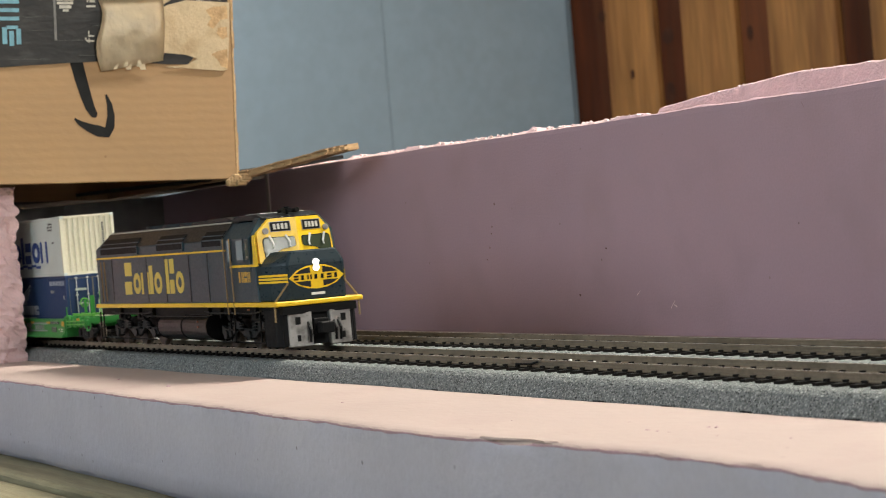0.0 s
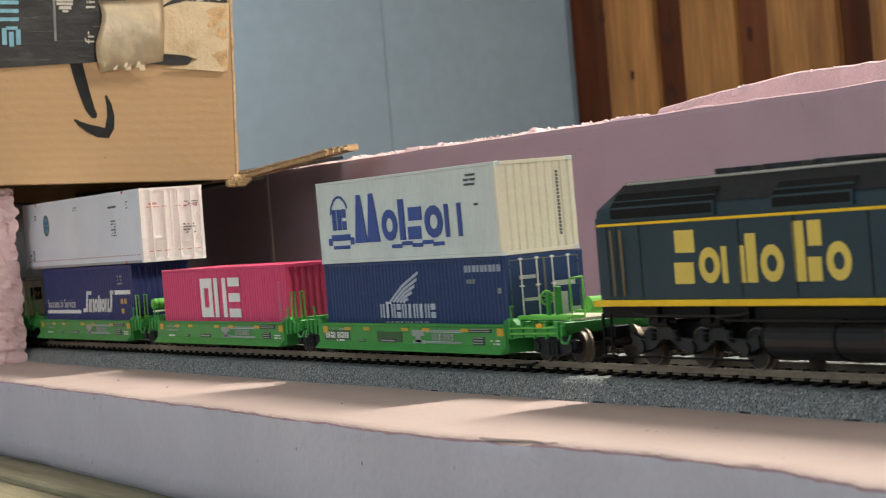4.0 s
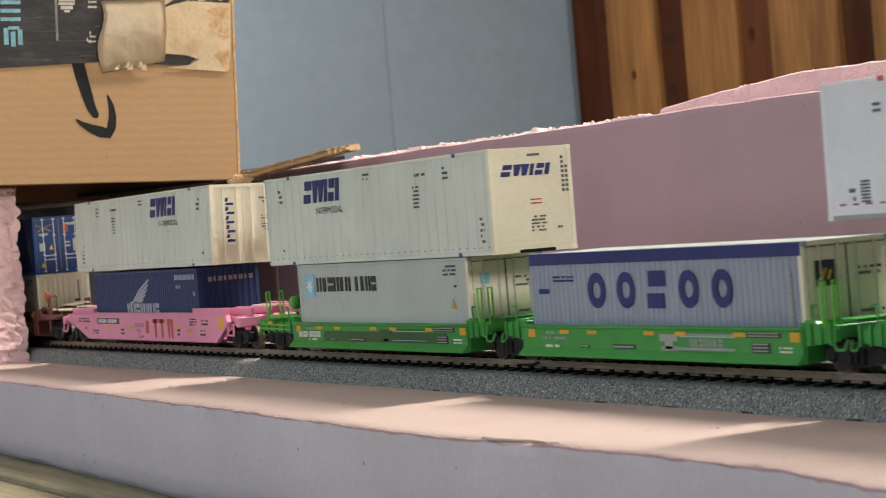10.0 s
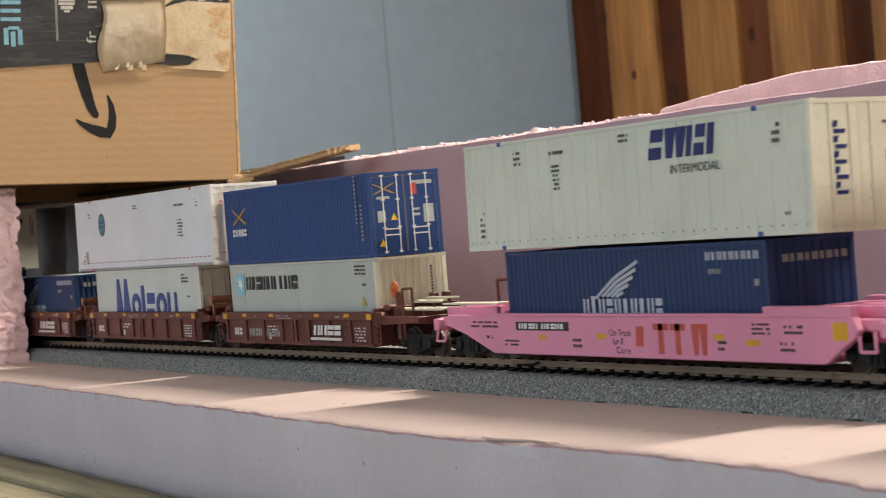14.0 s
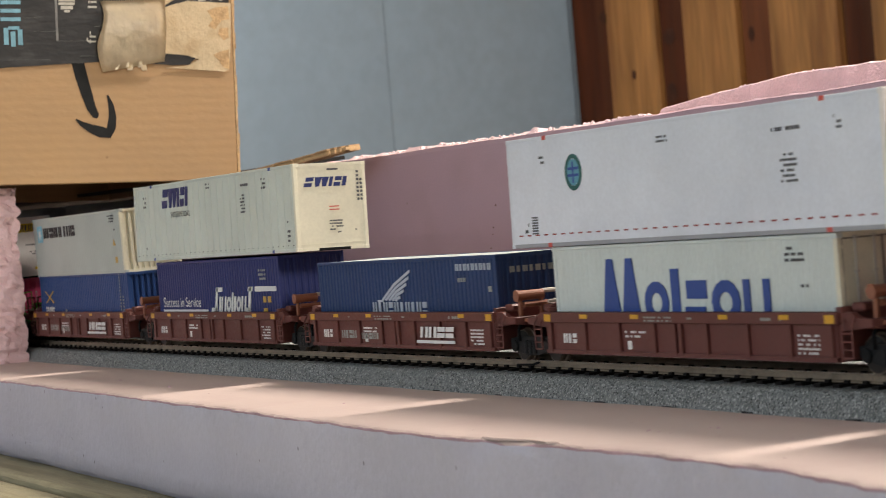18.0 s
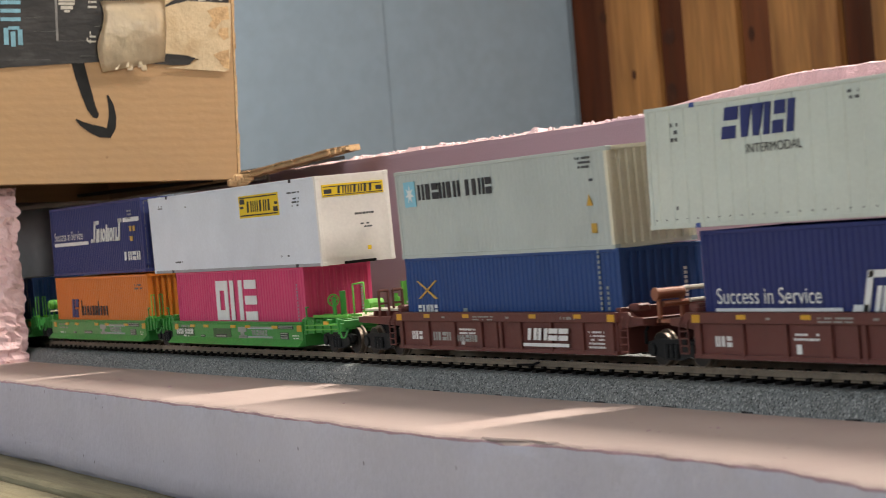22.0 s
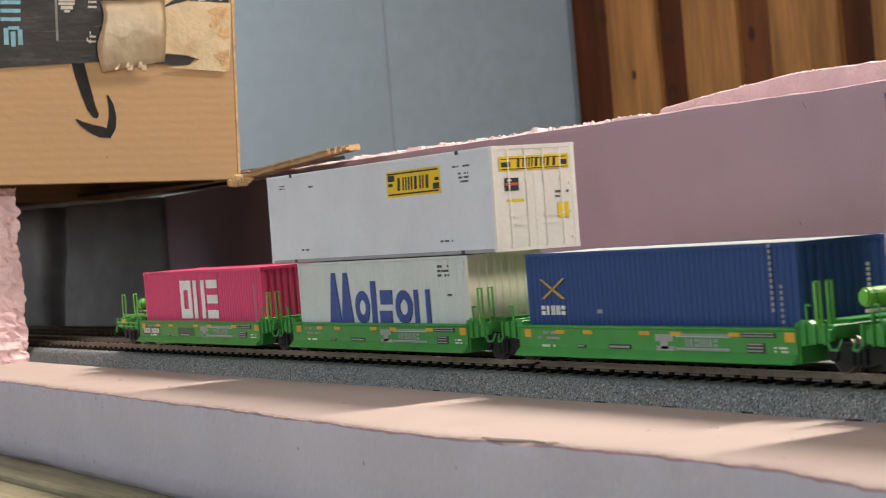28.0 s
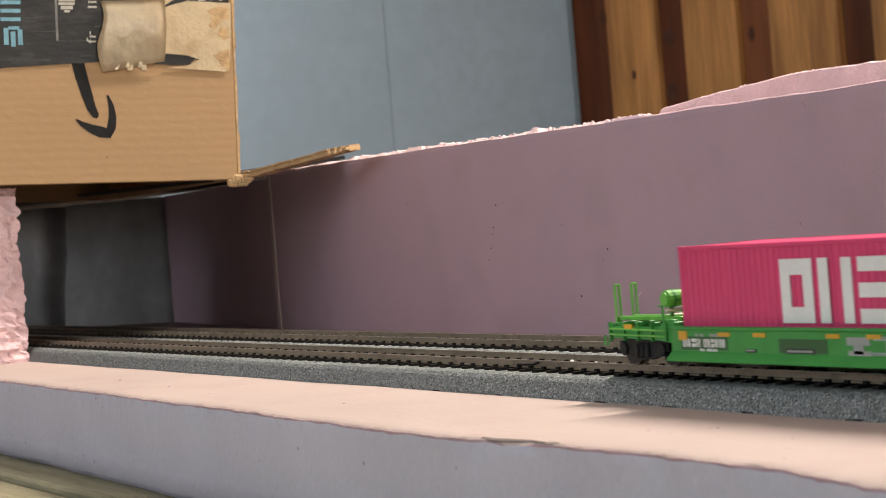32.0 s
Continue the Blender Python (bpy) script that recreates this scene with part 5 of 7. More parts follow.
def side_plates(root):
    """Small black data plates with pale lines on the near sill."""
    for x, z, w, h, n in ((51, 14.9, 12, 1.3, 1), (120, 14.8, 8, 2.6, 3), (118, 18.7, 15, 1.4, 2), (33, 14.9, 5, 0.9, 1)):
        p = boxes("data_plate", [(x, x + w, -17.12, -16.95, z, z + h)], M_DARKDECAL, root, "small black data plate")
        decal("plate_line", [rect(x + 0.5, z + 0.35 + h / n * k, w - 1.4, h / n * 0.42) for k in range(n)], M_DECALGREY, p, "side", -17.12)


def green_unit(name, front_end, rear_end, numbered, dark_panels, tanked):
    root = tagged(new(name), "bright green articulated well car unit", "well car", "train cars")
    for s in (-1, 1):
        side = green_side(root, -2, 142, s)
        y = -17.0 if s < 0 else 17.0
        if s > 0:
            continue
        for x in (2, 21, 37, 68, 84, 112, 137):
            boxes("reflector", [(x, x + (4.0 if x in (2, 137) else 5.4), -17.2, -16.9, 18.9 if x not in (2, 137) else 17.8, 20.0 if x not in (2, 137) else 20.2)], M_YELLOW, side, "amber reflector")
        decal("panel_print", scribble(10, 17.2, 14, 3.2, 2, NR), M_DECALGREY, side, "side", y)
        if numbered:
            for patch in ([rect(27, 14.8, 100, 3.6)] if dark_panels else [rect(3, 15.2, 22, 3.6), rect(48, 15, 20, 3.6)]):
                decal("dark_patch", [patch], M_DKGREEN, side, "side", y, "dark green patch")
            decal("number_mark", bar_letters(4, 16.0, 8.5, 2.2, 4, 0.5, gap=0.2, pattern="IBDI") + bar_letters(14, 16.0, 10.5, 2.2, 6, 0.5, gap=0.2, pattern="IBDB"), M_WHITE, side, "side", y - 0.08, "white number bars")
        decal("emblem", [rect(76, 17.3, 9, 2.0), rect(78.5, 15.2, 4, 2.2), rect(76.5, 14.8, 9, 1.2)], M_DECALGREY if not dark_panels else M_DKGREEN, side, "side", y - 0.05)
        decal("emblem", [rect(86, 19.0, 26, 0.5), rect(86, 15.0, 26, 0.5)] + bar_letters(91, 16.0, 16, 2.2, 7, 0.5, gap=0.2, pattern="IBDI"), M_DECALGREY if not dark_panels else M_DKGREEN, side, "side", y - 0.05)
        decal("emblem", [rect(86 + 0.4 * k, 15.4 + 3.2 * k, 26, 0.3) for k in range(2)], M_WING, side, "side", y - 0.05)
        decal("small_print", scribble(12, 14.9, 8, 1.4, 1, NR) + scribble(132, 15.0, 6, 2.0, 2, NR), M_WHITE, side, "side", y - 0.02)
    side_plates(root)
    boxes("floor", [(0, 140, -15.2, 15.2, 12.2, 13.0)], M_GREEN, root)
    for x0, x1 in ((-2.4, -0.6), (140.6, 142.4)):
        boxes("bulkhead", [(x0, x1, -16.5, 16.5, 12.4, 22.6)], M_GREEN, root, bevel=0.2)
    for end, k in ((0, -1), (140, 1)):
        long_end = (k < 0 and rear_end) or (k > 0 and front_end)
        length = 36 if long_end else 14.5
        a, b = sorted((end + 2.4 * k, end + length * k))
        # platform with open frame
        boxes("end_platform", [(a, b, -13.5, 13.5, 18.6, 19.8)], M_GREEN, root, bevel=0.2)
        for s in (-1, 1):
            bm = bmesh.new()
            e0, e1 = end + 2.0 * k, end + length * k
            prism(bm, [(e0, 16.6), (e0, 23.2), (e0 + 4 * k, 23.2), (e0 + 7 * k, 21.0), (e1, 21.0), (e1, 18.0), (e0 + 7 * k, 17.4)], "y", *sorted((s * 14.2, s * 16.2)))
            br = part("end_bracket", bm, M_GREEN, root, bevel=0.2)
            bm = bmesh.new()
            for xx in np.linspace(e0 + 3 * k, e1 - 1.5 * k, 5 if long_end else 3):
                box(bm, xx - 0.4, xx + 0.4, *sorted((s * 15.9, s * 16.9)), 17.2, 22.4)
            part("stiffener", bm, M_GREEN, br)
        boxes("cross_beam", [tuple(sorted((end + (length - 3) * k, end + length * k))) + (-15, 15, 19.0, 22.0)], M_GREEN, root, bevel=0.2)
        if k > 0 and long_end:
            # brake end: hand wheel, post, wire loop, canister and far posts
            wx = end + 20
            bm = bmesh.new()
            for q in range(16):
                a0, a1 = 2 * math.pi * q / 16, 2 * math.pi * (q + 1) / 16
                rod(bm, (wx, -11.4 + 2.1 * math.cos(a0), 29.2 + 2.1 * math.sin(a0)), (wx, -11.4 + 2.1 * math.cos(a1), 29.2 + 2.1 * math.sin(a1)), 0.32, 5)
            for q in range(5):
                a0 = 2 * math.pi * q / 5
                rod(bm, (wx, -11.4, 29.2), (wx, -11.4 + 2.0 * math.cos(a0), 29.2 + 2.0 * math.sin(a0)), 0.2, 5)
            part("brake_wheel", bm, M_GREEN_LIT, root, "green spoked brake wheel", smooth=True)
            boxes("brake_post", [(wx + 0.3, wx + 1.3, -12.0, -10.8, 20.5, 30.5)], M_GREEN, root)
            boxes("ladder_post", [(wx, wx + 1.0, -8.8, -6.6, 20.5, 32.4)], M_GREEN, root, bevel=0.2)
            bm = bmesh.new()
            pipe(bm, [(wx + 2, -4.1, 22), (wx + 2, -4.1, 34.4), (wx + 2, 0.4, 34.8), (wx + 2, 0.4, 22)], 0.35, 6)
            part("wire_loop", bm, M_GREEN_LIT, root, "thin green wire loop", smooth=True)
            bm = bmesh.new()
            rod(bm, (end + 27, -1.0, 26.4), (end + 27, 5.0, 26.4), 2.3, 14)
            part("air_tank", bm, M_GREEN_LIT, root, "green air tank in its lit tone")
            bm = bmesh.new()
            rod(bm, (end + 31, 9.0, 22.5), (end + 31, 9.0, 28.6), 1.5, 12)
            rod(bm, (end + 31, 9.0, 28.6), (end + 31, 9.0, 30.0), 0.9, 10)
            part("canister", bm, M_GREEN_LIT, root, "green valve canister in its lit tone")
            for y in (10.5, 15.0):
                boxes("ladder_post", [(end + 35.6, end + 36.2, y - 0.9, y + 0.9, 20.5, 34.2), (end + 35.0, end + 36.6, y - 1.1, y - 0.8, 20.5, 34.4), (end + 35.0, end + 36.6, y + 0.8, y + 1.1, 20.5, 34.4)], M_GREEN_LIT, root)
        ys = (-15.3, -11.5) if k > 0 else (-12.0, -6.4)
        for y in ys if k > 0 and not long_end or k < 0 and long_end else ():
            bm = bmesh.new()
            xx = end + (9.5 if not long_end else length + 0.6) * k
            box(bm, xx - 0.25, xx + 0.15, y - 0.8, y + 0.8, 20.5, 23.5)
            for d in (-0.85, 0.6):
                box(bm, xx - 0.6, xx + 0.4, y + d, y + d + 0.26, 20.5, 32.9)
            box(bm, xx - 0.6, xx + 0.4, y - 0.85, y + 0.86, 32.55, 32.95)
            part("ladder_post", bm, M_GREEN_LIT, root)
        if long_end:
            for yy in (-12.8, -8.4, 8.0, 12.0):
                boxes("deck_beam", [tuple(sorted((end + 3 * k, end + (length - 1) * k))) + (yy, yy + 1.4, 22.6, 23.8)], M_GREEN_LIT, root, bevel=0.15)
            for dd in (12, 21, 30):
                boxes("deck_tie", [tuple(sorted((end + dd * k, end + (dd + 1.6) * k))) + (-15.6, 15.6, 21.2, 22.4)], M_GREEN, root, bevel=0.15)
            for zz in (18.6, 20.2):
                bm = bmesh.new()
                pipe(bm, [(end + 5 * k, -16.9, zz), (end + (length - 2) * k, -16.9, zz + 0.4)], 0.3, 6)
                part("brake_rod", bm, M_GREEN_LIT, root)
            boxes("reflector", [tuple(sorted((end + 22 * k, end + 26 * k))) + (-17.1, -16.6, 20.6, 21.8)], M_YELLOW, root, "amber reflector")
        if k < 0 and (tanked or long_end):
            bm = bmesh.new()
            tx = end + (15.0 if not long_end else 9.0) * k
            rod(bm, (tx, -13.4, 28.6), (tx, -4.0, 28.6), 2.4, 16)
            for ya, yb in ((-14.1, -13.4), (-4.0, -3.3)):
                rod(bm, (tx, ya, 28.6), (tx, yb, 28.6), 1.9, 16)
            tank = part("air_tank", bm, M_GREEN_LIT, root, "green air tank in its lit tone")
            for yy in (-12.0, -6.2):
                bm = bmesh.new()
                rod(bm, (tx, yy, 28.6), (tx, yy + 0.8, 28.6), 2.55, 16)
                box(bm, tx - 0.5, tx + 0.5, yy, yy + 0.8, 22.4, 26.4)
                part("tank_strap", bm, M_GREEN, tank)
            bm = bmesh.new()
            pipe(bm, [(tx - 1.5 * k, -14.5, 25.4), (tx - 1.5 * k, 4.0, 25.4)], 0.45, 6)
            part("air_pipe", bm, M_CREAM, root, "pale air pipe")
        bm = bmesh.new()
        xx = end + (length - 1) * k
        pipe(bm, [(xx, -16.2, 17.8), (xx + 1.5 * k, -16.6, 16.0), (xx + 4 * k, -16.2, 16.0), (xx + 4.5 * k, -15.2, 18.5)], 0.35, 5)
        part("grab_iron", bm, M_GREEN, root)
        bm = bmesh.new()
        pipe(bm, [(end + 6 * k, -16.4, 22.0), (end + 6 * k, -16.6, 27.0), (end + 8 * k, -16.6, 27.0)], 0.35, 5)
        part("grab_iron", bm, M_GREEN, root)
        boxes("walkway", [tuple(sorted((end + 4 * k, end + (length - 0.5) * k))) + (-9, 9, 22.2, 22.9)], M_CREAM if long_end else M_GREEN, root, "worn pale walkway" if long_end else "")
        if long_end:
            boxes("coupler", [tuple(sorted((end + length * k, end + (length + 7) * k))) + (-1.6, 1.6, 16.5, 19.5), tuple(sorted((end + (length + 4) * k, end + (length + 8) * k))) + (-2.6, 2.6, 16.0, 20.0)], M_BLACK, root, bevel=0.3)
    truck(root, -23.0 if rear_end else -19.3)
    if front_end:
        truck(root, 165.0)
    return root


def brown_unit(name, front_end, rear_end, mark):
    root = tagged(new(name), "oxide brown articulated well car unit with ribbed sides", "well car", "train cars")
    for s in (-1, 1):
        bm = bmesh.new()
        box(bm, -1.5, 141.5, *sorted((s * 15.0, s * 16.9)), 13.3, 25.3)
        side = part("side_sill", bm, M_BROWN, root)
        boxes("top_lip", [(-2.5, 142.5) + tuple(sorted((s * 15.0, s * 18.0))) + (22.3, 25.3)], M_BROWN, side, bevel=0.2)
        boxes("bottom_lip", [(-1.5, 141.5) + tuple(sorted((s * 15.0, s * 17.6))) + (13.0, 14.2)], M_BROWN, side)
        for x in (0.5, 20.5, 39.5, 58.0, 68.5, 71.5, 84, 103, 121.5, 138.5):
            boxes("side_post", [(x, x + 1.7) + tuple(sorted((s * 16.4, s * 17.8))) + (13.4, 22.6)], M_BROWN, side, bevel=0.15)
        if s > 0:
            continue
        for x in (-1, 20, 48, 92, 119, 138):
            boxes("reflector", [(x, x + (4.2 if x not in (-1, 138) else 3.8), -18.1, -17.8, 23.5 if x not in (-1, 138) else 22.6, 24.7)], M_YELLOW, side, "amber reflector")
        decal("small_print", scribble(55, 22.8, 14, 1.8, 2, NR) + scribble(33, 23.4, 2, 1.2, 1, NR) + scribble(77, 23.4, 2, 1.2, 1, NR) + scribble(111, 23.2, 9, 1.6, 1, NR), M_DECALGREY, side, "side", -18.0)
        decal("number_mark", bar_letters(8, 16.2, 8, 2.8, 3, 0.9, gap=0.15, pattern="IBD"), M_WHITE, side, "side", -16.9)
        decal("small_print", scribble(43, 18.2, 11, 2.4, 2, NR) + [rect(44, 14.8, 2.2, 2.4)] + scribble(125, 14.8, 9, 5.5, 5, NR), M_WHITE, side, "side", -16.9)
        if mark:
            decal("brand_lettering", bar_letters(90, 16.9, 25, 3.6, 4, 1.3, lean=0.25, gap=0.12, pattern="IIDD") + [rect(87, 15.0, 28, 1.0, 0.25)], M_WHITE, side, "side", -17.9, "white slanted brand lettering as plain bars")
            decal("number_mark", bar_letters(24, 16.0, 13, 2.8, 4, 0.9, gap=0.15, pattern="IBD") + bar_letters(41, 15.8, 15, 2.2, 5, 0.8, gap=0.15, pattern="IBD"), M_DECALGREY, side, "side", -16.9)
    boxes("floor", [(0, 140, -15.0, 15.0, 13.0, 13.8)], M_BROWN, root)
    for x0, x1 in ((-2.8, -0.6), (140.6, 142.8)):
        boxes("bulkhead", [(x0, x1, -16.5, 16.5, 13.2, 26.5)], M_BROWN, root, bevel=0.2)
    for end, k in ((0, -1), (140, 1)):
        long_end = (k < 0 and rear_end) or (k > 0 and front_end)
        length = 36 if long_end else 14.5
        boxes("end_platform", [tuple(sorted((end + 2.4 * k, end + length * k))) + (-13.0, 13.0, 21.0, 22.0)], M_BROWN, root, bevel=0.2)
        for s in (-1, 1):
            bm = bmesh.new()
            e0, e1 = end + 2.4 * k, end + length * k
            prism(bm, [(e0, 20.5), (e0, 25.2), (e0 + 4 * k, 25.2), (e0 + 6 * k, 23.6), (e1, 23.6), (e1, 21.6)], "y", *sorted((s * 14.4, s * 16.4)))
            part("end_bracket", bm, M_BROWN, root, bevel=0.2)
        boxes("cross_beam", [tuple(sorted((end + (length - 3) * k, end + length * k))) + (-15, 15, 21.2, 23.6)], M_BROWN, root, bevel=0.2)
        boxes("lug", [tuple(sorted((end + 3.5 * k, end + 8.5 * k))) + (-14, -9.5, 25.2, 27.4)], M_BROWN, root, bevel=0.5)
        for y in (-13.5, -8.0) if long_end and k < 0 else ():
            bm = bmesh.new()
            xx = end + 20 * k
            pipe(bm, [(xx, y - 1.8, 22.5), (xx, y - 1.8, 32.5), (xx, y + 1.8, 32.5), (xx, y + 1.8, 22.5)], 0.5, 6)
            pipe(bm, [(xx, y - 1.8, 28), (xx, y + 1.8, 28)], 0.4, 6)
            part("ladder_hoop", bm, M_BROWN, root)
        bm = bmesh.new()
        if k < 0 and long_end:
            bm.free()
        elif k < 0:
            rod(bm, (end - 25.0, -13.4, 30.0), (end - 25.0, -4.6, 30.0), 1.6, 16)
            rod(bm, (end - 25.0, -14.0, 30.0), (end - 25.0, -13.4, 30.0), 1.9, 16)
            rod(bm, (end - 24.0, -12.0, 27.2), (end - 24.0, -3.4, 27.2), 0.9, 12)
            box(bm, end - 25.4, end - 24.0, -13.2, -12.4, 22.0, 28.6)
            box(bm, end - 25.4, end - 24.0, -5.8, -5.0, 22.0, 28.6)
            box(bm, end - 26, end - 12, -13.2, -5.0, 22.0, 23.0)
            part("brake_cylinder", bm, M_RUST, root, "rusty orange brake cylinder")
            bm = bmesh.new()
            rod(bm, (end - 25.0, -4.6, 31.0), (end - 25.0, 4.5, 31.0), 0.7, 8)
            rod(bm, (end - 22.5, -4.0, 27.6), (end - 22.5, 3.0, 27.6), 0.6, 8)
            part("air_pipe", bm, M_ROD, root, "pale air pipe")
        elif long_end:
            rod(bm, (end + 12, -13.2, 32.6), (end + 12, -12.6, 32.6), 3.0, 18)
            rod(bm, (end + 12, -13.9, 32.6), (end + 12, -13.2, 32.6), 0.7, 8)
            part("brake_wheel", bm, M_BRAKE, root, "round orange brake wheel")
            bm = bmesh.new()
            box(bm, end + 13.0, end + 15.4, -13.4, -12.0, 15.5, 32.0)
            box(bm, end + 12.4, end + 16.0, -13.8, -12.0, 24.0, 27.0)
            part("brake_stand", bm, M_BROWN, root, bevel=0.2)
            bm = bmesh.new()
            pipe(bm, [(end + 22, -14.8, 15.5), (end + 22, -14.8, 33), (end + 22, -11.2, 33), (end + 22, -11.2, 22.5)], 0.45, 6)
            pipe(bm, [(end + 19, -14.2, 22.5), (end + 19, -14.2, 31), (end + 22, -14.6, 31)], 0.35, 6)
            part("stanchion", bm, M_BROWN, root)
            for yy in (4.0, 9.0):
                boxes("lug", [(end + 4, end + 7.5, yy, yy + 2.4, 26.0, 30.4)], M_BROWN, root, bevel=0.4)
        if long_end:
            for x0, x1, y0, z0 in ((3, length + 6, -10.8, 25.2), (3, length + 5, -8.8, 25.3), (8, length + 3, -3.0, 25.2), (3, 25, -2.4, 27.2), (3, 24, -0.2, 27.5), (4, 27, 3.2, 28.2)):
                boxes("walkway", [tuple(sorted((end + x0 * k, end + x1 * k))) + (y0, y0 + 1.5, z0, z0 + 0.8)], M_CREAM, root, "worn pale walkway board", bevel=0.15)
            boxes("walkway_riser", [tuple(sorted((end + dx * k, end + (dx + 1.3) * k))) + (-3.0, 5.0, 25.2, 27.2) for dx in (5, 21)], M_BROWN, root)
            boxes("walkway_bracket", [tuple(sorted((end + dx * k, end + (dx + 1.5) * k))) + (-12, 8, 23.4, 25.2) for dx in (8, 20, 31)], M_BROWN, root)
            boxes("coupler", [tuple(sorted((end + length * k, end + (length + 7) * k))) + (-1.6, 1.6, 16.5, 19.5), tuple(sorted((end + (length + 4) * k, end + (length + 8) * k))) + (-2.6, 2.6, 16.0, 20.0)], M_BLACK, root, bevel=0.3)
        bm = bmesh.new()
        pipe(bm, [(end + 4 * k, -16.4, 24.0), (end + 4 * k, -17.6, 22.0), (end + 4 * k, -17.6, 14.2), (end + 8 * k, -17.6, 14.2), (end + 8 * k, -17.6, 22.0), (end + 8 * k, -16.4, 24.0)], 0.3, 5)
        ladder = part("corner_ladder", bm, M_BROWN, root, "small corner ladder")
        for zz in (16.2, 18.2, 20.2):
            bm = bmesh.new()
            rod(bm, (end + 4 * k, -17.6, zz), (end + 8 * k, -17.6, zz), 0.25, 5)
            part("rung", bm, M_BROWN, ladder)
        bm = bmesh.new()
        pipe(bm, [(end + 11 * k, -12, 22), (end + 11 * k, -13.5, 19.5), (end + 11 * k, -13.5, 16.0)], 0.5, 5)
        part("brake_pipe", bm, M_BLACK, root)
    truck(root, -27.0 if rear_end else -19.3)
    if front_end:
        truck(root, 167.0)
    return root


def pink_car(name):
    root = tagged(new(name), "candy pink single well car with small markings", "well car", "train cars")
    for s in (-1, 1):
        bm = bmesh.new()
        prism(bm, [(-38, 21.0), (-36, 24.3), (178, 24.3), (180, 21.0), (178, 18.8), (166, 12.4), (-6, 12.4), (-24, 18.2)], "y", *sorted((s * 15.2, s * 17.4)))
        side = part("side_sill", bm, M_PINKCAR, root, bevel=0.25)
        boxes("top_lip", [(-2, 142) + tuple(sorted((s * 15.2, s * 17.8))) + (24.2, 24.9)], M_PINKCAR, side)
        boxes("top_lip", [(142, 178) + tuple(sorted((s * 15.2, s * 17.8))) + (24.2, 26.8)], M_PINKCAR, side)
        if s > 0:
            continue
        y = -17.4
        boxes("number_board", [(10, 42, -17.55, -17.3, 19.8, 22.4)], M_DARKDECAL, side, "black board with number bars")
        decal("number_mark", bar_letters(12, 20.3, 12, 1.6, 4, 0.7, gap=0.15, pattern="IBD") + bar_letters(26, 20.3, 14, 1.6, 5, 0.7, gap=0.15, pattern="IBD"), M_WHITE, side, "side", y - 0.16)
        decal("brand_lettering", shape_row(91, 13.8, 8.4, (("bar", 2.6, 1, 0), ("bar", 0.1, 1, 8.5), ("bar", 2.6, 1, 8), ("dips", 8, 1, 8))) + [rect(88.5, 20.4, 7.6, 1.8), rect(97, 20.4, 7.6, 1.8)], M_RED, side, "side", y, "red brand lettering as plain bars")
        for i, line in enumerate(("On Track", "for A", "Cure")):
            words("slogan", line, 1.9, (12, 6, 8)[i], M_DARKDECAL, side, (65 + i * 1.6, y - 0.06, 18.6 - 2.5 * i), label="small dark slogan")
        decal("ribbon_mark", [rect(79, 15.8, 4.0, 5.6, 0.1)], M_RED, side, "side", y)
        decal("amber_mark", [rect(58, 17.6, 5, 1.6), rect(24, 17.0, 4, 1.6), rect(118, 18, 5, 1.5), rect(133, 16.6, 6, 1.6), rect(170, 18.4, 6, 4.4)], M_YELLOW, side, "side", y)
        decal("small_print", scribble(-20, 20.5, 18, 2.6, 2, NR) + scribble(2, 15.0, 10, 2.4, 2, NR) + scribble(44, 15, 5, 3.4, 2, NR) + scribble(120, 15.2, 4, 3.5, 2, NR) + scribble(136, 19.6, 8, 3.5, 3, NR)
              + scribble(150, 19.8, 8, 3, 2, NR) + scribble(148, 15.4, 6, 3.2, 2, NR) + scribble(-10, 17, 5, 2, 1, NR), M_DARKDECAL, side, "side", y)
    boxes("floor", [(-4, 164, -15.2, 15.2, 12.4, 13.2)], M_PINKCAR, root)
    for end, k in ((-38, -1), (180, 1)):
        boxes("end_platform", [tuple(sorted((end - 26 * k, end + 10 * k))) + (-14.5, 14.5, 20.5, 23.4)], M_PINKCAR, root, bevel=0.3)
        for y in (-11, -4, 3, 10):
            boxes("deck_beam", [tuple(sorted((end - 24 * k, end + 11 * k))) + (y, y + 1.7, 23.4, 26.4)], M_PINKCAR, root, bevel=0.2)
        boxes("end_sill", [tuple(sorted((end + 7 * k, end + 11 * k))) + (-16.5, 16.5, 19.0, 23.0)], M_PINKCAR, root, bevel=0.4)
        bm = bmesh.new()
        pipe(bm, [(end + 6 * k, -17, 20.5), (end + 7 * k, -17.6, 15.8), (end + 1 * k, -17.6, 15.8), (end + 0 * k, -17, 19.5)], 0.45, 6)
        part("step_iron", bm, M_PINKCAR, root)
        bm = bmesh.new()
        for yy in (6, 11):
            pipe(bm, [(end + 6 * k, yy, 23), (end + 6 * k, yy, 34)], 0.55, 6)
        pipe(bm, [(end + 6 * k, 6, 34), (end + 6 * k, 11, 34)], 0.55, 6)
        if k < 0:
            part("ladder_post", bm, M_BROWN, root)
        else:
            bm.free()
        for y0, reach in ((-2.6, 31), (0.6, 29)):
            boxes("walkway", [tuple(sorted((end - 8 * k, end + (reach if k < 0 else 14) * k))) + (y0, y0 + 1.6, 26.4, 27.1)], M_CREAM, root, "worn pale walkway board", bevel=0.15)
        boxes("coupler", [tuple(sorted((end + 11 * k, end + 17 * k))) + (-1.6, 1.6, 16.5, 19.5)], M_BLACK, root, bevel=0.3)
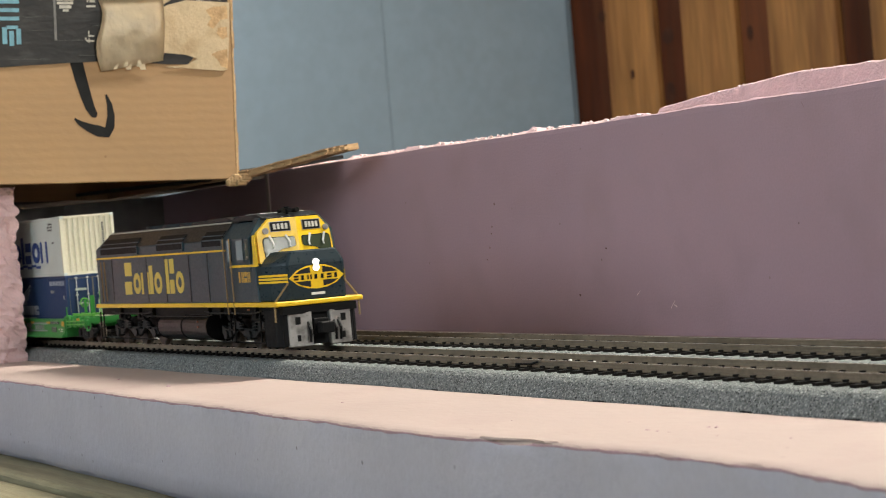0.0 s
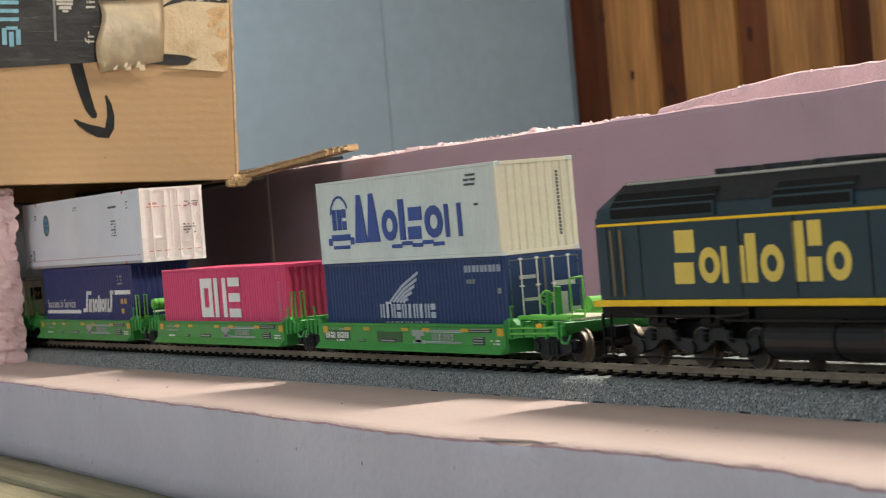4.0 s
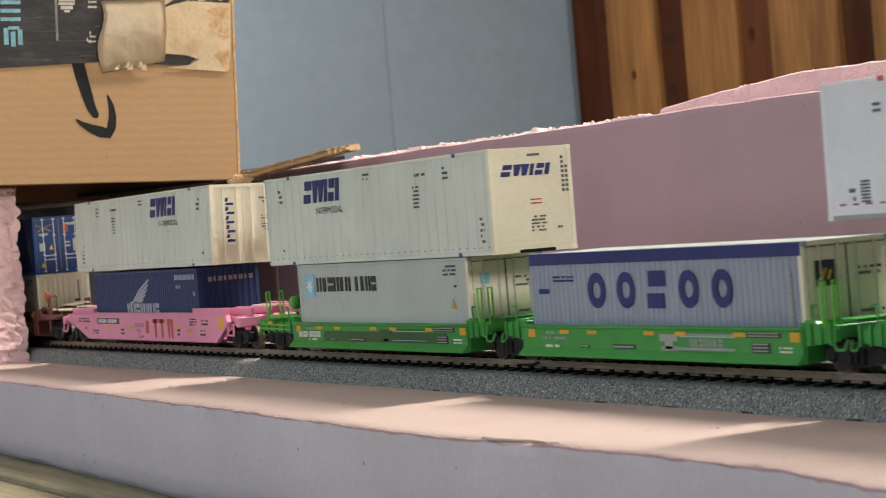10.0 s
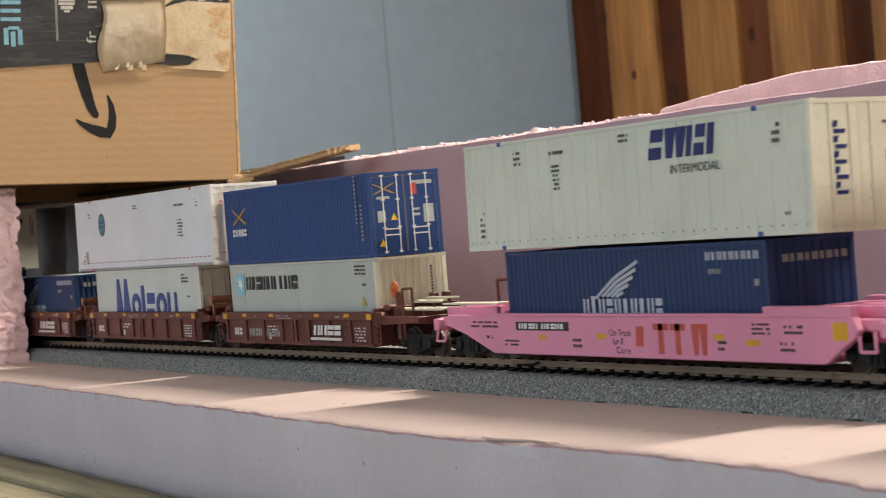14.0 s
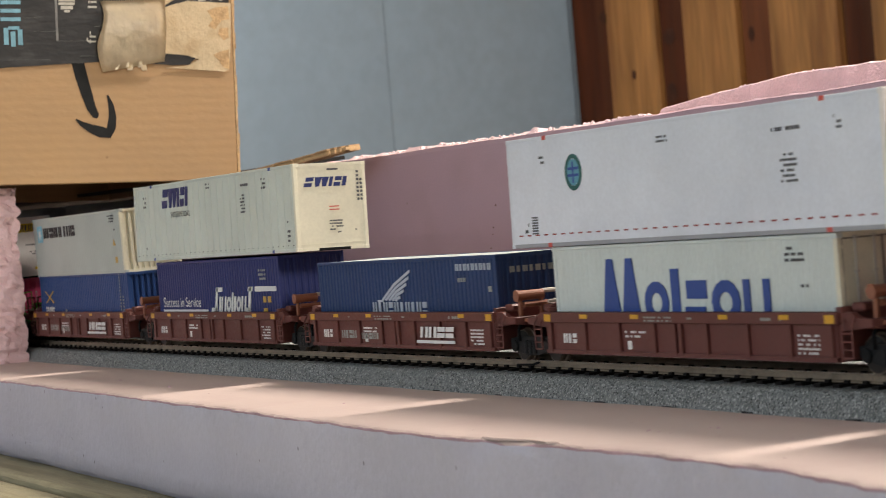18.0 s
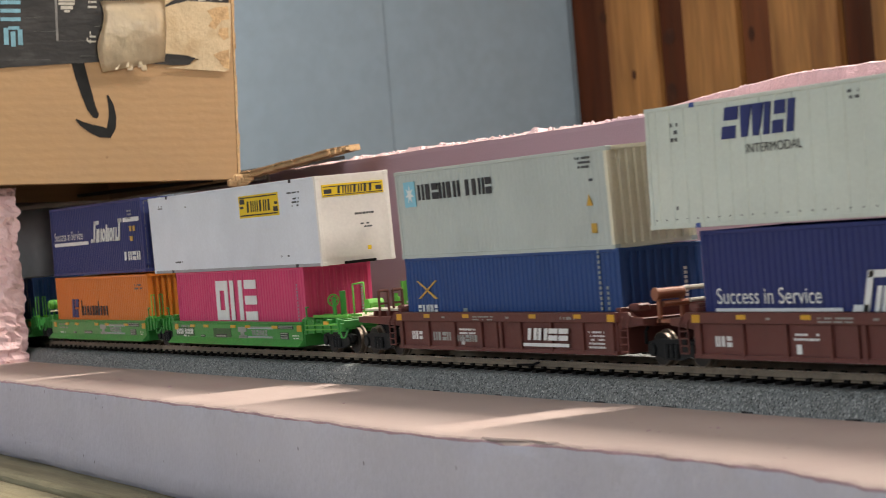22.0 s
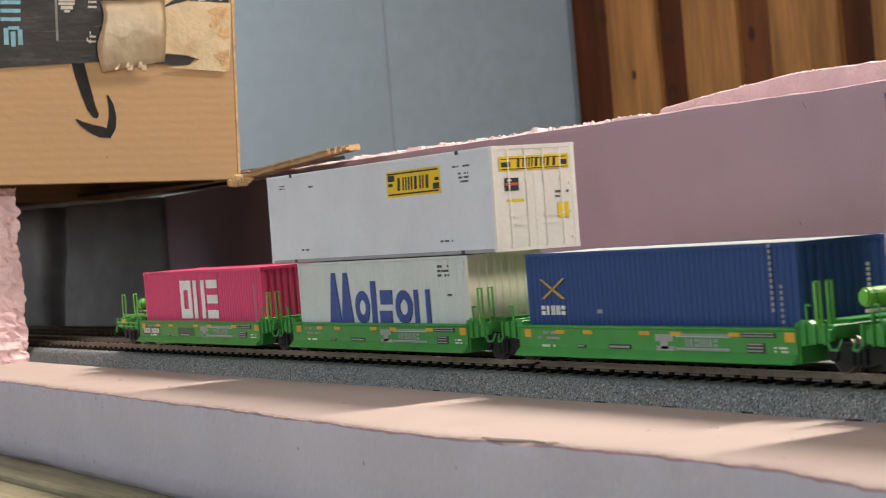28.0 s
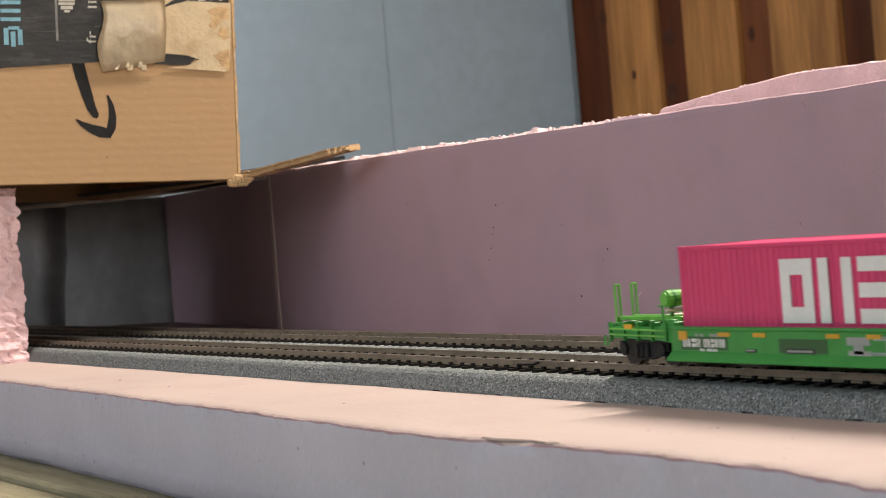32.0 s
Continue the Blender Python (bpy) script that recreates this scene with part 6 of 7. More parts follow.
    for x in (-2.0, 142.0):
        boxes("bulkhead", [(x - 1, x + 1, -15.5, 15.5, 13, 25.5)], M_PINKCAR, root)
    truck(root, -27.0)
    truck(root, 181.0)
    return root


# ---------------------------------------------------------------- locomotive
def locomotive():
    root = tagged(new("diesel_locomotive"), "dark blue-grey model diesel with yellow cab front and lit headlight", "locomotive")
    # long hood
    bm = bmesh.new()
    sec = [(-17.6, 28.6), (-17.6, 54.2), (-12.4, 60.6), (12.4, 60.6), (17.6, 54.2), (17.6, 28.6)]
    prism(bm, sec, "x", 4, 198)
    for v in bm.verts:
        if v.co.x < 5 and v.co.z > 55:
            v.co.x += 7
        if v.co.x > 190 and v.co.z > 55:
            v.co.x -= 3
    body = part("body", bm, M_LOCO, root, bevel=0.4)
    boxes("rear_wall", [(0.6, 4.4, -16.4, 16.4, 28.6, 52.5)], M_LOCO, root, bevel=0.6)
    bm = bmesh.new()
    prism(bm, [(-12.9, 60.3), (-11.5, 61.5), (11.5, 61.5), (12.9, 60.3)], "x", 12, 176)
    roof = part("roof", bm, M_LOCOROOF, body, "black roof deck")
    # rod that paints the line of light along the dark roof's rim
    bm = bmesh.new()
    rod(bm, (14, -12.5, 60.95), (168, -12.5, 60.95), 0.45, 6)
    part("roof_edge", bm, M_EDGE, roof, "bright line of light painted along the roof edge")
    # upper slanted roof side in roof colour
    for s in (-1, 1):
        bm = bmesh.new()
        slab(bm, [(12, s * 17.75, 54.4), (170, s * 17.75, 54.4), (170, s * 12.6, 60.75), (12, s * 12.6, 60.75)], 0.15 * -s)
        part("roof_side", bm, M_LOCOROOF, body)
        # radiator and dynamic brake openings
        for x0, x1, z0, z1 in ((13, 64, 51.6, 58.2), (91, 123, 51.8, 57.8), (147, 169, 52.0, 57.8)):
            bm = bmesh.new()
            y1, y2 = 17.95, 15.2
            box(bm, x0, x1, *sorted((s * (y1 - 0.5), s * (y1 + 0.25))), z0, 54.4)
            slab(bm, [(x0, s * y1, 54.6), (x1, s * y1, 54.6), (x1, s * y2, z1), (x0, s * y2, z1)], 0.35 * -s)
            g = part("grille", bm, M_BLACK, body, "dark louvred grille")
            boxes("grille_frame", [(x0 - 0.8, x1 + 0.8) + tuple(sorted((s * 17.5, s * 18.35))) + (z0 - 0.7, z0), (x0 - 0.8, x1 + 0.8) + tuple(sorted((s * 17.5, s * 18.3))) + (54.2, 54.8),
                                   (x0 - 0.8, x0) + tuple(sorted((s * 17.5, s * 18.35))) + (z0, 54.5), (x1, x1 + 0.8) + tuple(sorted((s * 17.5, s * 18.35))) + (z0, 54.5),
                                   (x0 - 0.2, x1 + 0.2) + tuple(sorted((s * 16.6, s * 17.2))) + (56.0, 56.5)], M_LOCO, g)
        boxes("upper_stripe", [(4.2, 172) + tuple(sorted((s * 17.3, s * 17.85))) + (49.6, 50.35)], M_LOCOYEL, body, "thin yellow stripe")
        boxes("sill_stripe", [(0, 222) + tuple(sorted((s * 15.5, s * 18.3))) + (27.0, 28.8)], M_LOCOYEL, root, "yellow side sill stripe", bevel=0.2)
        for x in (9, 14, 26, 74, 98, 128, 150):
            boxes("panel_joint", [(x, x + 0.5) + tuple(sorted((s * 17.4, s * 17.75))) + (29.4, 49.4)], M_LOCOROOF, body)
        for x in (12.5, 17.5, 171.5, 178.5):
            bm = bmesh.new()
            pipe(bm, [(x, s * 18.2, 30 if x < 100 else 24), (x, s * 18.5, 48.5 if x < 100 else 54.5)], 0.3, 6)
            part("handrail", bm, M_TAN, root, "tan upright handrail")
        # cab side windows
        for x0, x1, z0, z1 in ((174.5, 177.5, 45.5, 53.8), (184.5, 191.0, 45.8, 53.6), (193.5, 197.0, 45.8, 53.6)):
            wdw = boxes("side_window", [(x0 - 0.6, x1 + 0.6) + tuple(sorted((s * 17.4, s * 17.9))) + (z0 - 0.6, z1 + 0.6)], M_LOCO, body)
            boxes("pane", [(x0, x1) + tuple(sorted((s * 17.5, s * 18.0))) + (z0, z1)], M_GLASS if x0 > 190 else M_GLASS_REFLECT, wdw, "dark window pane" if x0 > 190 else "window pane with a pale reflection painted in")
        boxes("cab_stripe", [(176, 204) + tuple(sorted((s * 17.3, s * 17.85))) + (42.8, 43.8)], M_LOCOYEL, body, "thin yellow stripe")
    # cab and nose
    bm = bmesh.new()
    prism(bm, [(190, 28.6), (190, 60.2), (192, 61.8), (198.5, 61.8), (200.2, 56), (202.0, 46), (204, 28.6)], "y", -17.6, 17.6)
    for v in bm.verts:
        if v.co.z > 55:
            v.co.y *= 0.72 if v.co.z > 60 else 1.0
    cab = part("cab", bm, M_LOCO, root, bevel=0.4)
    # yellow windshield mask: two halves meeting at the middle
    for s in (-1, 1):
        bm = bmesh.new()

        def wp(y, z):
            return (205.6 + 0.15 * (12 - abs(y)) - (z - 46) * 0.22 + 0.6, s * y * 0.93, z)

        w0 = 17.9 if s < 0 else 16.4
        pts = [(0, 47.2), (0, 61.2), (11.2, 61.2), (w0 - 0.5, 55.8), (w0, 44.2), (16.2, 42.4), (10.8, 46.6)]
        lo = [bm.verts.new(wp(*p)) for p in pts]
        hi = [bm.verts.new(Vector(wp(*p)) - Vector((2.2, 0, 0))) for p in pts]
        bm.faces.new(lo)
        bm.faces.new(hi[::-1])
        for i in range(len(pts)):
            j = (i + 1) % len(pts)
            bm.faces.new((lo[i], lo[j], hi[j], hi[i]))
        # side return of the mask
        bm2 = bmesh.new()
        slab(bm2, [(201.5, s * 17.95, 43.6), (206.5, s * 17.95, 43.0), (204.5, s * 17.95, 55.4), (202.0, s * 17.95, 55.0)], 0.2 * s)
        mask = part("windshield_mask", bm, M_LOCOYEL, cab, "yellow windshield surround")
        if s < 0:
            part("mask_return", bm2, M_LOCOYEL, mask)
        else:
            bm2.free()

        def plate(name, quad, mat, off, label=""):
            b = bmesh.new()
            lo = [b.verts.new(Vector(wp(*q)) + Vector((off - 0.25, 0, 0))) for q in quad]
            hi = [b.verts.new(Vector(wp(*q)) + Vector((off, 0, 0))) for q in quad]
            b.faces.new(lo[::-1])
            b.faces.new(hi)
            for i in range(len(quad)):
                j = (i + 1) % len(quad)
                b.faces.new((lo[i], lo[j], hi[j], hi[i]))
            return part(name, b, mat, mask, label)

        pane_line = [(14.9, 46.0), (13.6, 45.2), (12.6, 45.5), (9.0, 48.4), (7.6, 49.0), (2.4, 49.7), (1.8, 50.3), (1.8, 52.9), (2.4, 53.4), (14.0, 53.6), (15.0, 52.8), (15.2, 51.0)]
        plate("windshield_gasket", [(7.9 + (y - 7.9) * 1.06, 50.0 + (z - 50.0) * 1.10) for y, z in pane_line], M_BLACK, 0.12, "thin black window seal")
        plate("windshield", pane_line, M_GLASS, 0.3, "dark windshield pane")
        plate("board_rim", [(11.6, 55.9), (2.6, 55.9), (2.6, 59.9), (11.6, 59.9)], M_EDGE, 0.15, "thin pale board rim")
        plate("number_board", [(11.3, 56.1), (2.9, 56.1), (2.9, 59.7), (11.3, 59.7)], M_BLACK, 0.3, "black board with pale number bars")
        for k in range(4):
            y0 = 10.2 - 1.7 * k
            plate("number_bar", [(y0, 56.8), (y0 - 1.1, 56.8), (y0 - 1.1, 59.0), (y0, 59.0)], M_ROD, 0.5)
        b = bmesh.new()
        c = Vector(wp(13.8, 56.4))
        rod(b, c, c + Vector((1.0, 0, 0)), 1.25, 10)
        part("marker_lamp", b, M_SILVER, mask, "small marker lamp")
        b = bmesh.new()
        for y in (12.6, 5.6):
            a, d = Vector(wp(y, 54.4)) + Vector((0.8, 0, 0)), Vector(wp(y - 1.3, 51.2)) + Vector((0.9, 0, 0))
            rod(b, a, d, 0.45, 5)
            rod(b, d, Vector(wp(y - 1.0, 49.8)) + Vector((0.9, 0, 0)), 0.3, 5)
        part("wiper", b, M_WHITE, mask, "pale wiper arm")
    # nose: tapered, with sloped top
    bm = bmesh.new()
    base = [(202, -17.5), (212, -15.6), (221, -12.0), (221, 12.0), (212, 15.6), (202, 17.5)]
    lv = [[bm.verts.new((x, y, 28.6)) for x, y in base], [bm.verts.new((x, y, 43.2)) for x, y in base],
          [bm.verts.new((x - (1.4 if x > 210 else 0), y * (0.80 if x > 215 else 0.74), 48.0 if x > 208 else 47.6)) for x, y in base]]
    bm.faces.new(lv[0][::-1])
    bm.faces.new(lv[2])
    for a, b in zip(lv, lv[1:]):
        for i in range(6):
            j = (i + 1) % 6
            bm.faces.new((a[i], a[j], b[j], b[i]))
    nose = part("nose", bm, M_NOSE, root, "dark blunt nose", bevel=0.7)
    # nose emblem and bands
    for s in (-1, 1):
        bm = bmesh.new()
        for k in range(3):
            z = 35.9 + 1.25 * k
            slab(bm, [(220.9, s * 11.95, z), (212.0, s * 15.65, z), (212.0, s * 15.65, z + 0.85), (220.9, s * 11.95, z + 0.85)], 0.3 * s)
            slab(bm, [(212, s * 15.6, z), (204.5, s * 17.1, z), (204.5, s * 17.1, z + 0.85), (212, s * 15.6, z + 0.85)], 0.3 * s)
        part("nose_band", bm, M_LOCOYEL, nose, "triple yellow band")
    decal("nose_emblem", [[(y * 11.6, 37.4 + z * 4.7) for y, z in ((-1, 0), (-0.7, -0.6), (-0.35, -0.92), (0, -1), (0.35, -0.92), (0.7, -0.6), (1, 0), (0.7, 0.6), (0.35, 0.92), (0, 1), (-0.35, 0.92), (-0.7, 0.6))]],
          M_LOCOYEL, nose, "end", 221.0, "yellow eye-shaped emblem", 0.25)
    decal("emblem_cell", [[(s * 2.6, 37.4 + k * 1.5), (s * 9.0, 37.4 + k * 1.5), (s * 6.6, 37.4 + k * 3.0), (s * 2.6, 37.4 + k * 3.9)] for s in (-1, 1) for k in (-1, 1)], M_LOCOROOF, nose, "end", 221.26, "dark emblem cells")
    decal("emblem_lettering", bar_letters(-9.6, 36.5, 19.6, 1.8, 7, 0.6, gap=0.3, pattern="DBIBBDB"), M_BLACK, nose, "end", 221.3)
    boxes("nose_plate", [(220.6, 221.3, -2.6, 3.0, 30.4, 31.4)], M_WHITE, nose, "small pale plate")
    bm = bmesh.new()
    for z in (40.9, 43.1):
        rod(bm, (219.0, 0, z), (221.6, 0, z), 1.5, 14)
    hl = part("headlight", bm, M_SILVER, nose, "twin headlight housing")
    bm = bmesh.new()
    for z in (40.9, 43.1):
        rod(bm, (221.5, 0, z), (221.9, 0, z), 1.15, 14)
    part("headlight_lens", bm, M_LAMPGLOW, hl, "brightly lit lens")
    for s in (-1, 1):
        bm = bmesh.new()
        pipe(bm, [(220.5, s * 11.5, 36.0), (219.5, s * 17.7, 28.5), (219.5, s * 17.8, 21)], 0.4, 6)
        part("handrail", bm, M_TAN, root, "tan front handrail")
    boxes("anticlimber", [(203, 222.8, -18.35, 18.35, 26.9, 28.75)], M_LOCOYEL, root, "yellow front sill", bevel=0.4)
    boxes("frame", [(0, 222, -15.5, 15.5, 23.6, 26.6)], M_BLACK, root)
    # pilot
    for s in (-1, 1):
        bm = bmesh.new()
        prism(bm, [(219.4, s * 3.8), (222.4, s * 3.8), (220.8, s * 13.2), (218.3, s * 13.2)], "z", 10.9, 24.2)
        p = part("pilot_plate", bm, M_SILVER, root, "weathered silver pilot plate", bevel=0.3)
        boxes("pilot_hole", [(220.4, 222.3) + tuple(sorted((s * 8.6, s * 10.4))) + (19.6, 22.4)], M_BLACK, p, "dark step opening")
        boxes("pilot_hole", [(220.4, 222.2) + tuple(sorted((s * 8.9, s * 10.0))) + (13.0, 15.4)], M_BLACK, p, "dark step opening")
        bm = bmesh.new()
        prism(bm, [(218.3, s * 13.2), (220.8, s * 13.2), (217, s * 17.0), (208, s * 17.8), (208, s * 16.6), (216, s * 15.6)], "z", 11.2, 25.8)
        part("pilot_wing", bm, M_BLACK, root, "black swept pilot side", bevel=0.3)
    boxes("pilot_backing", [(210, 219.6, -15, 15, 11.4, 26.2)], M_BLACK, root)
    boxes("coupler", [(219, 227, -1.8, 1.8, 16.2, 19.2), (224, 229, -2.8, 2.8, 15.6, 20.0), (219, 222.4, -3.2, 3.2, 15.2, 21.4)], M_BLACK, root, bevel=0.4)
    for y in (-5.4, 5.4, 7.4):
        bm = bmesh.new()
        pipe(bm, [(221, y, 21), (224.0, y, 17), (223.5, y, 12.5)], 0.6, 6)
        part("air_hose", bm, M_BLACK, root)
    # roof gear
    for x in (56, 78, 100):
        bm = bmesh.new()
        rod(bm, (x, 0, 61.4), (x, 0, 63.0), 9.2, 24)
        part("roof_fan", bm, M_LOCOROOF, roof, "dark roof fan")
    boxes("roof_hatch", [(112, 132, -9, 9, 61.4, 62.6)], M_LOCOROOF, roof, bevel=0.3)
    bm = bmesh.new()
    prism(bm, [(136, 61.4), (138, 63.2), (160, 63.4), (168, 61.4)], "y", -11.5, 11.5)
    part("roof_housing", bm, M_LOCOROOF, roof, "long roof housing", bevel=0.3)
    bm = bmesh.new()
    prism(bm, [(168, 61.3), (170, 63.0), (194, 63.4), (199.5, 61.8), (199.5, 61.0), (168, 61.0)], "y", -12.2, 12.2)
    part("cab_roof", bm, M_LOCOROOF, cab, "dark cab roof plate", bevel=0.3)
    # pale slab puts the light on the cab roof into colour
    boxes("roof_plate", [(176, 192, -9.5, 9.5, 63.1, 63.7)], M_EDGE, cab, "pale plate for the light on the cab roof", bevel=0.2)
    horn = None
    for y in (0, -3, 3):
        bm = bmesh.new()
        rod(bm, (195.5, y, 63.9), (198.8 + abs(y) * 0.3, y, 64.1), 0.7, 8)
        rod(bm, (198.8 + abs(y) * 0.3, y, 64.1), (199.8 + abs(y) * 0.3, y, 64.1), 1.0, 8)
        if horn is None:
            rod(bm, (197.0, -4.0, 63.6), (197.0, 4.0, 63.6), 0.5, 6)
            rod(bm, (197, 0, 62.2), (197, 0, 64.0), 0.6, 6)
            horn = part("air_horn", bm, M_BLACK, cab, "black multi-chime horn")
        else:
            part("air_horn", bm, M_BLACK, cab)
    bm = bmesh.new()
    rod(bm, (192, 2, 63.0), (192, 2, 65.0), 0.5, 6)
    rod(bm, (192, 2, 65.0), (192, 2, 65.6), 1.2, 8)
    part("antenna", bm, M_BLACK, cab)
    decal("cab_number", bar_letters(184, 36.8, 13, 4.2, 4, 1.0, gap=0.2, pattern="BIDI"), M_GOLD, body, "side", -17.6, "gold number bars")
    decal("brand_lettering", shape_row(43, 33.0, 15.0, (("two", 10.5, 0.96, 12.0), ("ring", 10, 0.64, 10.8), ("pair", 10.5, 0.64, 11.2), ("bar", 4.6, 0.84, 6.2), ("ring", 10, 0.64, 14.5), ("bar", 4.6, 1, 5.6), ("two", 6.2, 1, 7.5), ("ring", 10, 0.64, 11))), M_LOCOLET, body, "side", -17.6,
          "large pale yellow brand lettering as plain bars")
    # fuel tank and running gear
    bm = bmesh.new()
    oval = [(math.copysign(abs(math.cos(a)) ** 0.62, math.cos(a)) * 16.7, 18.4 + math.copysign(abs(math.sin(a)) ** 0.8, math.sin(a)) * 6.4) for a in np.arange(0, 6.28, math.pi / 16)]
    prism(bm, oval, "x", 80, 140)
    tank = part("fuel_tank", bm, M_TANK, root, "black rounded fuel tank")
    for x in (79.4, 109.6, 139.8):
        bm = bmesh.new()
        prism(bm, [(y * 1.012, 18.4 + (z - 18.4) * 1.03) for y, z in oval], "x", x, x + 0.9)
        part("tank_band", bm, M_BLACK, tank)
    for x0, x1, yy, zz in ((20, 76, -17.2, 25.2), (60, 150, -16.9, 24.0), (142, 205, -17.2, 25.4)):
        bm = bmesh.new()
        pipe(bm, [(x0, yy, zz), (x0 + 6, yy, zz - 0.8), (x1 - 8, yy, zz - 0.8), (x1, yy, zz)], 0.35, 6)
        part("air_line", bm, M_TRUCK, root)
    for x, zz in ((131, 20.6), (131, 18.4), (190, 25.6)):
        boxes("valve_tag", [(x, x + 1.0, -17.4, -16.8, zz, zz + 0.7)], M_RUST, root, "small rust-red valve")
    for x in (30, 56, 74, 144, 158, 170, 196):
        boxes("frame_bracket", [(x, x + 1.4, -17.0, -15.4, 22.4, 26.8)], M_BLACK, root)
    bm = bmesh.new()
    rod(bm, (79, -13.2, 23.0), (112, -13.2, 23.0), 2.3, 12)
    part("air_reservoir", bm, M_BLACK, root)
    for cx in (43, 182):
        t = boxes("truck", [(cx - 26, cx + 26, -9, 9, 14, 22)], M_BLACK, root)
        for s in (-1, 1):
            bm = bmesh.new()
            line = [(-31, 17.4), (-25.5, 15.8), (-20, 16.4), (-15, 19.4), (-11, 19.4), (-6, 16.4), (0, 15.8), (6, 16.4), (11, 19.4), (15, 19.4), (20, 16.4), (25.5, 15.8), (31, 17.4)]
            prism(bm, [(cx + p, q + 1.7) for p, q in line] + [(cx + p, q - 1.7) for p, q in line[::-1]], "y", *sorted((s * 12.2, s * 13.8)))
            fr = part("side_frame", bm, M_FRAME, t, bevel=0.15)
            for k in (-25.5, 0, 25.5):
                bm = bmesh.new()
                rod(bm, (cx + k, s * 11.5, 15.4), (cx + k, s * 14.7, 15.4), 1.9, 12)
                part("axle_box", bm, M_FRAME, fr)
            for k in (-13, 13):
                bm = bmesh.new()
                rod(bm, (cx + k - 5, s * 14.4, 22.6), (cx + k + 4, s * 14.4, 22.6), 1.6, 10)
                rod(bm, (cx + k + 4, s * 14.4, 22.6), (cx + k + 7.5, s * 14.4, 22.6), 0.5, 6)
                part("brake_cylinder", bm, M_BLACK, fr)
            for k in (-19, -7, 7, 19):
                bm = bmesh.new()
                for zz in (17.2, 18.4, 19.6):
                    rod(bm, (cx + k, s * 14.3, zz), (cx + k, s * 14.3, zz + 0.8), 1.25, 8)
                part("spring", bm, M_TRUCK, fr)
            bm = bmesh.new()
            pipe(bm, [(cx - 29, s * 14.6, 12.6), (cx + 29, s * 14.6, 12.6)], 0.35, 5)
            part("brake_rod", bm, M_BLACK, fr)
        for k in (-25.5, 0, 25.5):
            bm = bmesh.new()
            rod(bm, (cx + k, -10, 15.2), (cx + k, 10, 15.2), 1.4, 8)
            for s in (-1, 1):
                rod(bm, (cx + k, s * 8.2, 15.2), (cx + k, s * 10.6, 15.2), 5.25, 18)
            ws = part("wheelset", bm, M_WHEEL, t, "worn metal wheelset")
            for s in (-1, 1):
                bm = bmesh.new()
                rod(bm, (cx + k, s * 7.9, 15.2), (cx + k, s * 8.5, 15.2), 6.3, 20)
                rod(bm, (cx + k, s * 8.5, 15.2), (cx + k, s * 10.4, 15.2), 5.6, 20)
                part("tread", bm, M_TREAD, ws, "bright wheel tread")
    for x in (3, 171, 203):
        boxes("step", [(x, x + 5, -17.8, -16.2, 12.5, 13.2), (x, x + 5, -17.8, -16.4, 17.5, 18.2), (x, x + 0.6, -17.8, -17.2, 12.5, 25), (x + 4.4, x + 5, -17.8, -17.2, 12.5, 25)], M_BLACK, root)
    return root


# ---------------------------------------------------------------- the train, front to rear: x of each piece at time zero, in millimetres
def on_train(ob, u, z=0.0, tilt=0.0, y=0.0):
    MOVERS.append((ob, u, y, z, tilt))


on_train(locomotive(), -983.0)

UNITS = {
    "A": (-1182.3, -1360.3, -1541.1, -1718.9, -1900.0),
    "C": (-2385.8, -2562.4, -2739.1, -2917.2, -3100.0),
    "D": (-3328.2, -3506.8, -3687.8, -3866.4, -4044.3),
}
for i, u in enumerate(UNITS["A"]):
    on_train(green_unit("green_well_car", i == 0, i == 4, i in (0, 4), i == 4, i == 1), u)
on_train(pink_car("pink_well_car"), -2149.4)
for i, u in enumerate(UNITS["C"]):
    on_train(brown_unit("brown_well_car", i == 0, i == 4, i in (0, 2, 4)), u)
for i, u in enumerate(UNITS["D"]):
    on_train(green_unit("green_well_car", i == 0, i == 4, i in (0, 4), False, i == 1), u)

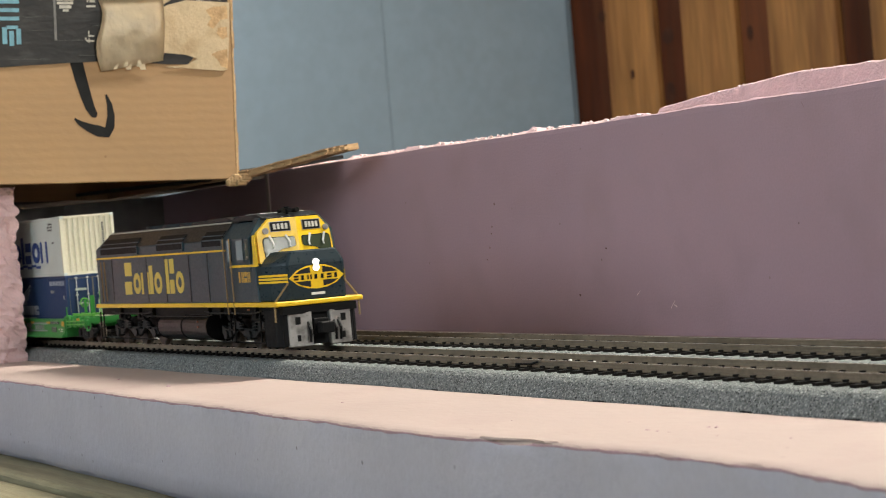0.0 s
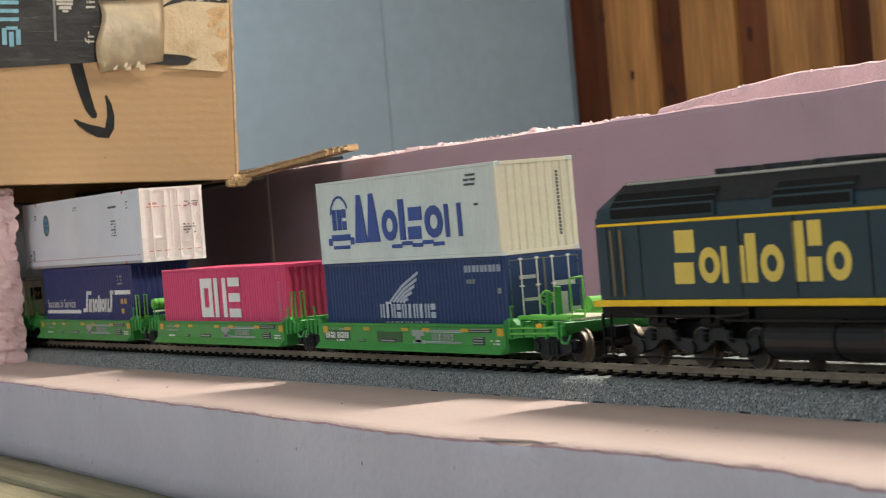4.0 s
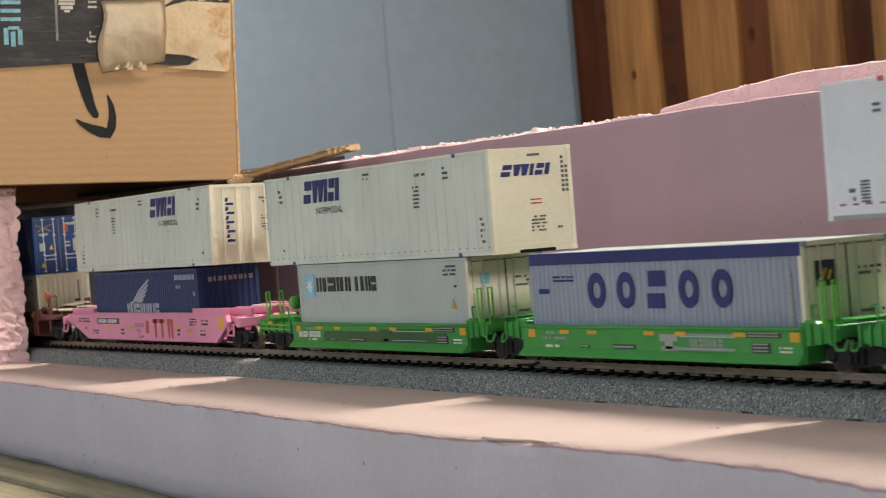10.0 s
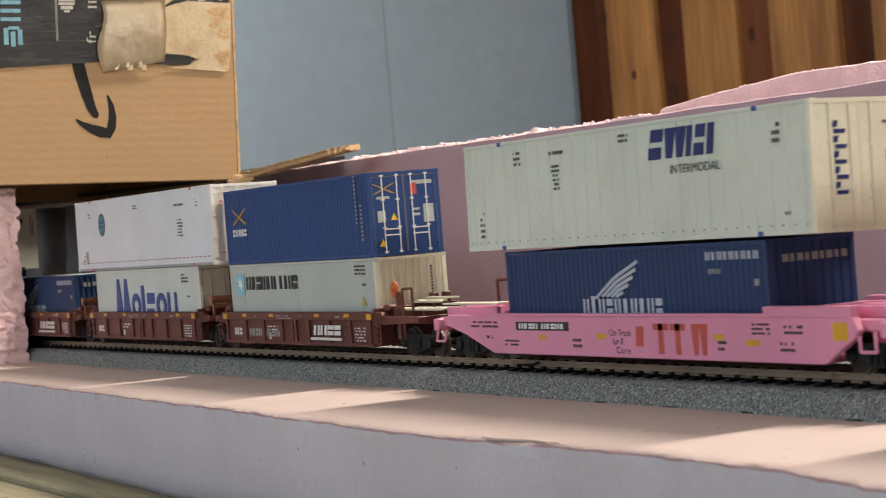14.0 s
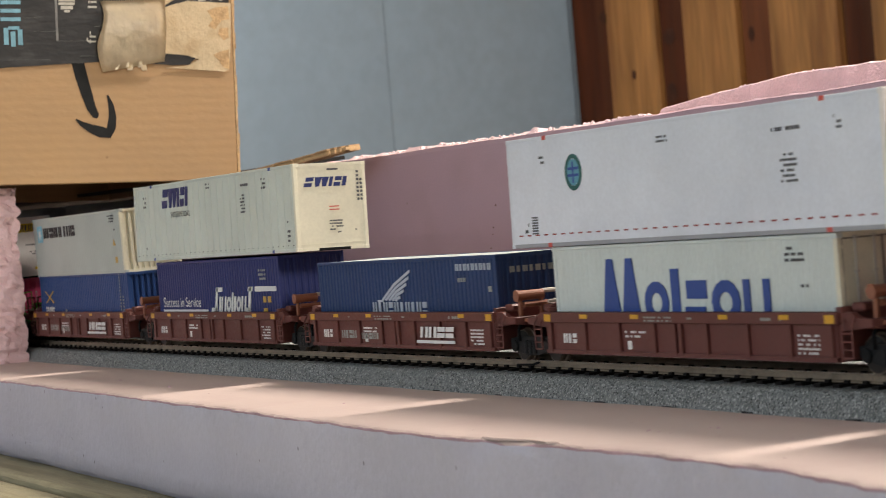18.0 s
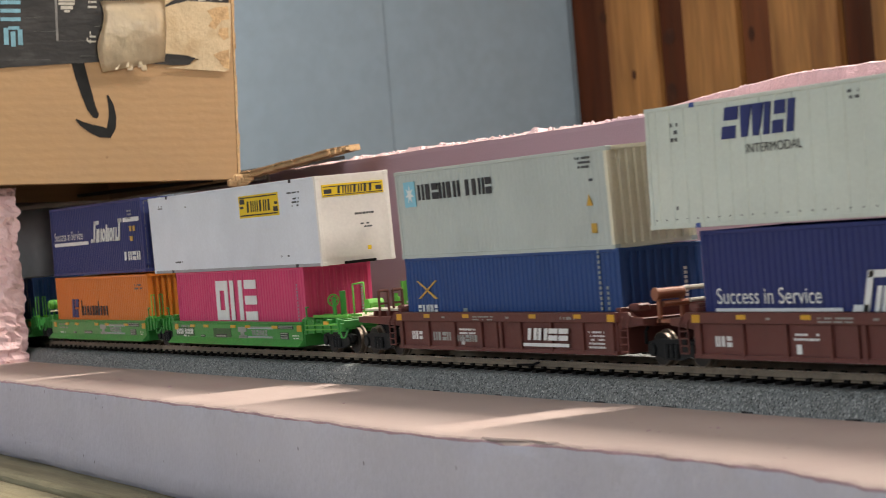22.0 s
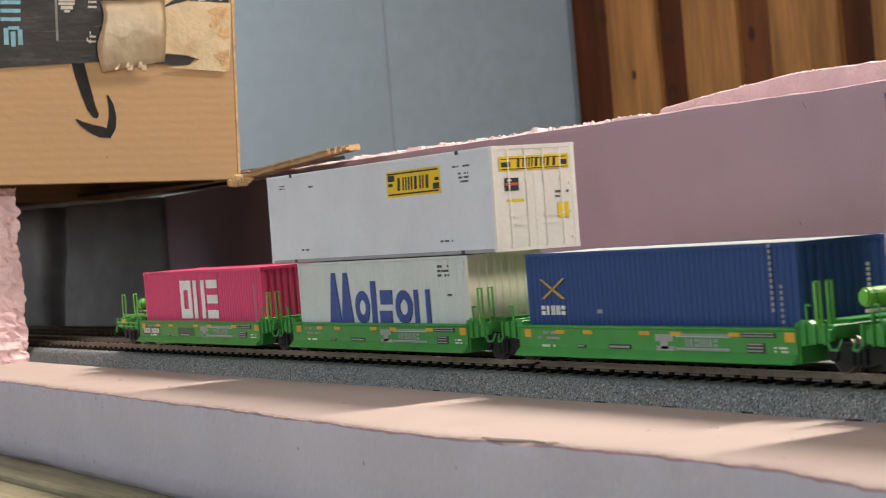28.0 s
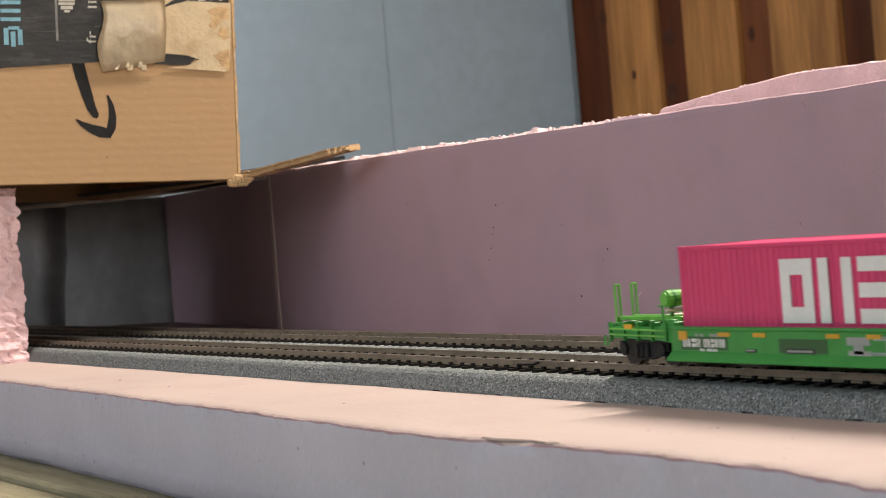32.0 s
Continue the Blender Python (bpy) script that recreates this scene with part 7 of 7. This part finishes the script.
LOW = 13.3
on_train(wing_box("navy_container", True), -1182.3, 12.9)
on_train(mint_box("mint_container", True, False, False), -1183.7, 42.8, 0.5)
on_train(magenta_box("magenta_container"), -1359.8, 13.7)
on_train(navy_slogan_box("navy_slogan_container", H9, False, False), -1541.1, 13.4)
on_train(smooth_white("white_long_container", "long plain white container with a green and blue roundel", True, True, False), -1565.3, 47.2, -0.5)
on_train(grey_letter_box("grey_container"), -1718.9, 13.1)
on_train(star_box("star_container", False, True), -1900.0, 13.1)
on_train(bold_box("ribbed_long_container", False), -1923.9, 43.0, -0.2)
on_train(wing_box("navy_container", False), -2149.4, 13.9)
on_train(bold_box("ribbed_long_container", True), -2171.3, 44.2, -1.3)
on_train(star_box("star_container", False, False), -2385.8, 14.4)
on_train(cross_box("blue_container", H8, True), -2386.5, 44.3, 0.0)
on_train(mint_box("mint_container", False, True, True), -2562.4, 14.8)
on_train(smooth_white("white_long_container", "long plain white container with a green and blue roundel", True, True, False), -2585.2, 44.5, -0.8)
on_train(wing_box("navy_container", False), -2739.1, 13.5)
on_train(navy_slogan_box("navy_slogan_container", H9, False, False), -2917.2, 13.4)
on_train(bold_box("ribbed_long_container", False), -2939.8, 47.5, -1.2)
on_train(cross_box("blue_container", H8, False), -3099.5, 13.6)
on_train(star_box("star_container", True, False), -3101.0, 43.4, 1.5)
on_train(magenta_box("magenta_container"), -3328.2, 12.5)
on_train(smooth_white("yellow_board_container", "long white container with a yellow name board", False, False, True), -3352.5, 42.3, 1.1)
on_train(orange_box("orange_container"), -3506.8, 12.4)
on_train(navy_slogan_box("navy_slogan_container", H9, True, True), -3507.7, 43.2)
on_train(cross_box("blue_container", H8, False), -3687.8, 13.1)
on_train(mint_box("mint_container", False, True, False), -3866.4, 13.8)
on_train(smooth_white("yellow_board_container", "long white container with a yellow name board and ribbed doors", False, True, True), -3888.5, 43.7, -0.6)
on_train(magenta_box("magenta_container"), -4044.3, 13.1)

# seconds and the way run by then, in millimetres, beyond an even 112.8 mm a second
RUN = ((0, -24.0), (1, -22.0), (2, -19.9), (3.5, -16.4), (5.5, -8.4), (7, -4.5), (9, 0.0), (10, -0.5), (11, -5.5), (12, -19.0), (13, -30.8), (14.5, -37.5), (16.5, -41.4),
       (19, -47.9), (20.5, -55.3), (23, -62.0), (25.5, -60.5), (27.5, -62.5), (29, -68.3), (32, -72.9))


def motions():
    for ob, u, y, z, tilt in MOVERS:
        walk(ob, [(t, pose((u + 112.8 * t + d) * MM, y * MM, z * MM, tilt, 0, 0)) for t, d in RUN])


motions()
